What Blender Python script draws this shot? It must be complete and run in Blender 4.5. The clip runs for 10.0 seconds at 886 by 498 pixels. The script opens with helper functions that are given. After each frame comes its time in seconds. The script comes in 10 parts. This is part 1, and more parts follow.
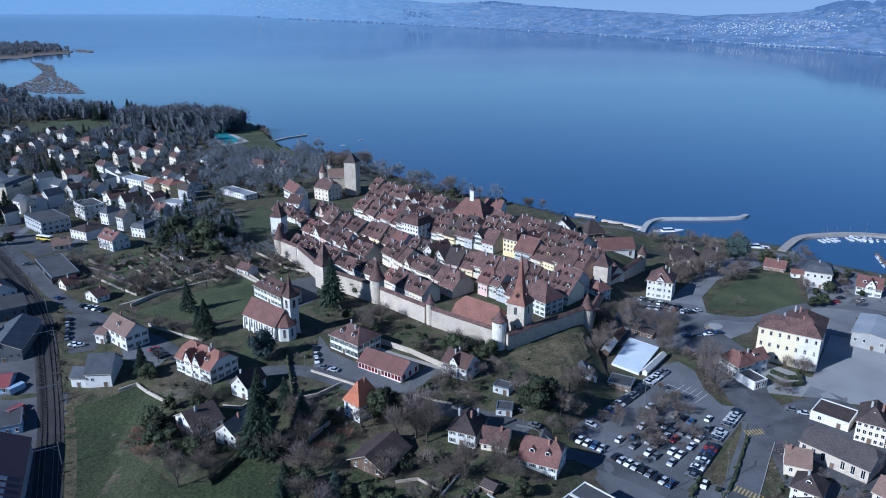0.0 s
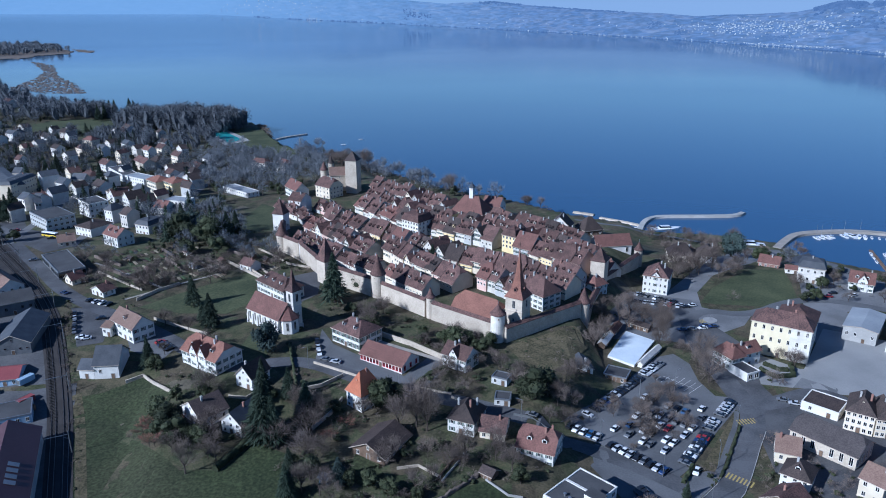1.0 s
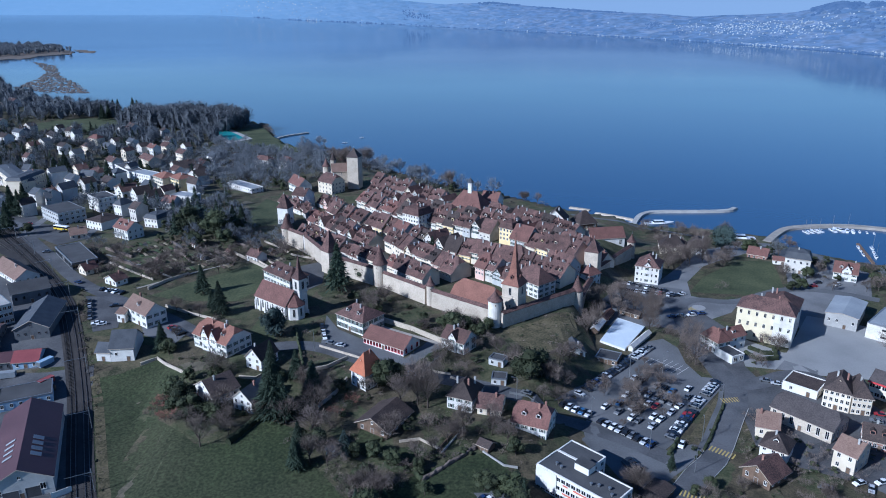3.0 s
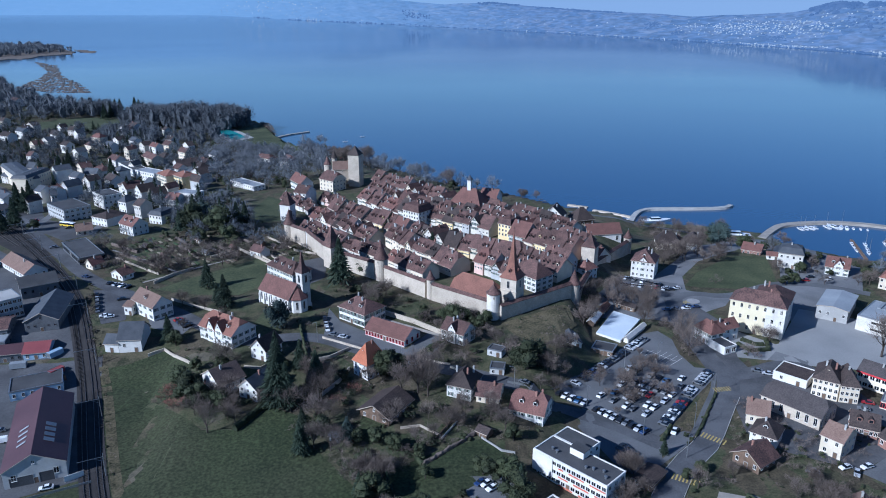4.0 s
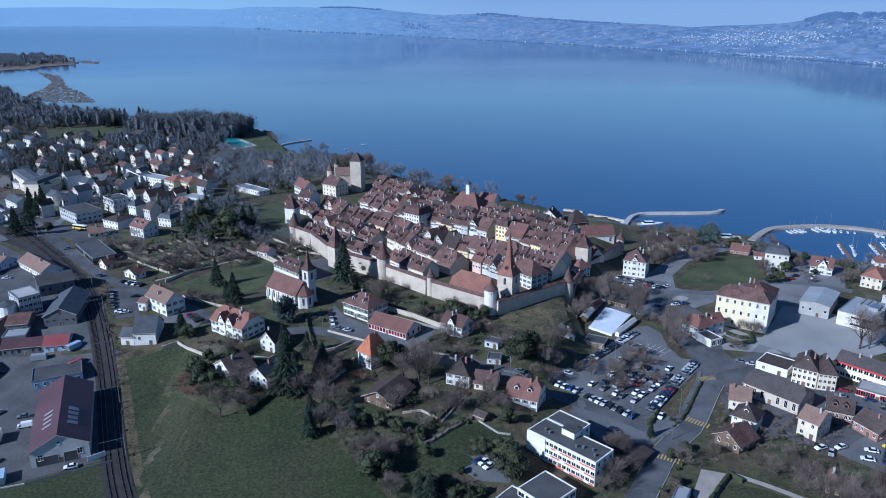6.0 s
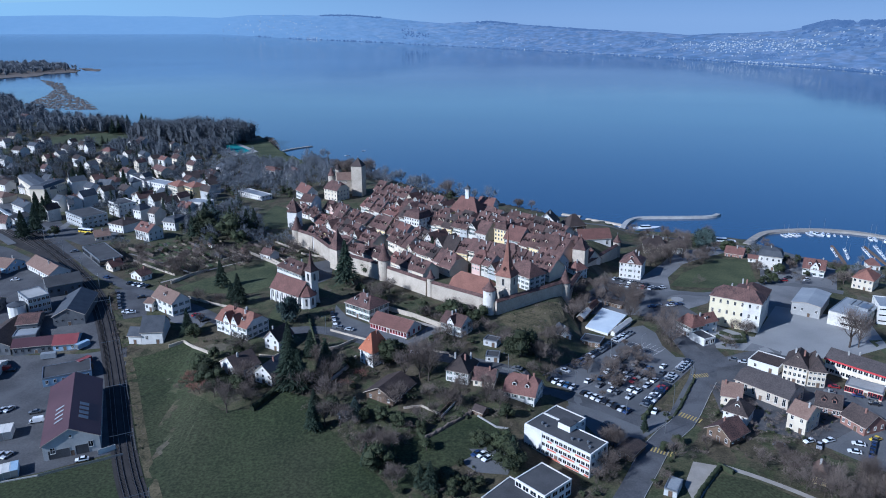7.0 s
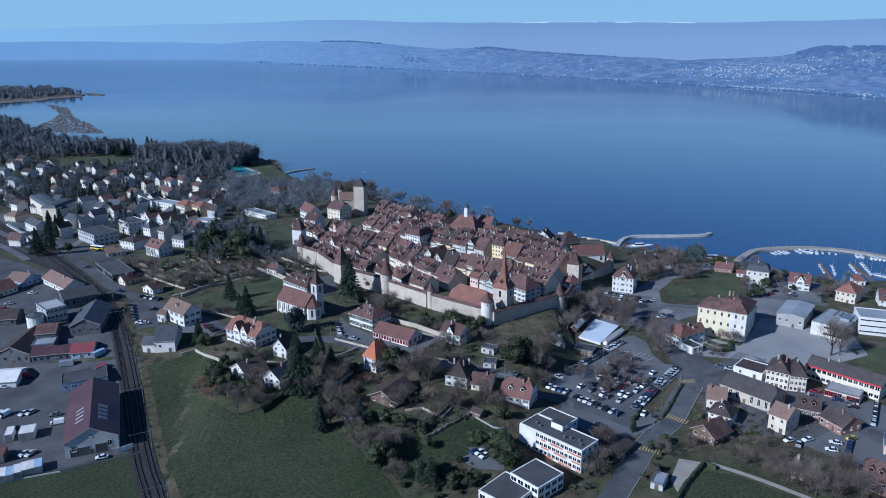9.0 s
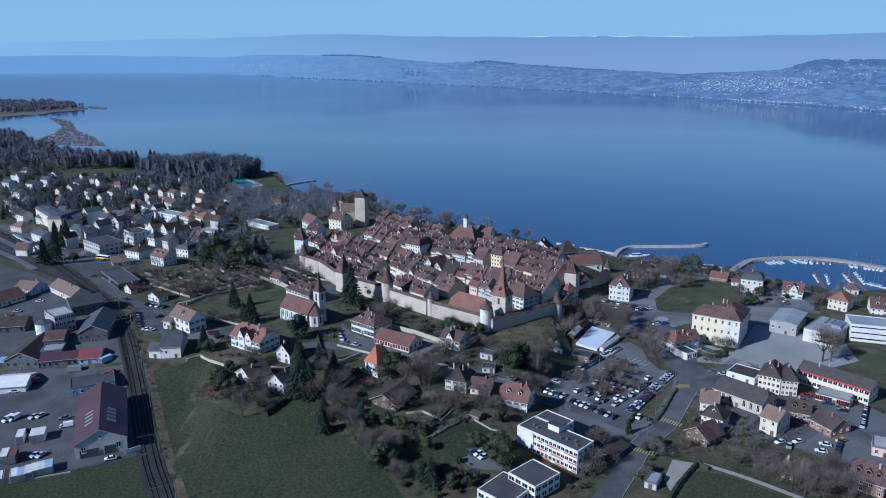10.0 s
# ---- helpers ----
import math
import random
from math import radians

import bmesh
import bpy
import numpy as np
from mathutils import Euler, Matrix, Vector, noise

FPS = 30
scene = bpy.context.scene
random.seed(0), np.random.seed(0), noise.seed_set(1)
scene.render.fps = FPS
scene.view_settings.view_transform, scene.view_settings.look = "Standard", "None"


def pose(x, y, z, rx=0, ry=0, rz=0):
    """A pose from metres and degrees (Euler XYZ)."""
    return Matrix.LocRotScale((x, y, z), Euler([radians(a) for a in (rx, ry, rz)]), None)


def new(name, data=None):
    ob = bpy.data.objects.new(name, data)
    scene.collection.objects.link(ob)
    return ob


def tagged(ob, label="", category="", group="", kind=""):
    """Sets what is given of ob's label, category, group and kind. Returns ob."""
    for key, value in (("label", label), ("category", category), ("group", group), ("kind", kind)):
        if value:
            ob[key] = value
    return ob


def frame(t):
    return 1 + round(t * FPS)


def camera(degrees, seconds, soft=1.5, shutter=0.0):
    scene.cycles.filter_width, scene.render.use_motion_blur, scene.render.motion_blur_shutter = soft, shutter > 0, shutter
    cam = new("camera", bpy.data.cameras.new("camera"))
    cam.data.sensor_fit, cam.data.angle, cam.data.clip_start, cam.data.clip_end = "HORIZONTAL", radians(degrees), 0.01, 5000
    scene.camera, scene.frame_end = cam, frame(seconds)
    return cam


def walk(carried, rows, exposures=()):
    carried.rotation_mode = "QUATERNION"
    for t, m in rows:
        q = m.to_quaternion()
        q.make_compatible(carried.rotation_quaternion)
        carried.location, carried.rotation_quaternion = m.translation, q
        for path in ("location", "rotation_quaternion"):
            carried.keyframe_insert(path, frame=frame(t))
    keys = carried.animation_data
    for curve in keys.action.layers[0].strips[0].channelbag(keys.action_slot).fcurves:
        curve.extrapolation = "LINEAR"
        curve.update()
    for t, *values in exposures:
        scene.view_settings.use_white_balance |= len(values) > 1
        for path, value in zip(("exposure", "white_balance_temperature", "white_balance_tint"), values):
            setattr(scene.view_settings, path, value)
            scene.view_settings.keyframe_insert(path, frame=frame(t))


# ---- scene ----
# The flight: seconds, eye (x, y, z), pitch, yaw and roll in degrees.
cam = camera(62.7, 10.0, soft=1.0)
PATH = [
    (0, 0.20, 42.34, 162.14, -19.10, 0.148, -0.053),
    (0.5, 0.19, 39.01, 162.15, -19.10, 0.133, -0.048),
    (1, 0.18, 35.58, 162.18, -19.09, 0.119, -0.047),
    (1.5, 0.18, 32.00, 162.19, -19.08, 0.105, -0.047),
    (2, 0.16, 28.32, 162.21, -19.08, 0.091, -0.050),
    (2.5, 0.15, 24.54, 162.24, -19.06, 0.077, -0.055),
    (4, 0.11, 12.65, 162.29, -19.04, 0.038, -0.078),
    (4.5, 0.10, 8.54, 162.31, -19.00, 0.025, -0.087),
    (5, 0.10, 4.35, 162.33, -18.74, 0.013, -0.097),
    (5.5, 0.09, 0.12, 162.35, -18.49, 0.001, -0.107),
    (7, 0.05, -12.81, 162.41, -17.69, -0.033, -0.136),
    (7.5, 0.04, -17.18, 162.43, -17.30, -0.044, -0.143),
    (8, 0.03, -21.56, 162.45, -16.81, -0.054, -0.150),
    (8.5, 0.03, -25.94, 162.46, -16.32, -0.064, -0.155),
    (9, 0.01, -30.31, 162.49, -15.82, -0.074, -0.158),
    (9.5, -0.00, -34.67, 162.50, -15.31, -0.084, -0.158),
    (10, -0.01, -39.02, 162.53, -14.80, -0.093, -0.157),
]


def flight(x, y, z, pitch, yaw, roll):
    return pose(x, y, z) @ pose(0, 0, 0, 0, 0, yaw) @ pose(0, 0, 0, 90 + pitch) @ pose(0, 0, 0, 0, 0, roll)


walk(cam, [(t, flight(*row)) for t, *row in PATH], exposures=[(0, 0.44, 4450, 10), (4.5, 0.44, 4450, 10), (7, 0.36, 4450, 10), (10, 0.19, 4450, 10)])

# ---- terrain: lake level is z = 0 ----
SHORE = [(-6000, 2000), (-1086, 1523), (-854, 1374), (-753, 1309), (-620, 1225), (-533, 1139), (-418, 1074), (-322, 1043), (-276, 1026), (-242, 988),
         (-225, 953), (-202, 890), (-182, 846), (-150, 819), (-121, 804), (-84, 764), (-49, 709), (10, 642), (46, 619), (61, 606), (94, 572), (121, 556), (146,
         540), (193, 532), (232, 514), (240, 484), (276, 456), (300, 452), (350, 460), (420, 440), (700, 300), (6000, -1500)]
SHORE_X, SHORE_Y = np.array(SHORE, float).T


def ease(a, b, v):
    k = np.clip((v - a) / (b - a), 0, 1)
    return k * k * (3 - 2 * k)


def height(x, y):
    """Ground level above the lake."""
    x, y = np.asarray(x, float), np.asarray(y, float)
    inland = np.interp(x, SHORE_X, SHORE_Y) - y
    ridge = 8.5 * ease(0, 1, (44 + 0.33 * (y - 250) - x) / 26 + 0.5) * ease(0, 1, (y - 165 - 90 * ease(-85, -115, x)) / (130 - 80 * ease(-85, -115, x)))
    edge = (x - 41.5) * 0.772 - (y - 249.3) * 0.635
    ridge = ridge * (1 - ease(-9, -1, edge) * ease(234, 246, y) * ease(346, 336, y))
    ridge = ridge * (1 - 0.45 * ease(420, 520, y)) * (1 - ease(59, 66, x) * ease(290, 299, y) * ease(346, 336, y))
    west = ease(-60, -150, x) * ease(500, 800, y)
    land = 1.2 + 18.8 * ease(28, 125, inland) + ridge - 18.0 * west * ease(28, 125, inland)
    roll = 0.35 * np.sin(x / 23 + 1.3) * np.sin(y / 31) * ease(20, 80, inland)
    return np.where(inland > 0, land + roll, np.maximum(1.2 + inland * 0.35, -4))


# ---- sky, sun ----
SUN_WAY = Vector((0.85, 0.53, -0.60)).normalized()  # the way the sunlight goes
world = bpy.data.worlds.new("sky")
scene.world = world
world.use_nodes = True
wn = world.node_tree.nodes
sky = wn.new("ShaderNodeTexSky")
sky.sky_type = "NISHITA"
sky.sun_disc = False
sky.sun_elevation = math.asin(-SUN_WAY.z)
sky.sun_rotation = math.atan2(-SUN_WAY.x, -SUN_WAY.y)
sky.altitude, sky.air_density, sky.dust_density, sky.ozone_density = 500, 1.0, 0.0, 4.5
wn["Background"].inputs["Strength"].default_value = 0.056
world.node_tree.links.new(sky.outputs["Color"], wn["Background"].inputs["Color"])
# pale winter haze all round the horizon, thinning out upwards
haze, veil, up, thin = wn.new("ShaderNodeBackground"), wn.new("ShaderNodeMixShader"), wn.new("ShaderNodeSeparateXYZ"), wn.new("ShaderNodeMapRange")
haze.inputs["Color"].default_value = (0.315, 0.42, 0.435, 1)
thin.interpolation_type = "SMOOTHSTEP"
for word, value in (("From Min", 0.03), ("From Max", 0.3), ("To Min", 0.95), ("To Max", 0.0)):
    thin.inputs[word].default_value = value
for a, b in ((wn.new("ShaderNodeTexCoord").outputs["Generated"], up.inputs[0]), (up.outputs["Z"], thin.inputs["Value"]), (thin.outputs["Result"], veil.inputs["Fac"]),
             (wn["Background"].outputs[0], veil.inputs[1]), (haze.outputs[0], veil.inputs[2]), (veil.outputs[0], wn["World Output"].inputs["Surface"])):
    world.node_tree.links.new(a, b)
sun = new("sun", bpy.data.lights.new("sun", "SUN"))
sun.data.energy, sun.data.angle, sun.data.color = 4.8, radians(0.5), (1.0, 0.86, 0.69)
sun.matrix_world = Matrix.Translation((0, 0, 600)) @ SUN_WAY.to_track_quat("-Z", "Y").to_matrix().to_4x4()


# ---- materials ----
def shader(name):
    m = bpy.data.materials.new(name)
    m.use_nodes = True
    return m, m.node_tree.nodes, m.node_tree.links, m.node_tree.nodes["Principled BSDF"]


def surface(name, low, high, scale=0.4, fine=4.0, rough=0.85, bump=0.15, spread=0.12, metal=0.0, fine_mix=0.35, spec=0.3, edge=(0.32, 0.68)):
    """Two scales of noise between two colours, a tone per object, fine relief."""
    m, n, k, out = shader(name)
    pos = n.new("ShaderNodeNewGeometry").outputs["Position"]
    big, small = n.new("ShaderNodeTexNoise"), n.new("ShaderNodeTexNoise")
    for tex, s in ((big, scale), (small, fine)):
        tex.inputs["Scale"].default_value = s
        tex.inputs["Detail"].default_value = 4
        k.new(pos, tex.inputs["Vector"])
    mix = n.new("ShaderNodeMix")
    mix.inputs["Factor"].default_value = fine_mix
    k.new(big.outputs["Fac"], mix.inputs[2])
    k.new(small.outputs["Fac"], mix.inputs[3])
    ramp = n.new("ShaderNodeValToRGB")
    ramp.color_ramp.elements[0].position, ramp.color_ramp.elements[1].position = edge
    ramp.color_ramp.elements[0].color, ramp.color_ramp.elements[1].color = (*low, 1), (*high, 1)
    k.new(mix.outputs[0], ramp.inputs["Fac"])
    hsv = n.new("ShaderNodeHueSaturation")
    info = n.new("ShaderNodeObjectInfo")
    span = n.new("ShaderNodeMapRange")
    span.inputs["To Min"].default_value, span.inputs["To Max"].default_value = 1 - spread, 1 + spread
    k.new(info.outputs["Random"], span.inputs["Value"])
    k.new(span.outputs["Result"], hsv.inputs["Value"])
    k.new(ramp.outputs["Color"], hsv.inputs["Color"])
    k.new(hsv.outputs["Color"], out.inputs["Base Color"])
    out.inputs["Roughness"].default_value, out.inputs["Metallic"].default_value = rough, metal
    out.inputs["Specular IOR Level"].default_value = spec
    if bump:
        b = n.new("ShaderNodeBump")
        b.inputs["Strength"].default_value, b.inputs["Distance"].default_value = bump, 0.1
        k.new(small.outputs["Fac"], b.inputs["Height"])
        k.new(b.outputs["Normal"], out.inputs["Normal"])
    return m


def tiles(name, low, high, spread=0.22):
    """Clay tiles: courses down the slope, patchy weathering."""
    m = surface(name, low, high, 0.3, 2.2, 0.8, 0.0, spread, fine_mix=0.62, edge=(0.37, 0.64))
    n, k, out = m.node_tree.nodes, m.node_tree.links, m.node_tree.nodes["Principled BSDF"]
    pos = n.new("ShaderNodeNewGeometry").outputs["Position"]
    wave = n.new("ShaderNodeTexWave")
    wave.bands_direction, wave.wave_profile = "Z", "SAW"
    wave.inputs["Scale"].default_value, wave.inputs["Distortion"].default_value = 1.4, 0.6
    k.new(pos, wave.inputs["Vector"])
    b = n.new("ShaderNodeBump")
    b.inputs["Strength"].default_value, b.inputs["Distance"].default_value = 0.5, 0.06
    k.new(wave.outputs["Fac"], b.inputs["Height"])
    k.new(b.outputs["Normal"], out.inputs["Normal"])
    return m


WHITE = surface("white_plaster", (0.56, 0.535, 0.49), (0.72, 0.7, 0.65), 0.3, 2.5, 0.9, 0.05, 0.06)
OLD_WHITE = surface("aged_white_plaster", (0.45, 0.42, 0.36), (0.68, 0.645, 0.58), 0.25, 1.5, 0.9, 0.05, 0.1)
CREAM = surface("cream_plaster", (0.58, 0.5, 0.37), (0.7, 0.62, 0.48), 0.3, 2.5, 0.9, 0.05, 0.08)
YELLOW = surface("yellow_plaster", (0.66, 0.52, 0.26), (0.76, 0.62, 0.34), 0.3, 2.5, 0.9, 0.05, 0.06)
PALE_YELLOW = surface("pale_yellow_plaster", (0.6, 0.52, 0.34), (0.7, 0.62, 0.43), 0.3, 2.5, 0.9, 0.05, 0.06)
GREY = surface("grey_plaster", (0.36, 0.36, 0.35), (0.5, 0.5, 0.48), 0.3, 2.5, 0.9, 0.05, 0.1)
PINK = surface("pink_plaster", (0.55, 0.38, 0.31), (0.65, 0.47, 0.4), 0.3, 2.5, 0.9, 0.05, 0.06)
BLUISH = surface("blue_sheet_cladding", (0.24, 0.34, 0.46), (0.36, 0.46, 0.56), 0.3, 2.5, 0.7, 0.05, 0.1)
STONE = surface("rubble_stone_plaster", (0.34, 0.29, 0.225), (0.55, 0.48, 0.385), 0.22, 1.6, 0.95, 0.35, 0.08, fine_mix=0.5)
BRICK = surface("red_brick", (0.2, 0.11, 0.085), (0.31, 0.175, 0.135), 0.4, 3.0, 0.9, 0.2, 0.08)
TILE = tiles("red_brown_tiles", (0.04, 0.026, 0.024), (0.15, 0.085, 0.07), 0.25)
TILE_RED = tiles("red_tiles", (0.098, 0.05, 0.041), (0.185, 0.094, 0.075), 0.1)
TILE_ORANGE = tiles("orange_tiles", (0.15, 0.072, 0.052), (0.25, 0.12, 0.084), 0.08)
TILE_VIVID = tiles("new_orange_tiles", (0.3, 0.105, 0.055), (0.46, 0.17, 0.085), 0.05)
TILE_TAN = tiles("faded_tan_tiles", (0.14, 0.09, 0.068), (0.215, 0.145, 0.112), 0.08)
TILE_DARK = tiles("dark_brown_tiles", (0.03, 0.024, 0.022), (0.075, 0.055, 0.048), 0.25)
SLATE = surface("dark_slate", (0.045, 0.05, 0.06), (0.085, 0.09, 0.1), 0.3, 2.5, 0.7, 0.1, 0.15)
SLATE_BROWN = tiles("dull_grey_brown_tiles", (0.05, 0.043, 0.042), (0.092, 0.078, 0.075), 0.1)
FLAT = surface("gravelled_flat_roof", (0.04, 0.04, 0.043), (0.085, 0.085, 0.088), 0.12, 3.0, 0.95, 0.2, 0.1)
SHEET = surface("light_grey_sheet_roof", (0.2, 0.215, 0.23), (0.32, 0.335, 0.35), 0.08, 1.5, 0.55, 0.03, 0.08)
MAROON = surface("maroon_sheet_roof", (0.062, 0.032, 0.037), (0.095, 0.05, 0.055), 0.08, 1.5, 0.5, 0.03, 0.05)
DARK_WALL = surface("dark_weathered_cladding", (0.085, 0.09, 0.098), (0.155, 0.16, 0.168), 0.3, 2.5, 0.85, 0.05, 0.15)
SLEEPER = surface("dark_sleeper_wood", (0.03, 0.027, 0.025), (0.06, 0.053, 0.048), 0.6, 6.0, 0.9, 0.1, 0.05)
WOOD = surface("weathered_wood", (0.09, 0.06, 0.04), (0.18, 0.125, 0.085), 0.6, 6.0, 0.85, 0.2, 0.15)
EAVES = surface("painted_eaves", (0.34, 0.28, 0.22), (0.5, 0.43, 0.35), 0.5, 4.0, 0.85, 0.0, 0.25)
METAL = surface("galvanised_metal", (0.3, 0.31, 0.32), (0.42, 0.43, 0.44), 0.5, 6.0, 0.45, 0.02, 0.1, metal=0.8)
RED_PAINT = surface("red_paint", (0.42, 0.04, 0.05), (0.52, 0.07, 0.07), 0.6, 5.0, 0.6, 0.02, 0.05)
ASPHALT = surface("asphalt", (0.088, 0.09, 0.095), (0.14, 0.142, 0.148), 0.07, 1.8, 0.92, 0.1, 0.04, edge=(0.38, 0.62))
YARD = surface("dark_worn_asphalt", (0.056, 0.056, 0.06), (0.102, 0.102, 0.106), 0.09, 1.5, 0.92, 0.1, 0.04, edge=(0.38, 0.62))
LIGHT_ASPHALT = surface("bleached_asphalt", (0.125, 0.126, 0.13), (0.195, 0.196, 0.2), 0.08, 1.6, 0.92, 0.1, 0.04, edge=(0.38, 0.62))
RED_SHEET = surface("red_sheet_roof", (0.17, 0.045, 0.05), (0.24, 0.07, 0.07), 0.2, 2.0, 0.6, 0.03, 0.05)
# darker than ASPHALT, in place of tree shadows missing on the road
ROAD = surface("shadow_toned_road_asphalt", (0.062, 0.063, 0.068), (0.112, 0.113, 0.12), 0.12, 1.6, 0.92, 0.1, 0.04, edge=(0.38, 0.62))
PAVING = surface("pale_paving", (0.22, 0.22, 0.218), (0.31, 0.307, 0.3), 0.06, 1.8, 0.92, 0.1, 0.04)
CONCRETE = surface("concrete", (0.27, 0.265, 0.25), (0.4, 0.39, 0.37), 0.15, 2.5, 0.9, 0.1, 0.08)
GRAVEL = surface("gravel", (0.24, 0.22, 0.19), (0.36, 0.33, 0.29), 0.2, 4.0, 0.95, 0.3, 0.05)
BALLAST = surface("rail_ballast", (0.024, 0.022, 0.022), (0.052, 0.047, 0.045), 0.2, 5.0, 0.95, 0.4, 0.05)

def meadow_grass():
    """Winter grass: green with worn brown reaches and faint mowing lines."""
    m = surface("meadow_grass", (0.017, 0.025, 0.01), (0.042, 0.053, 0.02), 0.05, 0.8, 0.95, 0.6, 0.05, fine_mix=0.5)
    n, k, out = m.node_tree.nodes, m.node_tree.links, m.node_tree.nodes["Principled BSDF"]
    pos = n.new("ShaderNodeNewGeometry").outputs["Position"]
    worn, tuft = n.new("ShaderNodeTexNoise"), n.new("ShaderNodeTexNoise")
    worn.inputs["Scale"].default_value, worn.inputs["Detail"].default_value, worn.inputs["Distortion"].default_value = 0.017, 9, 0.6
    tuft.inputs["Scale"].default_value, tuft.inputs["Detail"].default_value = 1.1, 5
    lines = n.new("ShaderNodeTexWave")
    lines.inputs["Scale"].default_value, lines.inputs["Distortion"].default_value, lines.inputs["Detail"].default_value = 0.11, 7.0, 4
    for tex in (worn, tuft, lines):
        k.new(pos, tex.inputs["Vector"])
    add = n.new("ShaderNodeMath")
    add.operation, add.inputs[1].default_value = "MULTIPLY_ADD", 0.16
    k.new(tuft.outputs["Fac"], add.inputs[0])
    k.new(worn.outputs["Fac"], add.inputs[2])
    span = n.new("ShaderNodeMapRange")
    for word, value in (("From Min", 0.5), ("From Max", 0.74), ("To Max", 0.6)):
        span.inputs[word].default_value = value
    k.new(add.outputs[0], span.inputs["Value"])
    mix = n.new("ShaderNodeMix")
    mix.data_type = "RGBA"
    k.new(span.outputs["Result"], mix.inputs["Factor"])
    k.new(out.inputs["Base Color"].links[0].from_socket, mix.inputs[6])
    mix.inputs[7].default_value = (0.052, 0.053, 0.027, 1)
    streak = n.new("ShaderNodeMapRange")
    streak.inputs["To Min"].default_value, streak.inputs["To Max"].default_value = 0.97, 1.03
    k.new(lines.outputs["Fac"], streak.inputs["Value"])
    tone = n.new("ShaderNodeVectorMath")
    tone.operation = "SCALE"
    k.new(mix.outputs[2], tone.inputs[0])
    grain = n.new("ShaderNodeMapRange")
    for word, value in (("From Min", 0.35), ("From Max", 0.65), ("To Min", 0.62), ("To Max", 1.38)):
        grain.inputs[word].default_value = value
    k.new(tuft.outputs["Fac"], grain.inputs["Value"])
    both = n.new("ShaderNodeMath")
    both.operation = "MULTIPLY"
    k.new(streak.outputs["Result"], both.inputs[0])
    k.new(grain.outputs["Result"], both.inputs[1])
    k.new(both.outputs[0], tone.inputs["Scale"])
    k.new(tone.outputs[0], out.inputs["Base Color"])
    return m


GRASS = meadow_grass()
LAWN = surface("pale_winter_lawn", (0.036, 0.046, 0.021), (0.086, 0.095, 0.045), 0.07, 1.0, 0.95, 0.6, 0.05, fine_mix=0.5, edge=(0.38, 0.64))

def garden_ground():
    """Winter gardens: plots of lawn, earth and dry grass with worn edges."""
    m = surface("winter_garden_ground", (0.024, 0.027, 0.013), (0.135, 0.114, 0.07), 0.22, 1.4, 0.95, 0.6, 0.05, fine_mix=0.5, edge=(0.4, 0.62))
    n, k, out = m.node_tree.nodes, m.node_tree.links, m.node_tree.nodes["Principled BSDF"]
    pos = n.new("ShaderNodeNewGeometry").outputs["Position"]
    bend, cell = n.new("ShaderNodeTexNoise"), n.new("ShaderNodeTexVoronoi")
    bend.inputs["Scale"].default_value, cell.inputs["Scale"].default_value = 0.15, 0.13
    cell.distance = "MANHATTAN"
    shift = n.new("ShaderNodeVectorMath")
    shift.operation, shift.inputs[1].default_value = "MULTIPLY_ADD", (4.0, 4.0, 0.0)
    k.new(pos, bend.inputs["Vector"])
    k.new(bend.outputs["Color"], shift.inputs[0])
    k.new(pos, shift.inputs[2])
    k.new(shift.outputs[0], cell.inputs["Vector"])
    ramp = n.new("ShaderNodeValToRGB")
    ramp.color_ramp.interpolation = "CONSTANT"
    ramp.color_ramp.elements[0].color = (0.042, 0.052, 0.02, 1)
    ramp.color_ramp.elements[1].position, ramp.color_ramp.elements[1].color = 0.88, (0.12, 0.105, 0.08, 1)
    for at, c in ((0.3, (0.058, 0.045, 0.03)), (0.5, (0.046, 0.062, 0.025)), (0.66, (0.075, 0.066, 0.038)), (0.78, (0.028, 0.031, 0.015))):
        ramp.color_ramp.elements.new(at).color = (*c, 1)
    k.new(cell.outputs["Color"], ramp.inputs["Fac"])
    mix = n.new("ShaderNodeMix")
    mix.data_type = "RGBA"
    mix.inputs["Factor"].default_value = 0.5
    k.new(out.inputs["Base Color"].links[0].from_socket, mix.inputs[6])
    k.new(ramp.outputs["Color"], mix.inputs[7])
    k.new(mix.outputs[2], out.inputs["Base Color"])
    return m


GARDEN = garden_ground()
DRY_GRASS = surface("dry_winter_grass", (0.04, 0.038, 0.018), (0.13, 0.108, 0.062), 0.15, 1.2, 0.95, 0.6, 0.05, fine_mix=0.5, edge=(0.38, 0.62))
REED = surface("dry_reed", (0.1, 0.083, 0.068), (0.178, 0.15, 0.124), 0.1, 1.5, 0.95, 0.3, 0.15)
BARK = surface("bark", (0.05, 0.04, 0.033), (0.1, 0.08, 0.065), 1.0, 8.0, 0.95, 0.3, 0.2)
TWIG = surface("bare_twigs", (0.09, 0.071, 0.06), (0.185, 0.15, 0.126), 0.3, 3.0, 0.95, 0.0, 0.3)
# blue tint stands in for distance haze over the far woods
TWIG_HAZY = surface("hazy_grey_twigs", (0.1, 0.108, 0.122), (0.185, 0.194, 0.208), 0.1, 2.0, 0.95, 0.0, 0.2)
# darker grey-blue, painted as the shade inside those crowns
TWIG_SHADE = surface("shaded_inner_twigs", (0.06, 0.067, 0.078), (0.11, 0.118, 0.13), 0.2, 2.0, 0.95, 0.0, 0.2)
TWIG_RED = surface("russet_twigs", (0.17, 0.07, 0.055), (0.25, 0.115, 0.09), 0.3, 3.0, 0.95, 0.0, 0.2)
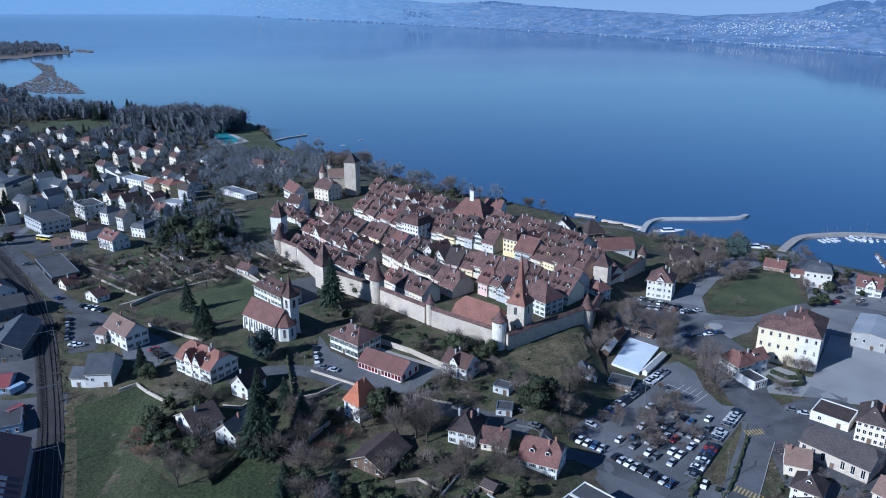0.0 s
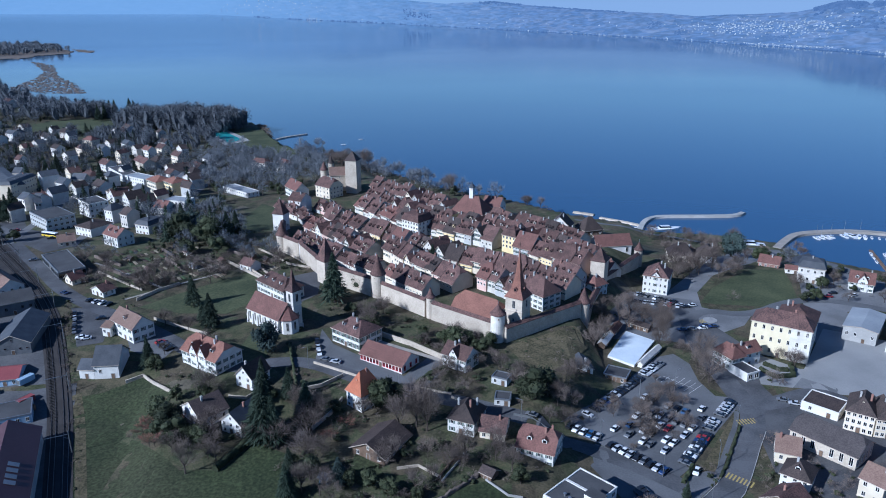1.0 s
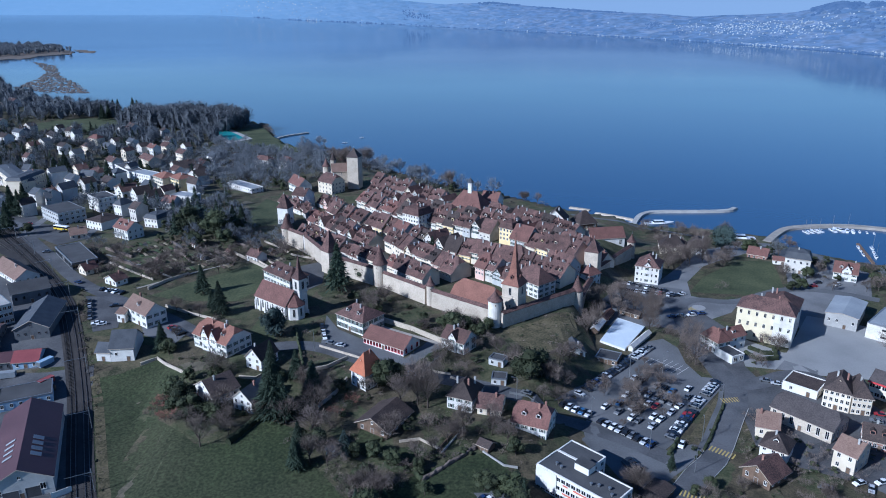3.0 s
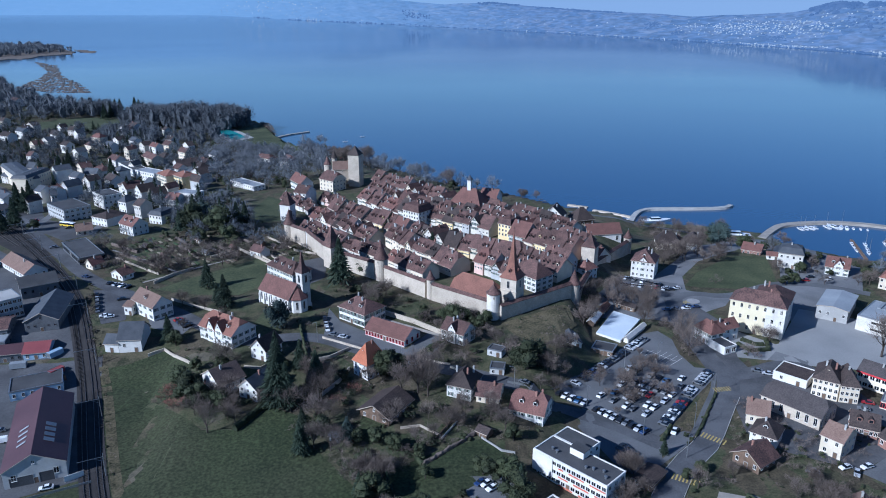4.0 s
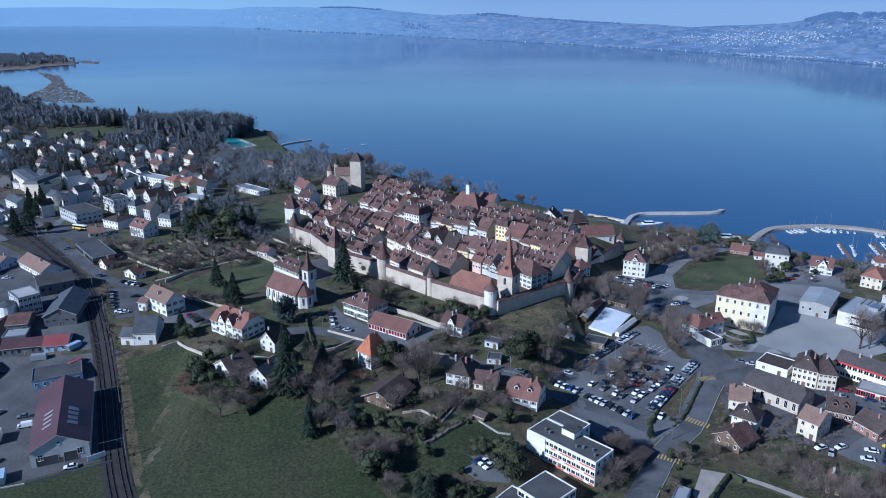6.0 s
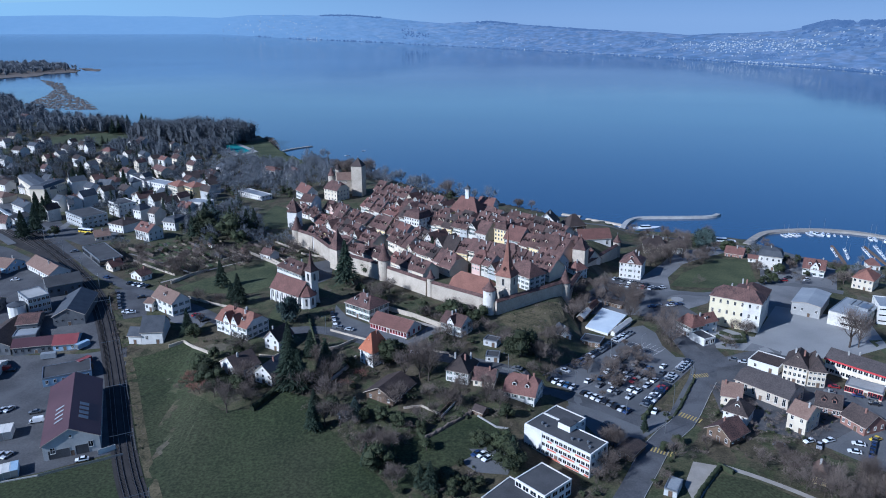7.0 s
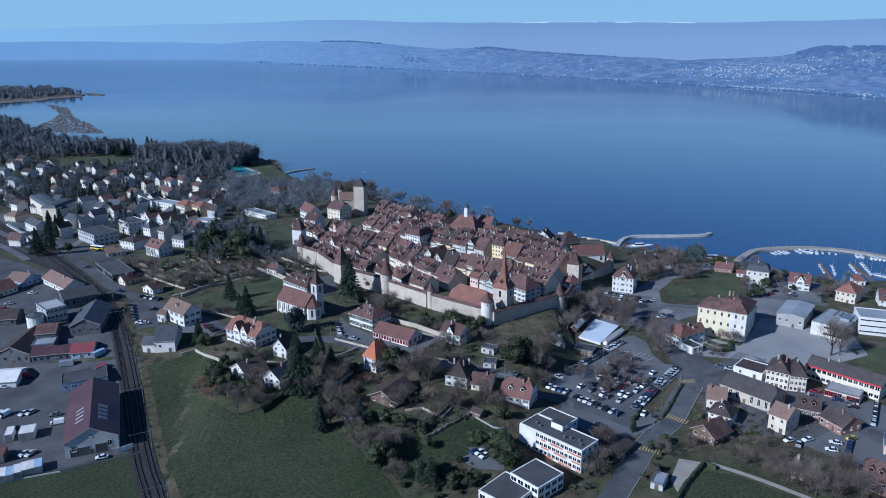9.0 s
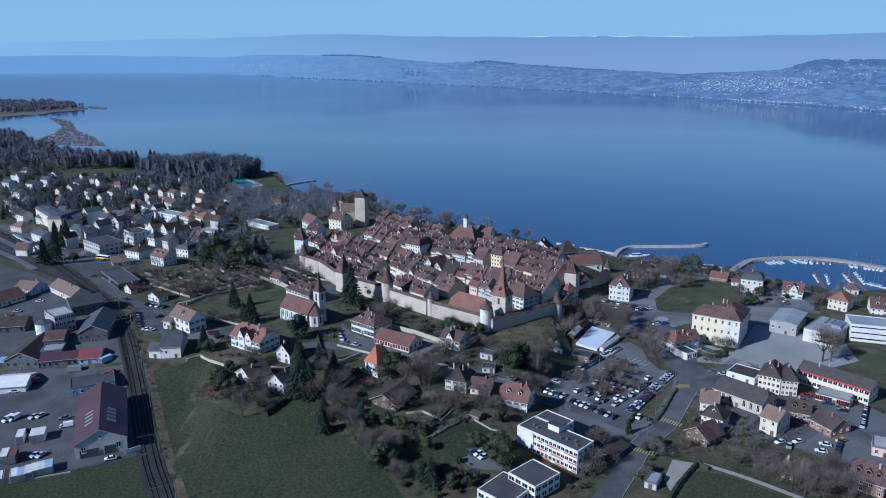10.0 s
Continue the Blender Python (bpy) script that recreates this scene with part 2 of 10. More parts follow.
NEEDLE = surface("conifer_needles", (0.022, 0.034, 0.022), (0.05, 0.068, 0.043), 0.5, 4.0, 0.9, 0.0, 0.3)
NEEDLE_BLUE = surface("blue_spruce_needles", (0.028, 0.042, 0.038), (0.055, 0.075, 0.068), 0.5, 4.0, 0.9, 0.0, 0.2)
LEAF = surface("evergreen_leaves", (0.02, 0.027, 0.012), (0.05, 0.057, 0.025), 0.5, 4.0, 0.8, 0.0, 0.3)
ICE = surface("ice_sheet", (0.5, 0.56, 0.62), (0.68, 0.73, 0.76), 0.15, 2.0, 0.35, 0.0, 0.0)
LINE_YELLOW = surface("yellow_road_paint", (0.32, 0.25, 0.08), (0.44, 0.34, 0.11), 0.5, 5.0, 0.8, 0.0, 0.0)
LINE_WHITE = surface("white_road_paint", (0.55, 0.55, 0.53), (0.7, 0.7, 0.68), 0.5, 5.0, 0.8, 0.0, 0.0)
RAIL = surface("worn_rail_steel", (0.15, 0.135, 0.128), (0.24, 0.22, 0.21), 0.5, 5.0, 0.5, 0.0, 0.0, metal=0.9)
RUBBER = surface("tyre_rubber", (0.012, 0.012, 0.012), (0.025, 0.025, 0.025), 2, 9, 0.9, 0.0, 0.0)
POOL = surface("pool_water_on_tiles", (0.07, 0.3, 0.31), (0.1, 0.38, 0.38), 0.05, 0.6, 0.2, 0.0, 0.0)
SHUTTER = surface("grey_green_shutter", (0.09, 0.12, 0.1), (0.14, 0.17, 0.15), 1, 5, 0.7, 0.0, 0.2)


def glossy(name, colour, rough, spec=0.5, coat=0.0):
    m, n, k, out = shader(name)
    out.inputs["Base Color"].default_value = (*colour, 1)
    out.inputs["Roughness"].default_value, out.inputs["Specular IOR Level"].default_value = rough, spec
    out.inputs["Coat Weight"].default_value = coat
    return m


GLASS = glossy("dark_window_glass", (0.012, 0.015, 0.02), 0.08, 0.6)
CAR_PAINTS = [glossy("car_paint_" + word, c, 0.35, 0.5, 0.6) for word, c in (
    ("white", (0.75, 0.75, 0.75)), ("silver", (0.45, 0.46, 0.48)), ("black", (0.015, 0.015, 0.018)), ("dark_blue", (0.02, 0.04, 0.12)),
    ("grey", (0.14, 0.145, 0.155)), ("red", (0.28, 0.02, 0.02)), ("blue", (0.04, 0.1, 0.22)), ("yellow", (0.7, 0.5, 0.03)))]
CAR_WORDS = ["white", "silver", "black", "dark blue", "grey", "red", "blue", "yellow"]


def water_material():
    """Calm water: level mirror with ripples at two scales and broad patches of breeze."""
    m, n, k, out = shader("lake_water")
    out.inputs["Base Color"].default_value = (0.04, 0.08, 0.152, 1)
    out.inputs["IOR"].default_value = 1.33
    pos = n.new("ShaderNodeNewGeometry").outputs["Position"]
    tex, broad = n.new("ShaderNodeTexNoise"), n.new("ShaderNodeTexNoise")
    tex.inputs["Scale"].default_value, tex.inputs["Detail"].default_value = 0.35, 5
    broad.inputs["Scale"].default_value, broad.inputs["Detail"].default_value = 0.004, 6
    wide = n.new("ShaderNodeVectorMath")
    wide.operation, wide.inputs[1].default_value = "MULTIPLY", (0.5, 1.0, 1.0)
    k.new(pos, wide.inputs[0])
    k.new(wide.outputs[0], broad.inputs["Vector"])
    k.new(pos, tex.inputs["Vector"])
    calm = n.new("ShaderNodeMapRange")
    for word, value in (("From Min", 0.35), ("From Max", 0.65), ("To Min", 0.07), ("To Max", 0.11)):
        calm.inputs[word].default_value = value
    k.new(broad.outputs["Fac"], calm.inputs["Value"])
    # smoother water in the lee of the far shore
    place, lee, gloss = n.new("ShaderNodeSeparateXYZ"), n.new("ShaderNodeMapRange"), n.new("ShaderNodeMath")
    for word, value in (("From Min", 1800.0), ("From Max", 4800.0), ("To Min", 1.0), ("To Max", 0.3)):
        lee.inputs[word].default_value = value
    gloss.operation = "MULTIPLY"
    k.new(pos, place.inputs[0])
    k.new(place.outputs["Y"], lee.inputs["Value"])
    k.new(calm.outputs["Result"], gloss.inputs[0])
    k.new(lee.outputs["Result"], gloss.inputs[1])
    k.new(gloss.outputs[0], out.inputs["Roughness"])
    b = n.new("ShaderNodeBump")
    b.inputs["Strength"].default_value, b.inputs["Distance"].default_value = 0.06, 0.4
    level = n.new("ShaderNodeVectorMath")
    level.operation, level.inputs[1].default_value, level.inputs[2].default_value = "MULTIPLY_ADD", (0.45, 0.45, 0.45), (0, 0, 0.55)
    k.new(n.new("ShaderNodeNewGeometry").outputs["Normal"], level.inputs[0])
    k.new(level.outputs[0], b.inputs["Normal"])
    k.new(tex.outputs["Fac"], b.inputs["Height"])
    k.new(b.outputs["Normal"], out.inputs["Normal"])
    return m


WATER = water_material()


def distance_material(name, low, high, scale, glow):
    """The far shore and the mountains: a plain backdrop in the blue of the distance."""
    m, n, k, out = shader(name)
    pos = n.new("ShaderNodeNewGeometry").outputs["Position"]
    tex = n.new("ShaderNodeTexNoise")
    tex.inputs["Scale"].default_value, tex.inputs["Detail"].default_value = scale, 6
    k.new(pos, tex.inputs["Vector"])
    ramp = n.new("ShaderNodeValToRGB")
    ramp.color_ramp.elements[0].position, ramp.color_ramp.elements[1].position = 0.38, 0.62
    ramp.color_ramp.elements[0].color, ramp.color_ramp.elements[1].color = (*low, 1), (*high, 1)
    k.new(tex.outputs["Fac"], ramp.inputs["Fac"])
    # self-glow imitates blue distance haze; these surfaces give off no real light
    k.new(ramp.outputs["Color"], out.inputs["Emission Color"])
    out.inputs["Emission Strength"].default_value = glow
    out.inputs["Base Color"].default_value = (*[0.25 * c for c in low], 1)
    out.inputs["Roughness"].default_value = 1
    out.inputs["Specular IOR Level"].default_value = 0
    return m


def fields_material():
    """Far fields, vineyards and woods: patches of several tones, paler where the shore lies farther off."""
    m, n, k, out = shader("hazy_far_shore")
    pos = n.new("ShaderNodeNewGeometry").outputs["Position"]
    flat = n.new("ShaderNodeVectorMath")
    flat.operation, flat.inputs[1].default_value = "MULTIPLY", (1.0, 0.8, 4.0)
    k.new(pos, flat.inputs[0])
    cell, rough = n.new("ShaderNodeTexVoronoi"), n.new("ShaderNodeTexNoise")
    cell.inputs["Scale"].default_value, rough.inputs["Scale"].default_value, rough.inputs["Detail"].default_value = 0.02, 0.03, 9
    for tex in (cell, rough):
        k.new(flat.outputs[0], tex.inputs["Vector"])
    ramp = n.new("ShaderNodeValToRGB")
    ramp.color_ramp.interpolation = "CONSTANT"
    ramp.color_ramp.elements[0].color, ramp.color_ramp.elements[1].position = (0.082, 0.125, 0.215, 1), 0.9
    ramp.color_ramp.elements[1].color = (0.18, 0.2, 0.262, 1)
    for at, c in ((0.25, (0.112, 0.152, 0.238)), (0.42, (0.128, 0.162, 0.243)), (0.6, (0.094, 0.136, 0.226)), (0.75, (0.142, 0.17, 0.245))):
        ramp.color_ramp.elements.new(at).color = (*c, 1)
    k.new(cell.outputs["Color"], ramp.inputs["Fac"])
    span = n.new("ShaderNodeMapRange")
    for word, value in (("From Min", 0.35), ("From Max", 0.65), ("To Min", 0.72), ("To Max", 1.2)):
        span.inputs[word].default_value = value
    k.new(rough.outputs["Fac"], span.inputs["Value"])
    tone = n.new("ShaderNodeVectorMath")
    tone.operation = "SCALE"
    k.new(ramp.outputs["Color"], tone.inputs[0])
    k.new(span.outputs["Result"], tone.inputs["Scale"])
    # distance haze painted in: the glow fades to pale blue towards -x
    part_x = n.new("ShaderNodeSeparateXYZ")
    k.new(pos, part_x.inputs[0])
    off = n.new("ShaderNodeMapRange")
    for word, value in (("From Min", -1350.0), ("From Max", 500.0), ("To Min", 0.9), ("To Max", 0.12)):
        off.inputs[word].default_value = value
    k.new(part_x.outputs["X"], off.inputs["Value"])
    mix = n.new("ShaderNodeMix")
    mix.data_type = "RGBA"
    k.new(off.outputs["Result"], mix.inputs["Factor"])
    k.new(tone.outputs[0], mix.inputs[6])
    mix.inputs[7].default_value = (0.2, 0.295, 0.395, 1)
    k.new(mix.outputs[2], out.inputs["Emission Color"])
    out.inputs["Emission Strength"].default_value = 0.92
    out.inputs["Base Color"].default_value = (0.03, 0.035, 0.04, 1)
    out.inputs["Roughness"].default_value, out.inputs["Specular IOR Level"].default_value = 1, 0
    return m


def mountain_material():
    """The mountain chain: a plain backdrop, palest at its foot and where it lies farthest off."""
    m, n, k, out = shader("hazy_mountains")
    pos = n.new("ShaderNodeNewGeometry").outputs["Position"]
    part_z = n.new("ShaderNodeSeparateXYZ")
    k.new(pos, part_z.inputs[0])
    # haze painted into the glow: paler foot, palest at the far left
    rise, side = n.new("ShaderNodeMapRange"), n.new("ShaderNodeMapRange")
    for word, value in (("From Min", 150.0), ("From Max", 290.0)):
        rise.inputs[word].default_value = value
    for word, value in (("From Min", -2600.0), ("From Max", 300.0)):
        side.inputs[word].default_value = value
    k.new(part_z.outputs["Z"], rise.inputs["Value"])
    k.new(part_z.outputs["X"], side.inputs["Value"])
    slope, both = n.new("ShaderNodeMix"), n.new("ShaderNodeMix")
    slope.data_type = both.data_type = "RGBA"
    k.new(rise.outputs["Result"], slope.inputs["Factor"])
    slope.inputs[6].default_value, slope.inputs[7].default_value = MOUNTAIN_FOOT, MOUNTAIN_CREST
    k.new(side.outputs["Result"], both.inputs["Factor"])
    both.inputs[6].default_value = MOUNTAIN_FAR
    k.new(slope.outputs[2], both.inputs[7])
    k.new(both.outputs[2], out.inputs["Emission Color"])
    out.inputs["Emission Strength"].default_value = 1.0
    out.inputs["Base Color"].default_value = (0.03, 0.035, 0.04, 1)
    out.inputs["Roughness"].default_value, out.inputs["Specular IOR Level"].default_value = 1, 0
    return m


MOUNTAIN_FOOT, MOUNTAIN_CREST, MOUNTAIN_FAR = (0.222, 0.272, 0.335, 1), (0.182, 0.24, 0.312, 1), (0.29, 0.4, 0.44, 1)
HILL_FAR = fields_material()
JURA = mountain_material()
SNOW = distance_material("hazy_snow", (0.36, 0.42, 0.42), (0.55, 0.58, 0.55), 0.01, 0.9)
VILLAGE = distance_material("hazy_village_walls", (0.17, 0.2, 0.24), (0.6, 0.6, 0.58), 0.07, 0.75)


# ---- builders ----
from mathutils.geometry import delaunay_2d_cdt


def make(name, verts, faces, mats, index=None):
    """A mesh from points and faces."""
    me = bpy.data.meshes.new(name)
    me.from_pydata([tuple(v) for v in verts], [], faces)
    for m in (mats if isinstance(mats, (list, tuple)) else [mats]):
        me.materials.append(m)
    if index is not None:
        me.polygons.foreach_set("material_index", index)
    me.update()
    return me


def part(name, data, parent, m=None, label=""):
    ob = new(name, data)
    ob.parent = parent
    if m is not None:
        ob.matrix_basis = m
    if label:
        ob["label"] = label
    return ob


def thing(name, x, y, z, rot, label, category, group="", kind=""):
    ob = new(name)
    ob.matrix_basis = pose(x, y, z, 0, 0, rot)
    return tagged(ob, label, category, group, kind)


class Solid:
    """Gathers boxes, prisms and lathes into one mesh."""

    def __init__(self):
        self.v, self.f, self.i = [], [], []

    def add(self, verts, faces, mat=0):
        k = len(self.v)
        self.v += [tuple(p) for p in verts]
        self.f += [tuple(a + k for a in f) for f in faces]
        self.i += [mat] * len(faces)
        return self

    def box(self, x0, x1, y0, y1, z0, z1, mat=0):
        v = [(x, y, z) for z in (z0, z1) for x, y in ((x0, y0), (x1, y0), (x1, y1), (x0, y1))]
        return self.add(v, [(3, 2, 1, 0), (4, 5, 6, 7), (0, 1, 5, 4), (1, 2, 6, 5), (2, 3, 7, 6), (3, 0, 4, 7)], mat)

    def lathe(self, rings, sides, mat=0, cx=0.0, cy=0.0, turn=0.0):
        """Rings of (radius, z) round an upright axis; a radius of 0 makes a tip."""
        k, rows = [], []
        for r, z in rings:
            rows.append([(cx + r * math.cos(turn + math.tau * a / sides), cy + r * math.sin(turn + math.tau * a / sides), z) for a in range(sides)])
        v = [p for row in rows for p in row]
        f = []
        for a in range(len(rings) - 1):
            for b in range(sides):
                c = (b + 1) % sides
                f.append((a * sides + b, a * sides + c, (a + 1) * sides + c, (a + 1) * sides + b))
        f.append(tuple(range(sides))[::-1])
        f.append(tuple((len(rings) - 1) * sides + b for b in range(sides)))
        return self.add(v, f, mat)

    def done(self, name, mats):
        return make(name, self.v, self.f, mats, self.i)


def slab(top, faces, rim, thick):
    """A roof skin with thickness: top points and faces, and the loop of rim points."""
    n = len(top)
    v = list(top) + [(x, y, z - thick) for x, y, z in top]
    f = [tuple(a) for a in faces] + [tuple(a + n for a in reversed(fc)) for fc in faces]
    f += [(rim[b], rim[a], rim[a] + n, rim[b] + n) for a, b in zip(range(len(rim)), list(range(1, len(rim))) + [0])]
    return v, f


def roof_shape(kind, w, d, h, rise, over=0.5):
    """Top points, faces and rim of a roof over a w by d plan whose eaves lie at h."""
    x, y = w / 2 + over, d / 2 + over
    e = h - over * rise / (min(w, d) / 2)
    if kind == "gable":  # ridge along x
        e = h - over * rise / (d / 2)
        top = [(-x, -y, e), (x, -y, e), (x, 0, h + rise), (x, y, e), (-x, y, e), (-x, 0, h + rise)]
        return top, [(0, 1, 2, 5), (2, 3, 4, 5)], [0, 1, 2, 3, 4, 5]
    if kind == "end":  # ridge along y, gable to the front
        e = h - over * rise / (w / 2)
        top = [(-x, -y, e), (0, -y, h + rise), (x, -y, e), (x, y, e), (0, y, h + rise), (-x, y, e)]
        return top, [(0, 1, 4, 5), (1, 2, 3, 4)], [0, 1, 2, 3, 4, 5]
    if kind == "hip":
        a = min(w, d) / 2
        if w >= d:
            r0, r1 = (-w / 2 + a * 0.8, 0, h + rise), (w / 2 - a * 0.8, 0, h + rise)
            top = [(-x, -y, e), (x, -y, e), (x, y, e), (-x, y, e), r0, r1]
            return top, [(0, 1, 5, 4), (1, 2, 5), (2, 3, 4, 5), (3, 0, 4)], [0, 1, 2, 3]
        r0, r1 = (0, -d / 2 + a * 0.8, h + rise), (0, d / 2 - a * 0.8, h + rise)
        top = [(-x, -y, e), (x, -y, e), (x, y, e), (-x, y, e), r0, r1]
        return top, [(0, 1, 4), (1, 2, 5, 4), (2, 3, 5), (3, 0, 4, 5)], [0, 1, 2, 3]
    if kind == "half":  # ridge along x with small hips at the ends
        q, z = d * 0.2, h + rise * 0.6
        e = h - over * rise / (d / 2)
        top = [(-x, -y, e), (x, -y, e), (x, -q, z), (w / 2 - rise * 0.35, 0, h + rise), (x, q, z), (x, y, e), (-x, y, e), (-x, q, z),
               (-w / 2 + rise * 0.35, 0, h + rise), (-x, -q, z)]
        return top, [(0, 1, 2, 3, 8, 9), (2, 4, 3), (4, 5, 6, 7, 8, 3), (7, 9, 8)], [0, 1, 2, 4, 5, 6, 7, 9]
    if kind == "mansard":
        a, z = 1.6, h + rise * 0.7
        top = [(-x, -y, h), (x, -y, h), (x, y, h), (-x, y, h), (-x + a, -y + a, z), (x - a, -y + a, z), (x - a, y - a, z), (-x + a, y - a, z),
               (-x + d / 2, 0, h + rise), (x - d / 2, 0, h + rise)]
        return top, [(0, 1, 5, 4), (1, 2, 6, 5), (2, 3, 7, 6), (3, 0, 4, 7), (4, 5, 9, 8), (5, 6, 9), (6, 7, 8, 9), (7, 4, 8)], [0, 1, 2, 3]
    raise ValueError(kind)


SHARED = {}


def relief(xs, zs, depth, mats):
    """One connected sheet of steps that faces -y: cells between xs and zs at their depths, with their materials; None leaves a cell out."""
    ids, v, f, i = {}, [], [], []

    def at(x, y, z):
        key = (round(x, 4), round(y, 4), round(z, 4))
        if key not in ids:
            ids[key] = len(v)
            v.append(key)
        return ids[key]

    nx, nz = len(xs) - 1, len(zs) - 1

    def cell(a, b):
        return depth[b][a] if 0 <= a < nx and 0 <= b < nz and depth[b][a] is not None else 0.0

    for b in range(nz):
        for a in range(nx):
            d = depth[b][a]
            if d is None:
                continue
            f.append((at(xs[a], d, zs[b]), at(xs[a + 1], d, zs[b]), at(xs[a + 1], d, zs[b + 1]), at(xs[a], d, zs[b + 1])))
            i.append(mats[b][a])
            for e, p, q in ((cell(a + 1, b), (xs[a + 1], zs[b]), (xs[a + 1], zs[b + 1])), (cell(a, b + 1), (xs[a + 1], zs[b + 1]), (xs[a], zs[b + 1])),
                            (cell(a - 1, b), (xs[a], zs[b + 1]), (xs[a], zs[b])), (cell(a, b - 1), (xs[a], zs[b]), (xs[a + 1], zs[b]))):
                if e > d:
                    f.append((at(p[0], d, p[1]), at(p[0], e, p[1]), at(q[0], e, q[1]), at(q[0], d, q[1])))
                    i.append(mats[b][a])
    return v, f, i


def window_mesh(w, h, shutters=None, frame_mat=None):
    """A window that faces -y: a frame with a bar and a sill, glass set back, and shutters beside it where the house has them."""
    key = ("window", round(w, 1), round(h, 1), shutters.name if shutters else "", frame_mat.name if frame_mat else "")
    if key not in SHARED:
        b, x, z, c = 0.09, w / 2, h / 2, w * 0.48
        xs = [-x - c, -x, -x + b, -0.04, 0.04, x - b, x, x + c]
        zs = [-z - 0.1, -z, -z + b, z - b, z]
        S = -0.1 if shutters else None
        bars, glass = [S, -0.08, -0.08, -0.08, -0.08, -0.08, S], [S, -0.08, -0.02, -0.08, -0.02, -0.08, S]
        depth = [[None] + [-0.16] * 5 + [None], bars, glass, bars]
        m_bar, m_glass = [2, 0, 0, 0, 0, 0, 2], [2, 0, 1, 0, 1, 0, 2]
        v, f, i = relief(xs, zs, depth, [[0] * 7, m_bar, m_glass, m_bar])
        SHARED[key] = make("window", v, f, [frame_mat or WHITE, GLASS] + ([shutters] if shutters else []), i)
    return SHARED[key]


def dormer_mesh(w, h, tile, wall):
    """A small gabled dormer, one shell: a front with its window, cheeks and two roof slopes."""
    key = ("dormer", round(w, 1), round(h, 1), tile.name, wall.name)
    if key not in SHARED:
        x, t, o = w / 2, h + w * 0.36, 0.2
        v = [(-x, 0, -0.4), (x, 0, -0.4), (x, 0, h), (0, 0, t), (-x, 0, h), (-x, 3, h), (x, 3, h), (0, 3, t),
             (-x + 0.2, 0, 0.15), (x - 0.2, 0, 0.15), (x - 0.2, 0, h - 0.1), (-x + 0.2, 0, h - 0.1),
             (-x - o, -o, h - o * 0.7), (0, -o, t), (x + o, -o, h - o * 0.7), (x + o, 3, h - o * 0.7), (-x - o, 3, h - o * 0.7),
             (-x + 0.2, 0.08, 0.15), (x - 0.2, 0.08, 0.15), (x - 0.2, 0.08, h - 0.1), (-x + 0.2, 0.08, h - 0.1)]
        f = [(0, 1, 9, 8), (1, 2, 10, 9), (2, 3, 4, 11, 10), (4, 0, 8, 11), (1, 6, 2), (0, 4, 5), (8, 9, 18, 17), (9, 10, 19, 18), (10, 11, 20, 19), (11, 8, 17, 20),
             (17, 18, 19, 20), (12, 13, 7, 16), (13, 14, 15, 7), (12, 4, 3, 13), (13, 3, 2, 14)]
        SHARED[key] = make("dormer", v, f, [wall, tile, GLASS], [0] * 10 + [2, 1, 1, 1, 1])
    return SHARED[key]


def chimney_mesh(wall):
    key = ("chimney", wall.name)
    if key not in SHARED:
        s = Solid().lathe([(0.44, -1.5), (0.44, 0.75), (0.55, 0.8), (0.55, 0.95), (0.34, 0.97), (0.34, 1.2)], 4, 0, 0, 0, math.pi / 4)
        SHARED[key] = s.done("chimney", [wall])
    return SHARED[key]


def door_mesh(w, h, mat):
    key = ("door", w, h, mat.name)
    if key not in SHARED:
        x = w / 2
        v, f, i = relief([-x - 0.12, -x, x, x + 0.12], [0, h, h + 0.12], [[-0.1, -0.04, -0.1], [-0.1, -0.1, -0.1]], [[1, 0, 1], [1, 1, 1]])
        SHARED[key] = make("door", v, f, [mat, CONCRETE], i)
    return SHARED[key]


def rect_rings(rings):
    """Rectangular rings of (half width, half depth, z) joined one to the next, the last one closed."""
    v = [(a * x, b * y, z) for x, y, z in rings for a, b in ((-1, -1), (1, -1), (1, 1), (-1, 1))]
    f = [(4 * k + a, 4 * k + (a + 1) % 4, 4 * k + 4 + (a + 1) % 4, 4 * k + 4 + a) for k in range(len(rings) - 1) for a in range(4)]
    return v, f + [tuple(4 * (len(rings) - 1) + a for a in range(4))]


FOOTPRINTS, PAVED, MEADOWS = [], [], []


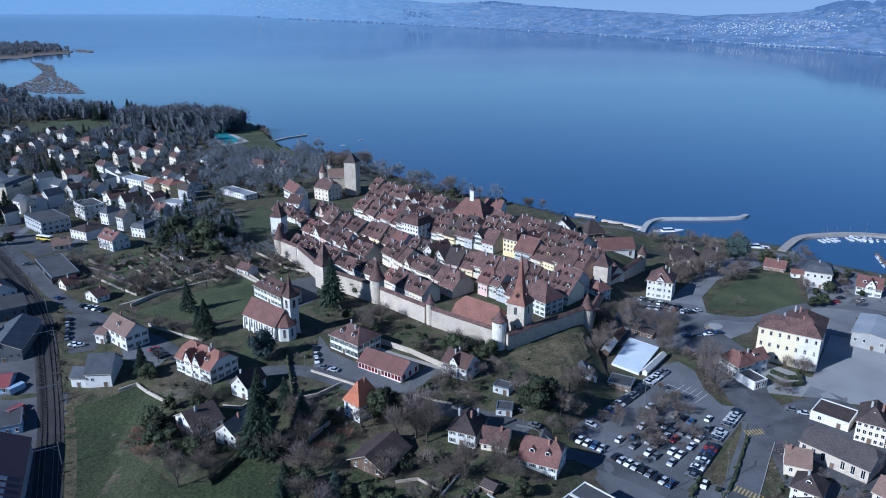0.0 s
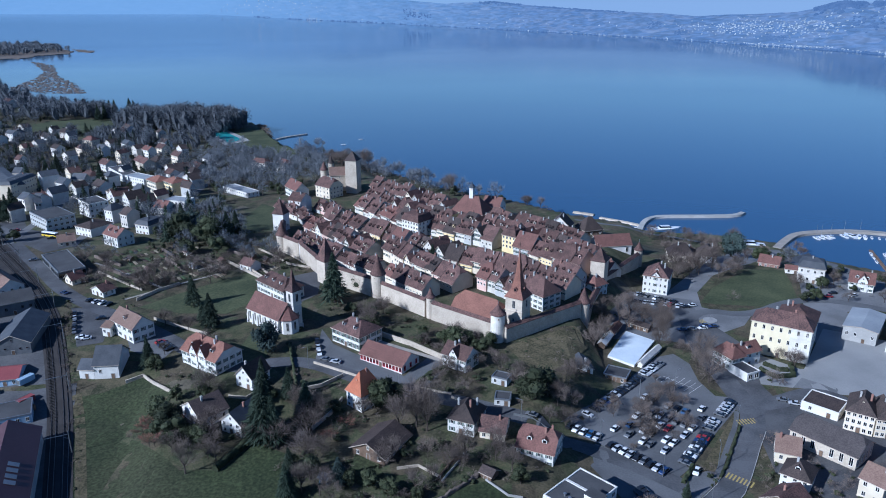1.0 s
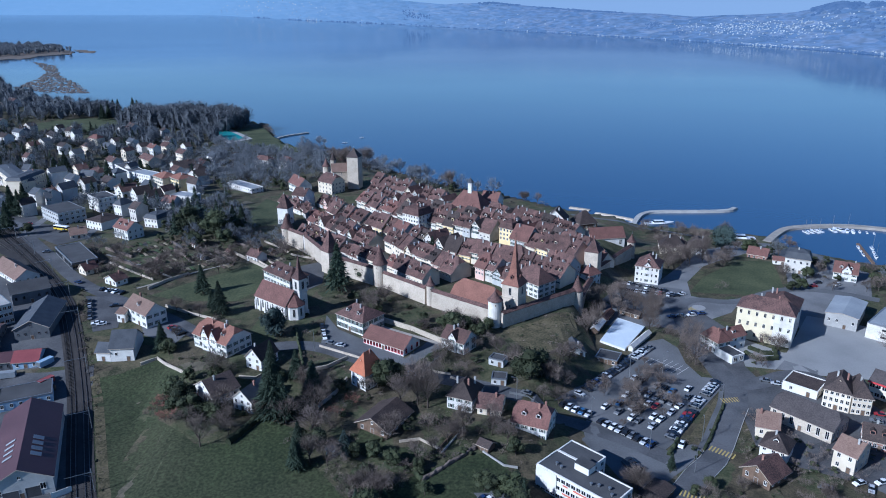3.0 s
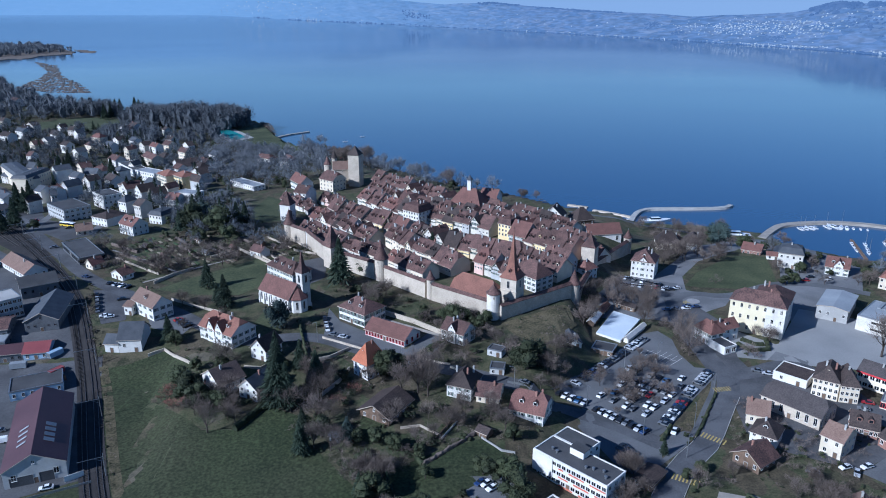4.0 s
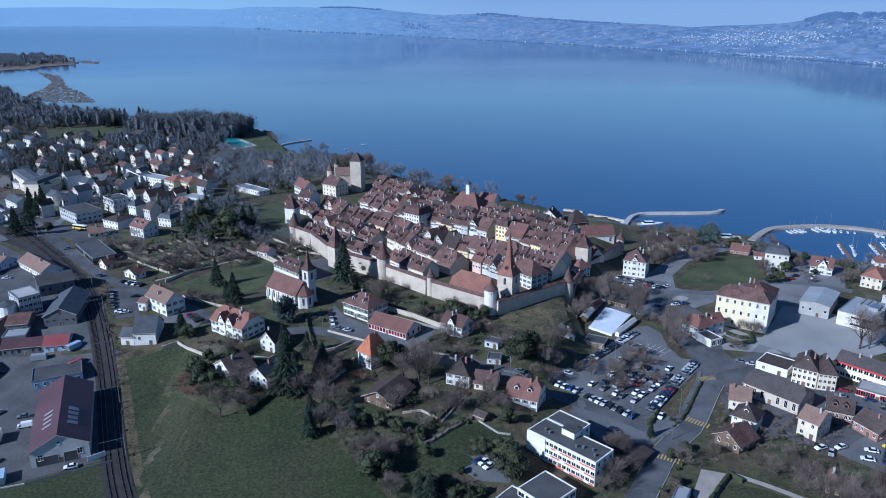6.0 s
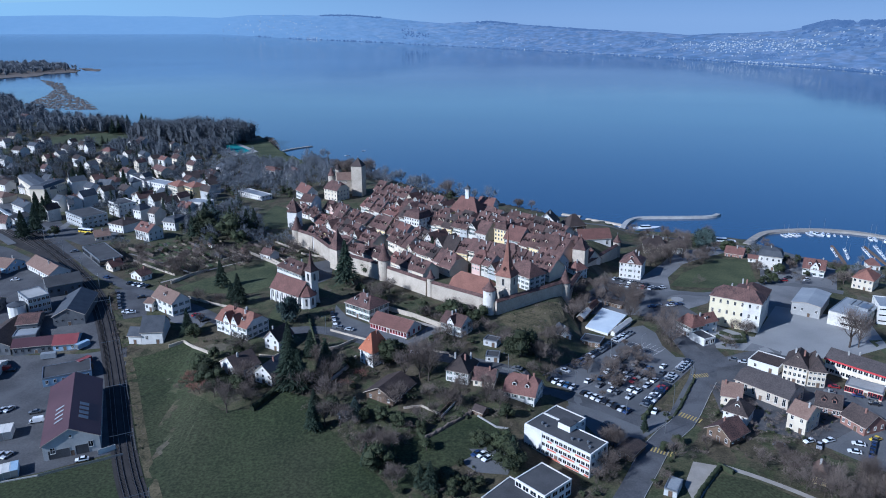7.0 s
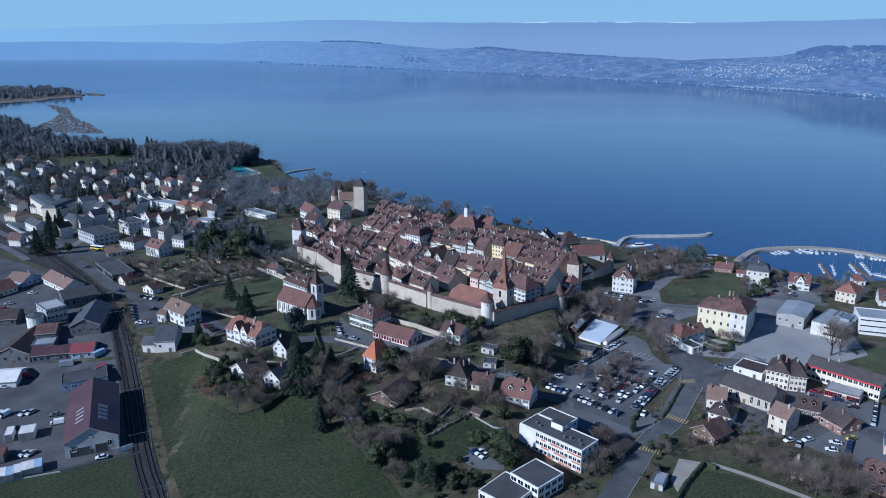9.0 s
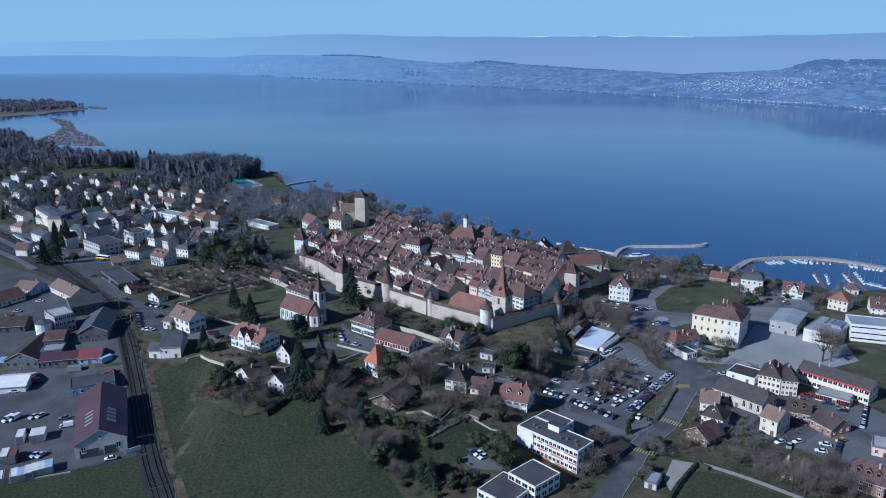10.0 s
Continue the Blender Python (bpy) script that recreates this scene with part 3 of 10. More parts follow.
def house(x, y, rot, w, d, h, roof, rise, wall, tile, category, label, storeys=0, bays=0, shutters=None, dormers=0, chimneys=1, sides=True, win=(1.1, 1.5),
          over=0.5, group="", base=None, door=True, win_mat=None, front=True, back=False, lowest=0):
    """A building: w along its front, d deep, eaves at h; roof gable, end, hip, half, mansard or flat."""
    m = pose(x, y, 0, 0, 0, rot)
    corners = [m @ Vector((a * w / 2, b * d / 2, 0)) for a in (-1, 1) for b in (-1, 1)]
    z = float(min(height(c.x, c.y) for c in corners)) if base is None else base
    FOOTPRINTS.append((x, y, math.hypot(w, d) / 2, radians(rot), w / 2 + 1.0, d / 2 + 1.0))
    ob = thing("flat_roofed_building" if roof == "flat" else category.replace(" ", "_"), x, y, z, rot, label, category, group)
    s = Solid()
    X, Y, lo = w / 2, d / 2, -1.5
    if roof == "gable" or roof == "half":
        k = h + rise * (0.97 if roof == "gable" else 0.6)
        q = 0 if roof == "gable" else d * 0.2
        s.add([(-X, -Y, lo), (X, -Y, lo), (X, Y, lo), (-X, Y, lo), (-X, -Y, h), (X, -Y, h), (X, Y, h), (-X, Y, h), (-X, -q, k), (-X, q, k), (X, -q, k), (X, q, k)],
              [(0, 1, 5, 4), (2, 3, 7, 6), (3, 0, 4, 8, 9, 7), (1, 2, 6, 11, 10, 5)])
    elif roof == "end":
        k = h + rise * 0.97
        s.add([(-X, -Y, lo), (X, -Y, lo), (X, Y, lo), (-X, Y, lo), (-X, -Y, h), (X, -Y, h), (X, Y, h), (-X, Y, h), (0, -Y, k), (0, Y, k)],
              [(0, 1, 5, 8, 4), (2, 3, 7, 9, 6), (3, 0, 4, 7), (1, 2, 6, 5)])
    else:
        s.box(-X, X, -Y, Y, lo, h)
    part("wall", s.done("wall", wall), ob)
    if roof == "flat":
        v, f = rect_rings([(X, Y, h - 0.15), (X + 0.08, Y + 0.08, h - 0.15), (X + 0.08, Y + 0.08, h + 0.35), (X - 0.3, Y - 0.3, h + 0.35), (X - 0.3, Y - 0.3, h + 0.08)])
        top = part("roof", make("roof", v, f, [METAL if wall is not WHITE else WHITE, tile], [0] * (len(f) - 1) + [1]), ob)
    else:
        over = min(over, 0.9)
        shape = roof_shape(roof, w, d, h + 0.12, rise, over)
        v, f = slab(*shape, 0.26)
        skin = 2 * len(shape[1])
        top = part("roof", make("roof", v, f, [tile, EAVES], [0] * (skin // 2) + [1] * (len(f) - skin // 2)), ob)
    rng = random.Random(int(x * 7 + y * 13 + w * 3))
    win_mat = win_mat or (DARK_WALL if wall is DARK_WALL else None)
    n = storeys or max(1, round(h / 3.0))
    step = h / n
    ww, wh = win[0], min(win[1], step - 1.1)

    def row(length, place, count):
        for f in range(lowest, n):
            for c in range(count):
                u = (c + 0.5) / count * length - length / 2
                if f == 0 and door and c == count // 2 and place is fronts[0]:
                    part("door", door_mesh(1.2, 2.1, WOOD), ob, place @ pose(u, 0, 0.05))
                    continue
                part("window", window_mesh(ww, wh, shutters, win_mat), ob, place @ pose(u, 0, f * step + step * 0.55))

    fronts = [pose(0, -Y, 0)]
    if front:
        row(w, fronts[0], bays or max(1, round(w / 2.9)))
    if sides:
        count = max(1, round(d / 3.6))
        row(d, pose(-X, 0, 0, 0, 0, -90), count)
        row(d, pose(X, 0, 0, 0, 0, 90), count)
    if back:
        row(w, pose(0, Y, 0, 0, 0, 180), bays or max(1, round(w / 2.9)))
    if roof in ("end",) and rise > 2.5 and w > 6:
        part("window", window_mesh(0.9, 1.1, shutters, win_mat), ob, pose(0, -Y, h + rise * 0.35))
    if dormers:
        for c in range(dormers):
            u = ((c + 0.5) / dormers - 0.5) * w * 0.82
            part("dormer", dormer_mesh(1.6, 1.3, tile, (tile if rng.random() < 0.75 else wall) if category == "town house" else wall), top, pose(u, -d * 0.33, h + rise * 0.34))
    if roof != "flat":
        for c in range(chimneys):
            u = rng.uniform(-0.35, 0.35) * w
            v = rng.choice((-1, 1)) * d * 0.1
            cx, cy, run = (u, v, abs(v) / (d / 2)) if roof != "end" else (v * w / d, u * d / w, abs(v) / (d / 2))
            part("chimney", chimney_mesh(CONCRETE if rng.random() < 0.72 else BRICK), top, pose(cx, cy, h + rise * (1 - run) + 0.7))
    return ob


def drape(name, outline, mat, lift=0.12, step=6.0, parent=None, kind="structure", label="", category="", skirt=0.0):
    """A sheet that lies on the ground inside an outline."""
    from_to = list(zip(outline, list(outline[1:]) + [outline[0]]))
    edge = []
    for (x0, y0), (x1, y1) in from_to:
        n = max(1, int(math.hypot(x1 - x0, y1 - y0) / step))
        edge += [Vector((x0 + (x1 - x0) * a / n, y0 + (y1 - y0) * a / n)) for a in range(n)]
    if mat in (GRASS, LAWN, DRY_GRASS):
        MEADOWS.append([(p.x, p.y) for p in edge[::2]])
    elif kind == "structure":
        PAVED.append([(p.x, p.y) for p in edge[::2]])
    px, py = np.array([p.x for p in edge]), np.array([p.y for p in edge])
    inner = []
    qx, qy = np.roll(px, -1), np.roll(py, -1)
    for gx in np.arange(px.min() + step / 2, px.max(), step):
        for gy in np.arange(py.min() + step / 2, py.max(), step):
            cross = (py > gy) != (qy > gy)
            side = gx < (qx - px) * (gy - py) / np.where(qy == py, 1e-9, qy - py) + px
            near = ((px - gx) ** 2 + (py - gy) ** 2).min()
            if (cross & side).sum() % 2 and near > (step * 0.35) ** 2:
                inner.append(Vector((gx, gy)))
    v, _, f, *_ = delaunay_2d_cdt(edge + inner, [], [list(range(len(edge)))], 1, 1e-4)
    verts = [(p.x, p.y, float(height(p.x, p.y)) + lift) for p in v]
    ob = new(name, make(name, verts, [tuple(a) if (v[a[1]] - v[a[0]]).cross(v[a[2]] - v[a[0]]) > 0 else tuple(reversed(a)) for a in f], mat))
    ob.parent = parent
    return tagged(ob, label, category, "", kind)


def strip(points, width):
    """The outline of a band of the given width along a line, smoothed."""
    p = np.array(points, float)
    for _ in range(2):
        q = np.empty((2 * len(p), 2))
        q[0::2], q[1::2] = p, p
        mid = np.empty((2 * len(p) - 2, 2))
        mid[0::2], mid[1::2] = 0.75 * p[:-1] + 0.25 * p[1:], 0.25 * p[:-1] + 0.75 * p[1:]
        p = np.vstack([p[:1], mid, p[-1:]])
    t = np.gradient(p, axis=0)
    t /= np.linalg.norm(t, axis=1)[:, None]
    n = np.stack([-t[:, 1], t[:, 0]], 1) * width / 2
    return [tuple(a) for a in p + n] + [tuple(a) for a in (p - n)[::-1]]


# ---- ground, lake, far shore ----
def axis(edges):
    """Grid lines: (start, stop, step) runs joined."""
    return np.unique(np.concatenate([np.arange(a, b + 0.1, s) for a, b, s in edges]))


def grid(name, xs, ys, z, mat):
    gx, gy = np.meshgrid(xs, ys)
    gz = z(gx, gy)
    nx, ny = len(xs), len(ys)
    a = (np.arange(ny - 1)[:, None] * nx + np.arange(nx - 1)[None]).ravel()
    faces = np.stack([a, a + 1, a + nx + 1, a + nx], 1)
    me = make(name, np.stack([gx, gy, gz], -1).reshape(-1, 3).tolist(), faces.tolist(), mat)
    me.polygons.foreach_set("use_smooth", [True] * len(me.polygons))
    return new(name, me)


ground = grid("ground", axis([(-4600, -1000, 200), (-1000, -360, 20), (-360, 360, 5), (360, 1000, 20), (1000, 4600, 200)]),
              axis([(-4600, -200, 200), (-200, 120, 20), (120, 720, 5), (720, 1700, 20), (1700, 4000, 100)]), height, GARDEN)
tagged(ground, "winter ground of gardens, dry grass and soil", "ground", kind="structure")
# The far shore by bearing in degrees: distance and level of the waterline, depth of the slope, level of the crest.
FAR_BEARING = [-37.87, -33.61, -28.55, -23.68, -19.95, -17.63, -16.05, -14.04, -11.17, -7.80, -4.38, 0.13, 3.43, 7.31, 11.56, 14.88, 17.71, 21.23, 24.23, 26.75, 28.83, 31.10, 35.23, 40.79]
FAR_SHORE = [4330, 4330, 4330, 4330, 4330, 4330, 4330, 4330, 4330, 4330, 4330, 4330, 4168, 3847, 3538, 3336, 3186, 2994, 2868, 2771, 2666, 2556, 2401, 2248]
FAR_BASE = [95, 90, 86, 83, 80, 79, 75, 66, 50, 38, 26, 7, 0, 0, 0, 0, 0, 0, 0, 0, 0, 0, 0, 0]
FAR_REACH = [170, 170, 170, 170, 170, 170, 170, 170, 170, 170, 170, 170, 472, 520, 520, 520, 520, 520, 520, 520, 520, 520, 520, 520]
FAR_TOP = [167, 169, 174, 173, 170, 163, 159, 175, 174, 174, 160, 126, 138, 111, 97, 92, 82, 94, 107, 139, 144, 143, 146, 141]


def lake_level(x, y):
    """The lake is level up to three kilometres; beyond, its far end lifts to meet the shore that lies out of reach."""
    q, r = np.degrees(np.arctan2(x, y + 39)), np.hypot(x, y + 39)
    return np.interp(q, FAR_BEARING, FAR_BASE) * ease(2950, 4330, r) * ease(-60, -42, q)


lake = grid("water", axis([(-4700, 4700, 100)]), axis([(-500, 4900, 100)]), lake_level, WATER)
tagged(lake, "calm blue lake with a faint ripple", "lake", kind="structure")


def far_hills(q, v):
    """q: bearing in degrees, v: 0 at the water, 1 at the crest."""
    shore, low, reach, top = (np.interp(q, FAR_BEARING, row) for row in (FAR_SHORE, FAR_BASE, FAR_REACH, FAR_TOP))
    wob = np.array([noise.fractal(Vector((a * 0.33, b * 1.7, 3.1)), 1.0, 2.0, 5) for a, b in zip(q.ravel(), v.ravel())]).reshape(q.shape)
    rise = ease(0, 1, v) * 0.6 + 0.4 * v + 0.09 * wob * np.clip(v * 3, 0, 1) * np.clip(2.4 - 2 * v, 0, 1)
    z = low + (top - low) * rise + 0.8 - 4 * (v <= 0)
    r = shore + v * reach
    return np.stack([r * np.sin(np.radians(q)), r * np.cos(np.radians(q)) - 39, z], -1)


def spot(q, v):
    return far_hills(np.array([[q]]), np.array([[v]]))[0, 0]


uu, vv = np.meshgrid(np.linspace(-37.8, 40.7, 420), np.concatenate([np.linspace(0, 1.0, 30)]))
pts = far_hills(uu, vv)
nx = uu.shape[1]
base = (np.arange(29)[:, None] * nx + np.arange(nx - 1)[None]).ravel()
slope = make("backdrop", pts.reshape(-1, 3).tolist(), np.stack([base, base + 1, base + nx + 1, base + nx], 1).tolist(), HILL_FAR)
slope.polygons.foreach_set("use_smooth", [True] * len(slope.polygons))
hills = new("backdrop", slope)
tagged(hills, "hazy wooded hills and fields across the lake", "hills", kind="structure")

# Villages on the far slopes, and the woods on their crest.
rng = random.Random(5)
s = Solid()
for cq, sq, cv, sv, n in ((21.6, 1.5, 0.52, 0.13, 230), (25.2, 1.4, 0.5, 0.13, 170), (18.4, 1.2, 0.5, 0.1, 60), (23.6, 2.0, 0.05, 0.02, 80), (29.5, 1.6, 0.04, 0.02, 60), (12, 3.0, 0.04, 0.02, 50),
                          (4.5, 1.5, 0.35, 0.1, 12), (9, 2, 0.4, 0.1, 12), (-13.2, 1.0, 0.55, 0.14, 36), (-9.8, 1.2, 0.4, 0.16, 40), (-9.6, 0.5, 0.06, 0.03, 10), (-15.5, 0.5, 0.4, 0.1, 8), (29.5, 1.2, 0.72, 0.08, 26), (0, 4, 0.2, 0.12, 8)):
    for _ in range(n):
        q, v = rng.gauss(cq, sq), min(0.9, max(0.015, rng.gauss(cv, sv)))
        x, y, z = spot(q, v)
        a, b, c = rng.uniform(1.0, 2.8), rng.uniform(1.2, 2.6), rng.uniform(1.4, 2.8)
        s.box(x - a, x + a, y - b, y + b, z - 2, z + c)
        if rng.random() < 0.6:
            s.add([(x - a - 0.4, y - b, z + c), (x + a + 0.4, y - b, z + c), (x + a + 0.4, y + b, z + c), (x - a - 0.4, y + b, z + c), (x - a, y, z + c * 1.5), (x + a, y, z + c * 1.5)],
                  [(0, 1, 5, 4), (2, 3, 4, 5), (1, 2, 5), (3, 0, 4)])
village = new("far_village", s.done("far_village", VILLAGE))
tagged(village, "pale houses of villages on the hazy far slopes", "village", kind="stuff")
s = Solid()
for lo, hi, cv, sv, n, big in ((25.3, 28.2, 0.96, 0.06, 260, 13), (28.6, 34, 0.95, 0.05, 300, 12), (-9, -4.5, 0.98, 0.02, 220, 7), (2.6, 5.6, 0.97, 0.04, 160, 9), (6.5, 13, 0.97, 0.03, 200, 7), (24, 33, 0.02, 0.01, 160, 5),
                               (0, 24, 0.015, 0.008, 200, 4.5), (-14, 0, 0.03, 0.02, 110, 4.5), (27.5, 33, 0.55, 0.07, 130, 9), (14.6, 15.6, 0.5, 0.05, 60, 5), (-3, -1, 0.45, 0.08, 70, 5), (16.5, 17.6, 0.3, 0.05, 60, 5), (22.5, 24, 0.25, 0.04, 60, 5)):
    for _ in range(n):
        q, v = rng.uniform(lo, hi), min(1.0, max(0.005, rng.gauss(cv, sv)))
        x, y, z = spot(q, v)
        r = big * rng.uniform(0.55, 1.15) * (1 - 0.5 * abs((q - lo) / (hi - lo) - 0.5))
        s.lathe([(r * 1.1, z - 3), (r, z + r * 0.2), (r * 0.6, z + r * 0.5), (r * 0.1, z + r * 0.7)], 5, 0, x, y, rng.random())
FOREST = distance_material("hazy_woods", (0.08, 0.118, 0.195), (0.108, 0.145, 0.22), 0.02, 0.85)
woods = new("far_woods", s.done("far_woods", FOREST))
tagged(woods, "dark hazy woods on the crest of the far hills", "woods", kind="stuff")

def ridge_line(a):
    """Crest of the mountains by bearing in radians (0 is ahead, + to the right)."""
    q = math.degrees(a)
    return 284 + 13 * noise.fractal(Vector((q * 0.09, 7.7, 0)), 1.0, 2.0, 4) + 17 * math.exp(-((q + 9) / 5) ** 2) - 60 * float(ease(-14, -40, q))


v, f, snow_v, snow_f = [], [], [], []
for k in range(181):
    a = radians(-62 + 124 * k / 180)
    r = 4860
    x, y, z = r * math.sin(a), r * math.cos(a), ridge_line(a)
    v += [(x, y, -2), (x, y, z)]
    q = math.degrees(a)
    crest = (6 <= q <= 12 or 13 <= q <= 19) * (3 + 7 * abs(noise.noise(Vector((q * 2.3, 1, 4)))))
    snow_v += [(x * 0.999, y * 0.999, z - crest), (x * 0.999, y * 0.999, z + 0.6 * (crest > 0))]
    if k:
        f.append((2 * k - 2, 2 * k, 2 * k + 1, 2 * k - 1))
        if crest:
            snow_f.append((2 * k - 2, 2 * k, 2 * k + 1, 2 * k - 1))
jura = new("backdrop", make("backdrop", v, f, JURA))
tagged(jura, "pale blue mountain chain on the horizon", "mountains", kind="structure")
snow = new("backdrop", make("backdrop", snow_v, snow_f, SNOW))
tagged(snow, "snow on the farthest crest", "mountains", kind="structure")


# ---- roads, yards, meadows, railway ----
drape("meadow", [(-99, 175), (-111, 205), (-124, 241), (-137, 271), (-127, 274), (-115, 282), (-98, 267), (-100, 246), (-107, 248), (-82, 226), (-71, 226), (-56, 228), (-40, 214), (-30, 202), (-18, 185), (-12, 172), (-25, 152), (-63, 142), (-83, 152)], GRASS, 0.1, label="wide green winter meadow beside the railway", category="meadow")
drape("meadow", [(-153, 183), (-132, 192), (-111, 201), (-101, 182), (-89, 163), (-118, 153), (-149, 158)], GRASS, 0.1, label="green grass below the works yard", category="meadow")
drape("lawn", [(-18, 205), (-3, 214), (13, 221), (21, 212), (12, 201), (-1, 191), (-12, 182), (-18, 188)], GRASS, 0.1, label="mown garden lawn", category="lawn")
drape("meadow", [(126.5, 365.8), (138.7, 384.5), (155, 400), (169.7, 411), (187, 410.2), (182, 390), (175.6, 367.6), (155.1, 361.4), (135.3, 363.7)], LAWN, 0.1, label="sloping green by the roundabout", category="meadow")
drape("lawn", [(91, 191), (102, 186), (116, 173), (112, 165), (67, 165), (80, 178)], GRASS, 0.1, label="garden lawn behind a hedge", category="lawn")
drape("meadow", [(-140, 341), (-126, 358), (-106, 378), (-96, 389), (-89, 346), (-97, 333), (-117, 334)], LAWN, 0.1, label="green orchard below the town", category="meadow")
drape("meadow", [(-132, 481), (-129, 534), (-109, 512), (-103, 461), (-119, 451)], LAWN, 0.1, label="green slope below the castle", category="meadow")
drape("meadow", [(-519, 899), (-535, 982), (-496, 1028), (-426, 1008), (-419, 932), (-480, 886)], LAWN, 0.1, label="green playing field near the lake", category="meadow")
drape("meadow", [(-555, 866), (-546, 901), (-516, 847), (-522, 809)], LAWN, 0.1, label="green field", category="meadow")
drape("meadow", [(-267, 916), (-237, 966), (-204, 886), (-143, 781), (-169, 780), (-225, 823)], LAWN, 0.1, label="lakeside bathing lawn", category="lawn")
drape("meadow", [(25, 301), (34, 307), (61, 324), (68, 324), (48, 290), (32, 285)], DRY_GRASS, 0.1, label="dry grass bank under the town wall", category="grass bank")
drape("meadow", [(196, 293), (220, 296), (220, 273), (195, 270)], LAWN, 0.1, label="school playing field", category="meadow")
drape("lawn", [(211, 518), (146, 531), (152, 563), (172, 557)], LAWN, 0.1, label="lakeside grass by the jetty", category="lawn")
drape("lawn", [(-70, 224), (-62, 239), (-51, 234), (-49, 223), (-54, 221)], GRASS, 0.1, label="rough garden lawn above the meadow", category="lawn")
drape("lawn", [(-28, 234), (-21, 228), (-17, 222), (-25, 219), (-30, 223)], GRASS, 0.1, label="garden lawn below the chalet", category="lawn")
drape("lawn", [(-19, 223), (-8, 224), (-5, 219), (-14, 214), (-19, 216)], GRASS, 0.1, label="sunny garden lawn", category="lawn")
drape("lawn", [(-17, 201), (-7, 203), (-7, 188), (-14, 185), (-18, 191)], GRASS, 0.1, label="shaded garden lawn", category="lawn")
drape("lawn", [(-173, 390), (-155, 399), (-145, 373), (-158, 363)], LAWN, 0.1, label="grassy orchard slope", category="lawn")
drape("lawn", [(-81, 315), (-69, 303), (-71, 286), (-83, 292)], LAWN, 0.1, label="green churchyard", category="lawn")
drape("yard", [(-216, 243), (-204, 272), (-190, 274), (-156, 275), (-139, 279), (-129, 251), (-111, 205), (-132, 193), (-153, 184), (-172, 176)], YARD, 0.1, label="paved works yard", category="yard")
drape("yard", [(-225, 280), (-250, 322), (-213, 342), (-185, 342), (-156, 298), (-146, 279), (-190, 274)], YARD, 0.1, label="asphalt yard between workshops", category="yard")
drape("car_park", [(40.5, 255.3), (50.0, 266.2), (68.0, 284.5), (88.4, 307.6), (96.6, 310.7), (100.6, 302), (99.7, 288.4), (102.3, 276.9), (109.2, 275.5), (106.8, 267.7), (93.1, 251.3), (80, 233.8), (74, 228.1), (68.3, 228.1), (52.1, 246)], ASPHALT, 0.1, label="worn asphalt car park with rows of bays", category="car park")
drape("car_park", [(-170, 340), (-150, 339), (-140, 305), (-149, 301)], YARD, 0.1, label="asphalt car park", category="car park")
drape("car_park", [(-136, 317), (-123, 312), (-106, 304), (-111, 292), (-126, 298)], ASPHALT, 0.1, label="asphalt car park", category="car park")
drape("yard", [(-50, 287), (-52, 317), (-45, 303), (-32, 292), (-15, 277), (-6, 292), (2, 285), (-8, 267), (-32, 275)], ASPHALT, 0.1, label="asphalt school yard", category="yard")
drape("square", [(145, 297), (172, 336), (187, 327), (208, 314), (201, 286), (173, 273), (158, 276), (141, 279)], PAVING, 0.1, label="paved school square", category="square")
drape("yard", [(160, 246), (179, 238), (187, 220), (164, 184), (145, 192), (132, 207), (153, 220)], ASPHALT, 0.1, label="asphalt yard with parked cars", category="yard")
drape("yard", [(77, 185), (84, 198), (93, 195), (85, 185), (77, 174)], GRAVEL, 0.1, label="pale gravel yard", category="yard")
drape("yard", [(1, 201), (16, 205), (24, 198), (21, 190), (11, 191)], ASPHALT, 0.1, label="asphalt drive with parked cars", category="yard")
drape("yard", [(51, 246), (56, 242.5), (70, 228.5), (74, 227), (71, 212), (62, 204), (55, 213), (52, 222), (47, 233)], ASPHALT, 0.08, label="asphalt drive", category="yard")
drape("yard", [(95, 378), (123, 369), (114, 316), (98, 323), (65, 325)], ASPHALT, 0.1, label="asphalt place before the town wall", category="square")
drape("yard", [(-80, 377), (-63, 389), (-60, 355), (-69, 341)], YARD, 0.1, label="asphalt place by the gate", category="square")
drape("yard", [(-286, 483), (-227, 445), (-209, 430), (-222, 416), (-258, 444)], YARD, 0.1, label="asphalt station place", category="square")
drape("yard", [(-394, 594), (-354, 576), (-284, 505), (-235, 429), (-243, 429), (-314, 505), (-366, 548)], YARD, 0.1, label="station forecourt", category="square")
drape("yard", [(-256, 330), (-302, 403), (-295, 428), (-262, 409), (-213, 368), (-193, 340), (-213, 342), (-227, 333)], YARD, 0.1, label="worn asphalt between the old workshops", category="yard")
drape("platform", strip([(-394, 563), (-347, 516), (-303, 473), (-270, 439)], 5), ASPHALT, 0.5, label="long railway platform with pale edges", category="platform")
drape("platform", strip([(-360, 508), (-320, 470), (-283, 434), (-266, 417)], 5), ASPHALT, 0.5, label="long railway platform with pale edges", category="platform")
drape("yard", [(108, 250), (124, 268), (135, 272), (146, 268), (155, 246), (155, 220), (132, 208), (114, 218), (105, 230)], YARD, 0.08, label="worn asphalt yards between the houses", category="yard")
drape("square", [(91, 374), (116, 382), (133, 404), (161, 446), (196, 500), (225, 497), (224, 446), (261, 446), (214, 356), (177, 353), (175, 361), (223, 483), (174, 423), (145, 402), (129, 379), (125, 360), (135, 354), (149, 356), (138, 340), (110, 322), (98, 323), (89, 347)], LIGHT_ASPHALT, 0.07, label="worn asphalt square and street by the harbour", category="square")
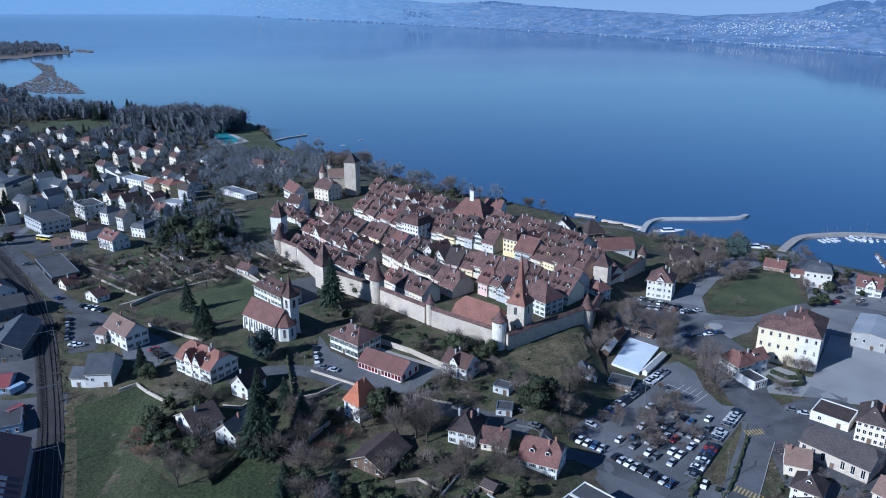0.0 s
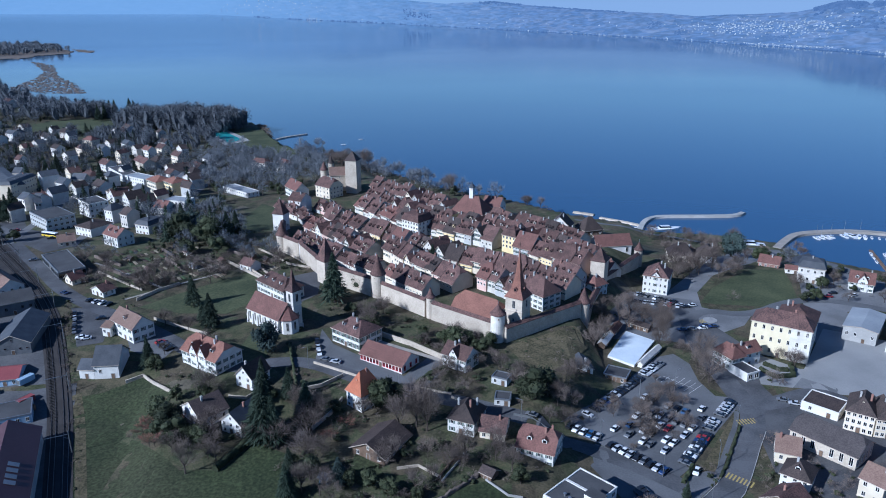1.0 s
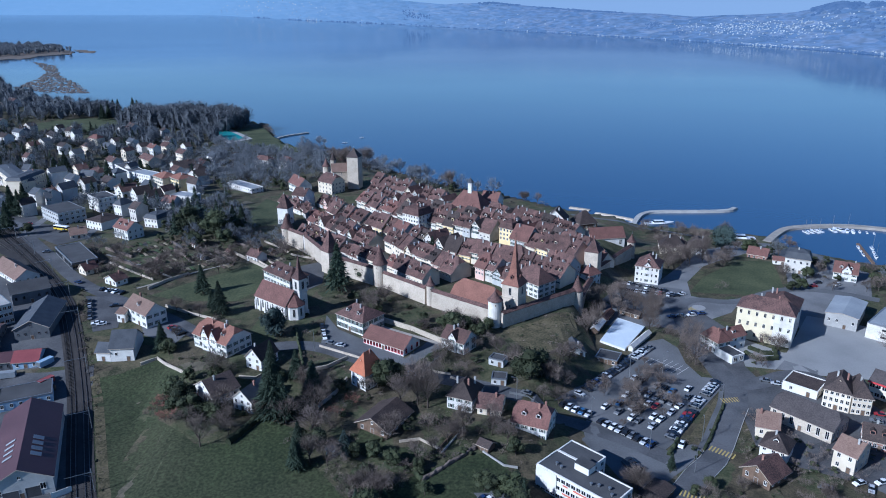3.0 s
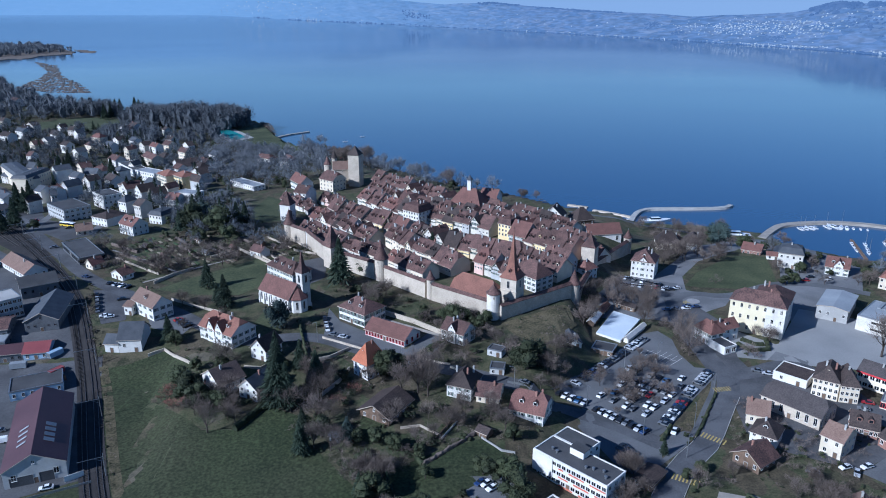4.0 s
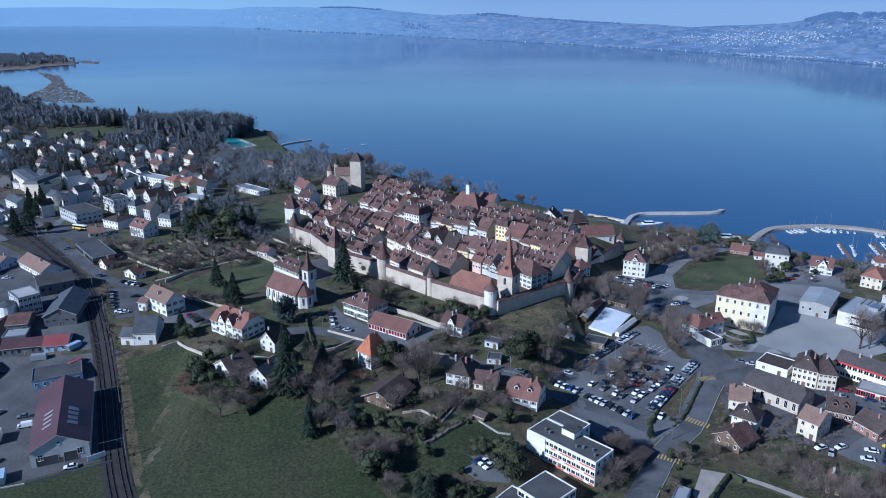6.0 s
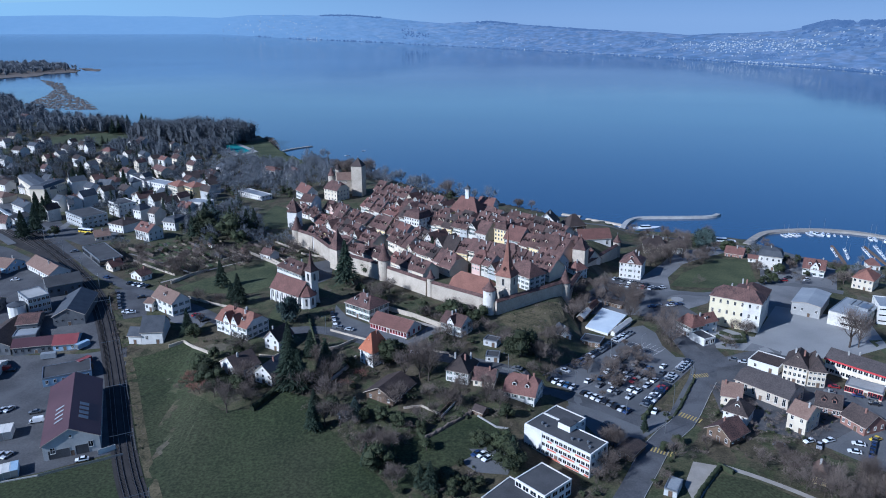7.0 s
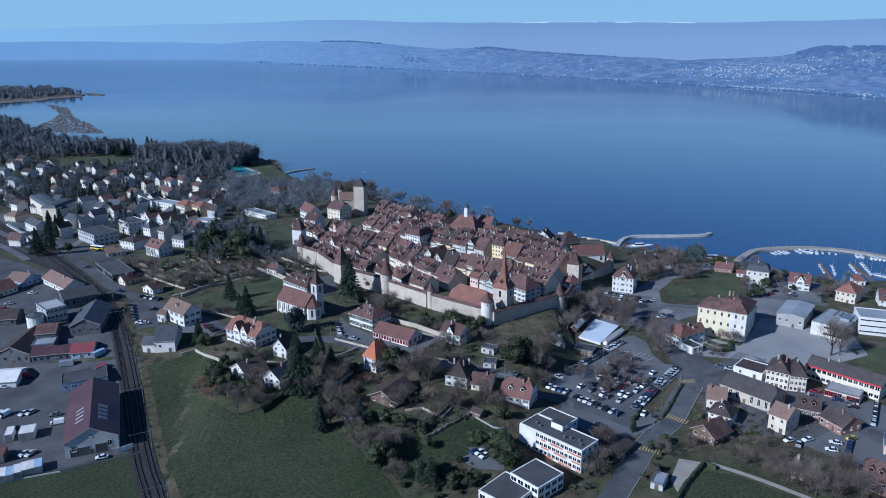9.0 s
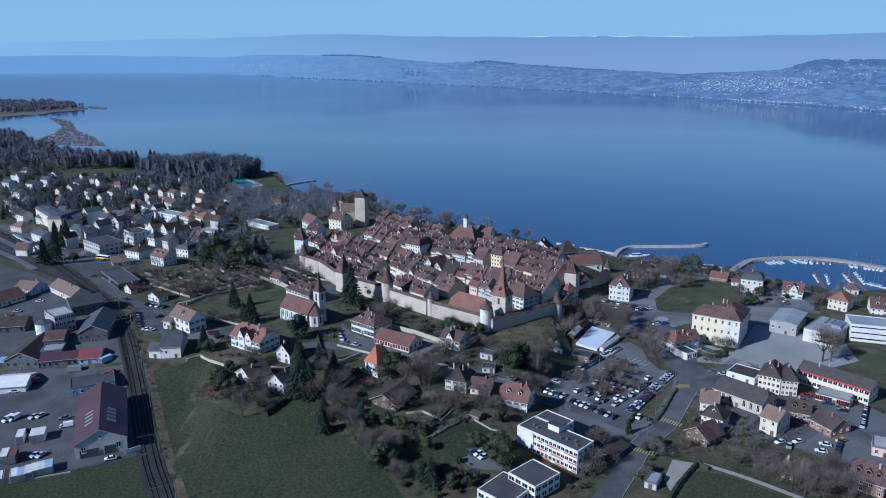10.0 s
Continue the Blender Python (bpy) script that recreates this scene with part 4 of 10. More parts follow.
drape("road", strip([(-248, 432), (-210, 390), (-180, 355), (-147, 332), (-124, 317), (-101, 296), (-81, 282), (-66, 288), (-52, 288), (-32, 276), (-11, 266), (12, 258), (26, 252), (43, 245), (60, 236), (74, 223)], 7.4), ROAD, 0.14, label="asphalt street past the church and the school", category="road")
drape("road", strip([(43, 158), (55.6, 175), (66.8, 194.5), (73.8, 206), (80.5, 214.5), (88, 222), (93.2, 230), (102.2, 245.8), (108, 255), (112.2, 267)], 8.4), ROAD, 0.14, label="asphalt road with zebra crossings", category="road")
drape("path", strip([(70.5, 212.5), (77, 219.5), (84.2, 226.5), (88.4, 232.7), (97.2, 248.2), (102.6, 257), (106.3, 266)], 1.7), ASPHALT, 0.18, label="pale pavement along the road", category="pavement")
drape("yard", [(72.5, 213.4), (74.8, 226.7), (78.7, 229), (83.9, 231.3), (87.5, 230), (82, 222.5), (76.5, 217)], ASPHALT, 0.13, label="asphalt lay-by at the car park entrance", category="yard")
drape("road", strip([(111, 266), (111, 286), (109, 308), (112, 332), (115, 350), (108, 364), (94, 373)], 9), ROAD, 0.14, label="asphalt street beside the car park", category="road")
drape("road", strip([(110, 269), (125, 272), (138, 279), (148, 276), (156, 249), (160, 220), (165, 203)], 8), ROAD, 0.16, label="asphalt street between the houses", category="road")
drape("road", strip([(113, 345), (125, 357), (144, 350), (173, 369), (193, 368), (216, 353)], 6), ASPHALT, 0.16, label="asphalt lane past the green", category="road")
drape("road", strip([(-252, 441), (-294, 484), (-384, 578)], 7), ASPHALT, 0.16, label="asphalt station street", category="road")
drape("path", strip([(92, 196), (105, 187), (120, 173)], 2.2), GRAVEL, 0.14, label="pale gravel path", category="road")
drape("road", strip([(-250, 429), (-266, 504), (-313, 786), (-305, 906)], 5), ASPHALT, 0.12, label="suburb street", category="road")
drape("road", strip([(-213, 430), (-219, 483), (-189, 482), (-186, 573), (-215, 785)], 5), ASPHALT, 0.12, label="suburb street", category="road")
drape("path", strip([(-29, 307), (-12, 296), (2, 287)], 2.2), GRAVEL, 0.14, label="garden path", category="road")
drape("path", strip([(97, 554), (120, 540), (143, 535), (160, 528), (178, 515), (201, 502), (225, 496)], 3.5), ASPHALT, 0.14, label="grey lakeside promenade", category="road")
TRACK = [(-86, 160), (-94, 176), (-104, 193), (-116, 217), (-132, 251), (-146, 279), (-160, 305), (-177, 334), (-212, 379), (-257, 428), (-315, 490), (-399, 578)]
drape("verge", [(81.6, 231.3), (87.3, 231.3), (94.8, 240.9), (103.5, 257.1), (106.5, 265.9), (104.3, 263.7), (91.6, 246.1)], DRY_GRASS, 0.16, label="worn grass verge between car park and road", category="verge")
drape("verge", [(97.5, 309), (101, 313), (105, 311), (105.5, 296), (105.8, 281), (102.7, 278.1), (100.1, 289.7), (101, 302)], GARDEN, 0.2, label="bare planted bank beside the street", category="verge")
drape("rail_yard", [(-488, 693), (-384, 578), (-312, 501), (-239, 421), (-212, 384), (-213, 374), (-242, 398), (-280, 428), (-364, 501)], BALLAST, 0.1, label="railway yard ballast", category="railway")


drape("meadow", [(33.9, 298.2), (50.6, 309.2), (65.0, 328), (64, 318), (59, 304.8), (47.6, 285.9), (43.9, 270), (34, 263), (29, 278)], DRY_GRASS, 0.14, label="dry grass bank between the wall and the car park", category="grass bank")
drape("square", [(178.0, 355.6), (192.4, 356.7), (191.3, 343.2), (176.6, 327.3), (159.4, 310.2), (162.5, 324.7)], LIGHT_ASPHALT, 0.09, label="bleached asphalt beside the manor", category="square")
drape("square", [(129.8, 320.4), (134, 308.8), (144.1, 297.7), (152.7, 298.3), (150.1, 282.4), (141.3, 290.6), (134.2, 282.6), (123.1, 285.4), (127.1, 303.5)], PAVING, 0.12, label="pale paved court before the manor", category="square")

drape("yard", [(113, 272), (124, 276), (123, 285.4), (127, 303.5), (129.8, 320), (124, 338), (116, 334), (113.5, 308), (115.5, 286)], YARD, 0.08, label="worn asphalt forecourt beside the street", category="yard")
drape("yard", [(134, 283), (141, 291), (151, 282), (149, 277), (138, 282)], LIGHT_ASPHALT, 0.1, label="bleached asphalt by the manor court", category="yard")
drape("yard", [(107, 250), (114, 271), (126, 271), (120, 256)], YARD, 0.07, label="asphalt corner by the crossing", category="yard")
drape("verge", strip([(-80.5, 163), (-89, 179), (-98.6, 196.5), (-110.6, 220.5), (-126.4, 254), (-136.5, 273)], 3.4), DRY_GRASS, 0.13, label="dry grass verge along the railway", category="verge")


# ---- houses ----

# works yard beside the railway
SHED = house(-134.8, 222.7, 23, 17.6, 44, 6, "end", 4.6, GREY, MAROON, "shed", "large grey storage shed with a maroon sheet roof", storeys=1, bays=3, win=(1.6, 2.2), chimneys=0, sides=False)
house(-155.8, 259.5, 26, 18.0, 12, 3.7, "flat", 0, BLUISH, FLAT, "shed", "low flat-roofed annex of a storage shed", storeys=1, chimneys=0, sides=False)
house(-196.5, 288.9, 5, 15.1, 30, 5, "end", 3.6, DARK_WALL, TILE_DARK, "workshop", "dark-roofed workshop in the works yard", storeys=1, chimneys=0)
house(-179.6, 280.3, 14, 16.0, 10, 4.2, "gable", 2.0, DARK_WALL, MAROON, "workshop", "low dark workshop with a maroon sheet roof", storeys=1, chimneys=0)
house(-185.6, 285.2, 15, 9.3, 9, 5, "flat", 0, DARK_WALL, SHEET, "workshop", "dark wooden workshop with a pale sheet roof", storeys=1, chimneys=0)
house(-188.8, 295.2, 15, 8.5, 14, 5.5, "gable", 2, DARK_WALL, TILE, "workshop", "dark wooden workshop with a red-brown roof", storeys=1, chimneys=0)
house(-166.5, 282.9, 12, 9.4, 11.2, 3.3, "gable", 2.4, BLUISH, RED_SHEET, "shed", "small blue shed with a red sheet roof", storeys=1, chimneys=0)
house(-174.5, 308.9, 13, 13.4, 28, 5.4, "end", 3.4, DARK_WALL, SLATE, "warehouse", "long dark-roofed warehouse by the railway", storeys=1, win=(1.0, 0.8), sides=False, chimneys=0)
house(-194.9, 337.7, 35, 15.9, 15, 6, "gable", 3, DARK_WALL, FLAT, "warehouse", "dark warehouse with a low dull roof", storeys=1, chimneys=0)
house(-195.1, 311.3, 46, 9.5, 14, 9, "flat", 0, GREY, CONCRETE, "factory", "three-storey grey factory block", storeys=3, bays=5, win=(1.5, 1.6))
silo = thing("silo", -199.1, 303.1, float(height(-199.1, 303.1)), 10, "white round silo with a dark conical roof", "silo")
part("wall", Solid().lathe([(3.9, -1), (3.9, 6.6)], 16).done("wall", WHITE), silo)
part("roof", Solid().lathe([(3.8, 6.5), (4.2, 6.45), (4.2, 6.6), (0.3, 7.9), (0.3, 8.3)], 16).done("roof", SLATE), silo)
FOOTPRINTS.append((-199.1, 303.1, 5, 0, 5, 5))
house(-218.3, 310.9, 12, 12.9, 12.8, 3.7, "gable", 2.9, DARK_WALL, TILE_DARK, "workshop", "low dark workshop with a dark roof", storeys=1)
house(-248.4, 351.3, 63, 19.0, 12.8, 3.7, "gable", 3.6, CREAM, TILE_RED, "house", "cream house with a broad red tiled roof", storeys=1)
house(-243.2, 371.8, 72, 12.3, 12.8, 3.7, "end", 3.2, BLUISH, TILE_TAN, "house", "house with a blue-grey gable wall and tan roof", storeys=1)
house(-217.0, 365.8, -41, 29.7, 11.2, 3.7, "gable", 3.6, WHITE, TILE_TAN, "house", "white plastered house with a broad tan roof", storeys=1)
house(-191.7, 261.6, 10, 13.3, 14, 3.2, "gable", 2.2, WHITE, WHITE, "tent", "long white marquee tent on the yard", storeys=1, door=False, front=False, sides=False, chimneys=0)

# houses along the road west of the church
house(-198.6, 391.3, -50, 34.4, 12.8, 4.2, "flat", 0, DARK_WALL, FLAT, "office building", "modern grey flat-roofed building with dark window bands", storeys=1, bays=9, win=(3.4, 2.2), win_mat=DARK_WALL)
house(-182.9, 371.1, 55, 6.6, 6.4, 3, "gable", 2.8, CREAM, TILE_RED, "house", "small cream house with a red tiled roof", storeys=1)
house(-162.6, 357.0, -32, 8.9, 6.4, 3, "end", 2.4, WHITE, TILE, "house", "small white house with a brown roof", storeys=1)
house(-217.5, 432.7, 30, 8.7, 8.8, 3, "gable", 3.2, CREAM, TILE_TAN, "house", "low house with a faded tan roof", storeys=1)
house(-186.9, 432.4, -35, 13.8, 10.4, 6.7, "gable", 4, WHITE, TILE_RED, "house", "tall white house with a red tiled roof", storeys=2, dormers=2)
house(-130.3, 312.7, -39, 17.0, 9.6, 6.7, "gable", 4, WHITE, TILE_TAN, "house", "white three-storey house with a tan tiled roof", storeys=2, bays=4, shutters=SHUTTER, dormers=1)
house(-139.9, 314.1, -13, 3.9, 7.2, 4.4, "gable", 1.2, WHITE, TILE_TAN, "house", "small white annex beside the tan-roofed house", storeys=1, bays=2, chimneys=0)
house(-129.0, 288.0, 5, 9.1, 13, 6.0, "gable", 5.0, WHITE, SLATE, "hall", "white hall with a broad dark slate roof", storeys=1, bays=2, chimneys=0, sides=False)
house(-135.8, 285.0, -4, 5.8, 7.2, 4.2, "gable", 2.6, WHITE, SLATE, "hall", "low white hall with a dark slate roof", storeys=1, bays=1, chimneys=0, sides=False)
BIG_VILLA = house(-89.9, 288.5, -34, 19.7, 12.8, 5.9, "half", 4.8, WHITE, TILE_ORANGE, "villa", "large white villa with an orange tiled roof", storeys=2, dormers=3, chimneys=3, shutters=SHUTTER)
house(-70.5, 274.0, -28, 7.6, 9.6, 5.0, "end", 4, WHITE, TILE_DARK, "house", "white plastered house with a dark gabled roof", storeys=2, bays=2)
house(-82.0, 253.4, -44, 12.6, 10.4, 4.4, "end", 4, WHITE, TILE_DARK, "house", "white plastered house with a dark roof among firs", storeys=1, bays=3)
house(-68.1, 248.2, -26, 8.3, 10.4, 4.8, "end", 3.6, WHITE, SLATE, "house", "white plastered house with blue-grey gable and dark roof", storeys=2, bays=3)
house(-77.9, 356.5, -44, 22.3, 11.2, 5.9, "hip", 4, WHITE, TILE, "house", "white plastered house with a brown hipped roof and dormers", storeys=2, dormers=3, shutters=SHUTTER)

# school and houses below the town wall
house(-35.7, 306.3, -39, 15.7, 12.8, 6.3, "hip", 4, WHITE, TILE, "school", "white school house with a red-brown hipped roof", storeys=2, bays=7, win=(1.3, 2.2), shutters=SHUTTER, dormers=2, chimneys=2)
house(-21.2, 288.8, -34, 20.4, 11, 3.2, "gable", 3.4, WHITE, TILE_RED, "gymnasium", "low hall with red window frames and red roof", storeys=1, bays=13, win=(1.2, 1.9), win_mat=RED_PAINT, chimneys=0)
GABLE_VILLA = house(6.3, 286.3, -37, 11.0, 8.8, 5.2, "gable", 3.6, WHITE, TILE, "villa", "white villa with brown roof and front gable", storeys=2, dormers=1, chimneys=2, shutters=SHUTTER)
house(-28.0, 260.5, -42, 7.7, 9.6, 7, "hip", 6.4, WHITE, TILE_VIVID, "house", "white plastered house with a steep orange hipped roof", storeys=3, dormers=1)
house(7.7, 247.9, -23, 9.3, 11.2, 5.5, "hip", 4.4, WHITE, TILE_DARK, "house", "white plastered house with a dark hipped roof", storeys=2, chimneys=3, shutters=SHUTTER)
house(16.9, 244.5, -15, 8.2, 9.6, 3, "gable", 3.2, CREAM, TILE, "house", "low house with a brown tiled roof", storeys=1)
house(30.9, 236.6, -24, 12.2, 11.2, 5.5, "half", 5.2, WHITE, TILE_RED, "house", "white plastered house with red-brown roof and dormers", storeys=2, dormers=2, chimneys=2, shutters=SHUTTER)
house(-35.8, 221.0, -22, 3.3, 2.6, 2.2, "gable", 0.8, WHITE, SHEET, "garden shed", "small white garden shed by the meadow", storeys=1, bays=1, chimneys=0, sides=False)
house(20.8, 260.8, -10, 5.5, 5.6, 2.5, "flat", 0, GREY, FLAT, "garden shed", "grey garage with a flat roof", storeys=1, bays=2)

# ice rink and the square
house(69.9, 320.4, 61, 10.9, 3, 2.4, "gable", 1, WOOD, WHITE, "hut", "small hut with a snowy white roof at the rink", storeys=1, bays=2, chimneys=0, sides=False)
house(88.4, 334.9, -42, 9.7, 3, 2.6, "gable", 1.2, WOOD, TILE_DARK, "hut", "dark timber hut behind the ice rink", storeys=1, bays=3, chimneys=0, sides=False)
house(76.2, 331.2, 60, 11.2, 3, 2.4, "gable", 1, WOOD, TILE, "hut", "small brown timber hut at the rink", storeys=1, bays=2, chimneys=0, sides=False)
house(54.1, 291.4, 4, 7.0, 8.8, 2.6, "end", 2.4, WHITE, SLATE, "hut", "white hut with a dark gabled roof", storeys=1)
house(68.4, 291.2, -27, 9.1, 8, 2.4, "flat", 0, WOOD, FLAT, "shed", "long dark flat-roofed shed beside the rink", storeys=1, sides=False)
WHITE_HOUSE = house(109.3, 382.8, -25, 12.2, 13, 9.5, "hip", 5, WHITE, TILE, "town house", "tall white town house with a brown hipped roof", storeys=3, bays=5, dormers=1, chimneys=2)
MANOR = house(141.8, 312.7, -32, 23.1, 11, 15, "hip", 4.2, PALE_YELLOW, TILE, "manor", "large pale yellow and white manor with brown roof", storeys=3, bays=7, win=(1.05, 1.9), win_mat=OLD_WHITE, chimneys=2)
house(116.2, 301.6, -66, 10.2, 7.2, 6, "hip", 3.6, WHITE, TILE_RED, "house", "white plastered house with a red hipped roof", storeys=2, shutters=SHUTTER, chimneys=1)
house(122.6, 303.6, 25, 11.5, 7.2, 6.4, "gable", 3, WHITE, TILE_RED, "house", "white rear house with a red gabled roof", storeys=2, bays=3, dormers=1, chimneys=1, sides=False)
house(119.2, 293.0, 25, 6.6, 9.5, 3.3, "flat", 0, WHITE, FLAT, "garage", "white garage with a roof terrace before the house", storeys=1, bays=2, win=(2.2, 2.2), sides=False, chimneys=0, door=False)
house(187.4, 331.4, -37, 13.2, 24, 6.5, "end", 1, CONCRETE, SHEET, "gymnasium", "grey sports hall with a sheet roof", storeys=1, bays=4, sides=False, chimneys=0)
PALE_SCHOOL = house(200.4, 315.6, -46, 15.0, 24, 7, "flat", 0, OLD_WHITE, SHEET, "school", "modern pale school with a flat roof and roof plant", storeys=2, bays=4, front=False, door=False, win=(2.0, 1.4))
LONG_SCHOOL = house(222.7, 315.6, -19, 21.3, 15, 9, "flat", 0, WHITE, SHEET, "school", "long white school with narrow dark window bands", storeys=3, front=False, door=False)
house(194.3, 395.5, -27, 12.5, 10, 8.5, "mansard", 4.6, OLD_WHITE, SLATE, "villa", "white villa with a grey mansard roof", storeys=2, bays=4, dormers=3)
RED_VILLA = house(215.0, 384.4, -30, 11.2, 10.4, 4.8, "gable", 4.4, WHITE, TILE_RED, "villa", "white villa with red roof and front gable", storeys=2, dormers=2, shutters=SHUTTER)
house(232.8, 362.8, -43, 10.2, 13.6, 6.7, "hip", 4, CREAM, TILE_ORANGE, "villa", "cream villa with an orange hipped roof", storeys=2)
house(288.0, 447.9, -11, 6.9, 8.8, 3.7, "hip", 3.2, WHITE, TILE_RED, "house", "small white house with a red roof", storeys=1)
house(252.2, 356.3, -23, 11.2, 12.8, 5.2, "gable", 4.8, WHITE, TILE, "house", "white plastered house with a brown roof by the harbour", storeys=2, dormers=2)

# street east of the car park
house(128.2, 242.8, -50, 21.3, 12.8, 5.2, "half", 4, STONE, SLATE_BROWN, "hall", "long stone hall with a dark brown roof", storeys=1, bays=7, win=(1.3, 3.0), win_mat=WHITE, chimneys=0)
house(138.3, 267.2, -43, 12.5, 11.2, 3.3, "flat", 0, WHITE, TILE_DARK, "shop", "low white shop with a flat dark roof", storeys=1, bays=2, chimneys=0)
house(166.8, 243.8, -39, 13.0, 8, 3.4, "flat", 0, CREAM, CONCRETE, "shop", "low shop front with red window frames", storeys=1, bays=8, win=(1.6, 2.0), win_mat=RED_PAINT, sides=False)
LONG_HOUSE = house(173.8, 255.0, -48, 29.4, 11.2, 6.7, "gable", 2.8, CREAM, SLATE_BROWN, "terrace", "long cream building with a dark roof and red eaves", storeys=2, bays=14, win=(1.7, 1.6), chimneys=2)
house(112.0, 238.8, -23, 7.1, 9.6, 4.4, "gable", 3.6, CREAM, TILE_TAN, "house", "cream house with a faded red-brown roof", storeys=1)
house(109.4, 225.1, -38, 8.4, 8.8, 4.8, "hip", 3.6, WHITE, TILE_DARK, "house", "white plastered house with a dark hipped roof", storeys=2, dormers=1)
house(130.5, 219.3, -51, 6.8, 10.4, 6.7, "gable", 3.2, CREAM, TILE_TAN, "house", "pale yellow house with a brown roof", storeys=2)
house(145.4, 230.8, -27, 8.5, 9.6, 3.7, "gable", 3.6, BRICK, TILE_DARK, "brick house", "brick house with white windows and brown roof", storeys=1, dormers=2, bays=6)
house(152.3, 219.2, -68, 9.9, 10.4, 3.7, "gable", 3.6, BRICK, TILE_DARK, "brick house", "brick house with a lower lean-to roof", storeys=1, bays=4)
house(100.6, 212.9, -55, 9.4, 9.6, 3.7, "end", 3.2, WOOD, TILE, "chalet", "wooden chalet with a red-brown roof", storeys=1, over=0.9)
house(121.6, 188.3, -28, 3.8, 7.2, 3.7, "hip", 2.8, YELLOW, TILE_TAN, "house", "small pale yellow house behind bare trees", storeys=1)
house(146.0, 181.1, -41, 10.9, 11.2, 4.8, "half", 4.4, BRICK, TILE, "brick house", "long brick house with a brown roof", storeys=2, dormers=3)
house(164.2, 202.5, -30, 8.6, 9.6, 3.7, "flat", 0, PINK, CONCRETE, "shop", "pink flat-roofed shop with a canopy", storeys=1, sides=False)
house(72.4, 182.2, -31, 4.0, 7.2, 2.4, "flat", 0, GREY, SHEET, "hut", "grey hut with a pale flat roof", storeys=1, bays=1, sides=False)

# flat-roofed schools
SCHOOL = house(41.4, 201.9, -45, 26.8, 10.1, 8.6, "flat", 0, WHITE, FLAT, "school", "white three-storey school with orange window panels", storeys=3, bays=15, win=(1.5, 1.4))
house(42.9, 213.3, -45, 12.7, 7.4, 8.5, "flat", 0, WHITE, FLAT, "school", "white rear wing of the three-storey school", storeys=3, front=False, win=(1.5, 1.4))
house(31.2, 180.8, -48, 12.0, 12.8, 5.5, "flat", 0, WHITE, FLAT, "school", "white flat-roofed school wing", storeys=2, bays=4, win=(2.4, 1.7))
house(21.2, 175.7, -42, 12.9, 14.4, 3.3, "flat", 0, WHITE, FLAT, "school", "low white flat-roofed school wing", storeys=1, bays=4, win=(2.4, 1.7))
house(64.2, 203.6, -42, 6.2, 9.9, 2.3, "end", 0.5, WOOD, TILE_DARK, "garage", "low garage with a brown roof", storeys=1, bays=2, sides=False, chimneys=0)

# houses between the town and the harbour
house(135.0, 428.0, -9, 14, 11.5, 5.6, "hip", 5.6, CREAM, TILE_DARK, "terrace", "cream lakeside house with a tall dark hipped roof", storeys=2)
house(150.0, 427.8, -20, 10.5, 11.5, 6.2, "hip", 5, WHITE, TILE_DARK, "house", "white plastered house with a dark hipped roof", storeys=2, shutters=SHUTTER)
house(183.5, 420.5, -33, 10.7, 9.6, 3.7, "gable", 3.2, BRICK, TILE_RED, "house", "low red-roofed house beside the meadow", storeys=1)

# houses seen from near
house(-20.2, 237.0, -30, 12.2, 14.5, 3.2, "end", 3.2, WOOD, TILE_DARK, "chalet", "broad wooden chalet with a low dark brown roof", storeys=1, over=0.9, bays=3, chimneys=0, win_mat=WHITE)
house(13.9, 223.2, -38, 4.1, 4, 2.2, "gable", 1.2, WOOD, TILE_DARK, "garden shed", "dark wooden garden shed with pitched roof", storeys=1, bays=1, chimneys=0, sides=False)
house(219.1, 417.0, -59, 16.6, 9, 3.2, "gable", 2.6, WOOD, SLATE, "boathouse", "long dark boathouse by the harbour", storeys=1, bays=5, chimneys=0, sides=False)
house(222.7, 470.6, 28, 26.0, 8, 3, "gable", 2.4, WOOD, SLATE, "boathouse", "low dark boathouse by the harbour", storeys=1, bays=4, chimneys=0, sides=False)
house(190.1, 408.1, -21, 6.6, 6, 2.6, "gable", 1.5, WHITE, TILE_RED, "garage", "low white garage with a red roof", storeys=1, bays=2, chimneys=0, sides=False)
house(140.0, 432.1, -53, 10.5, 12, 4.5, "hip", 4.5, WHITE, TILE, "restaurant", "lakeside restaurant with brown hipped roofs", storeys=1, bays=3, chimneys=1, sides=False)
house(21.3, 273.4, -27, 6.1, 5, 2.8, "flat", 0, GREY, FLAT, "garden shed", "low grey flat-roofed garden building", storeys=1, bays=2, sides=False)
house(145.9, 257.2, -34, 8.9, 13, 8, "hip", 4.4, CREAM, TILE_DARK, "house", "cream house with a steep dark hipped roof", storeys=3, bays=5, chimneys=2, dormers=1)
house(151.3, 254.1, -17, 6.4, 12, 7.6, "hip", 4.4, CREAM, TILE_DARK, "house", "cream neighbour house with a steep dark hipped roof", storeys=3, bays=4, chimneys=1)

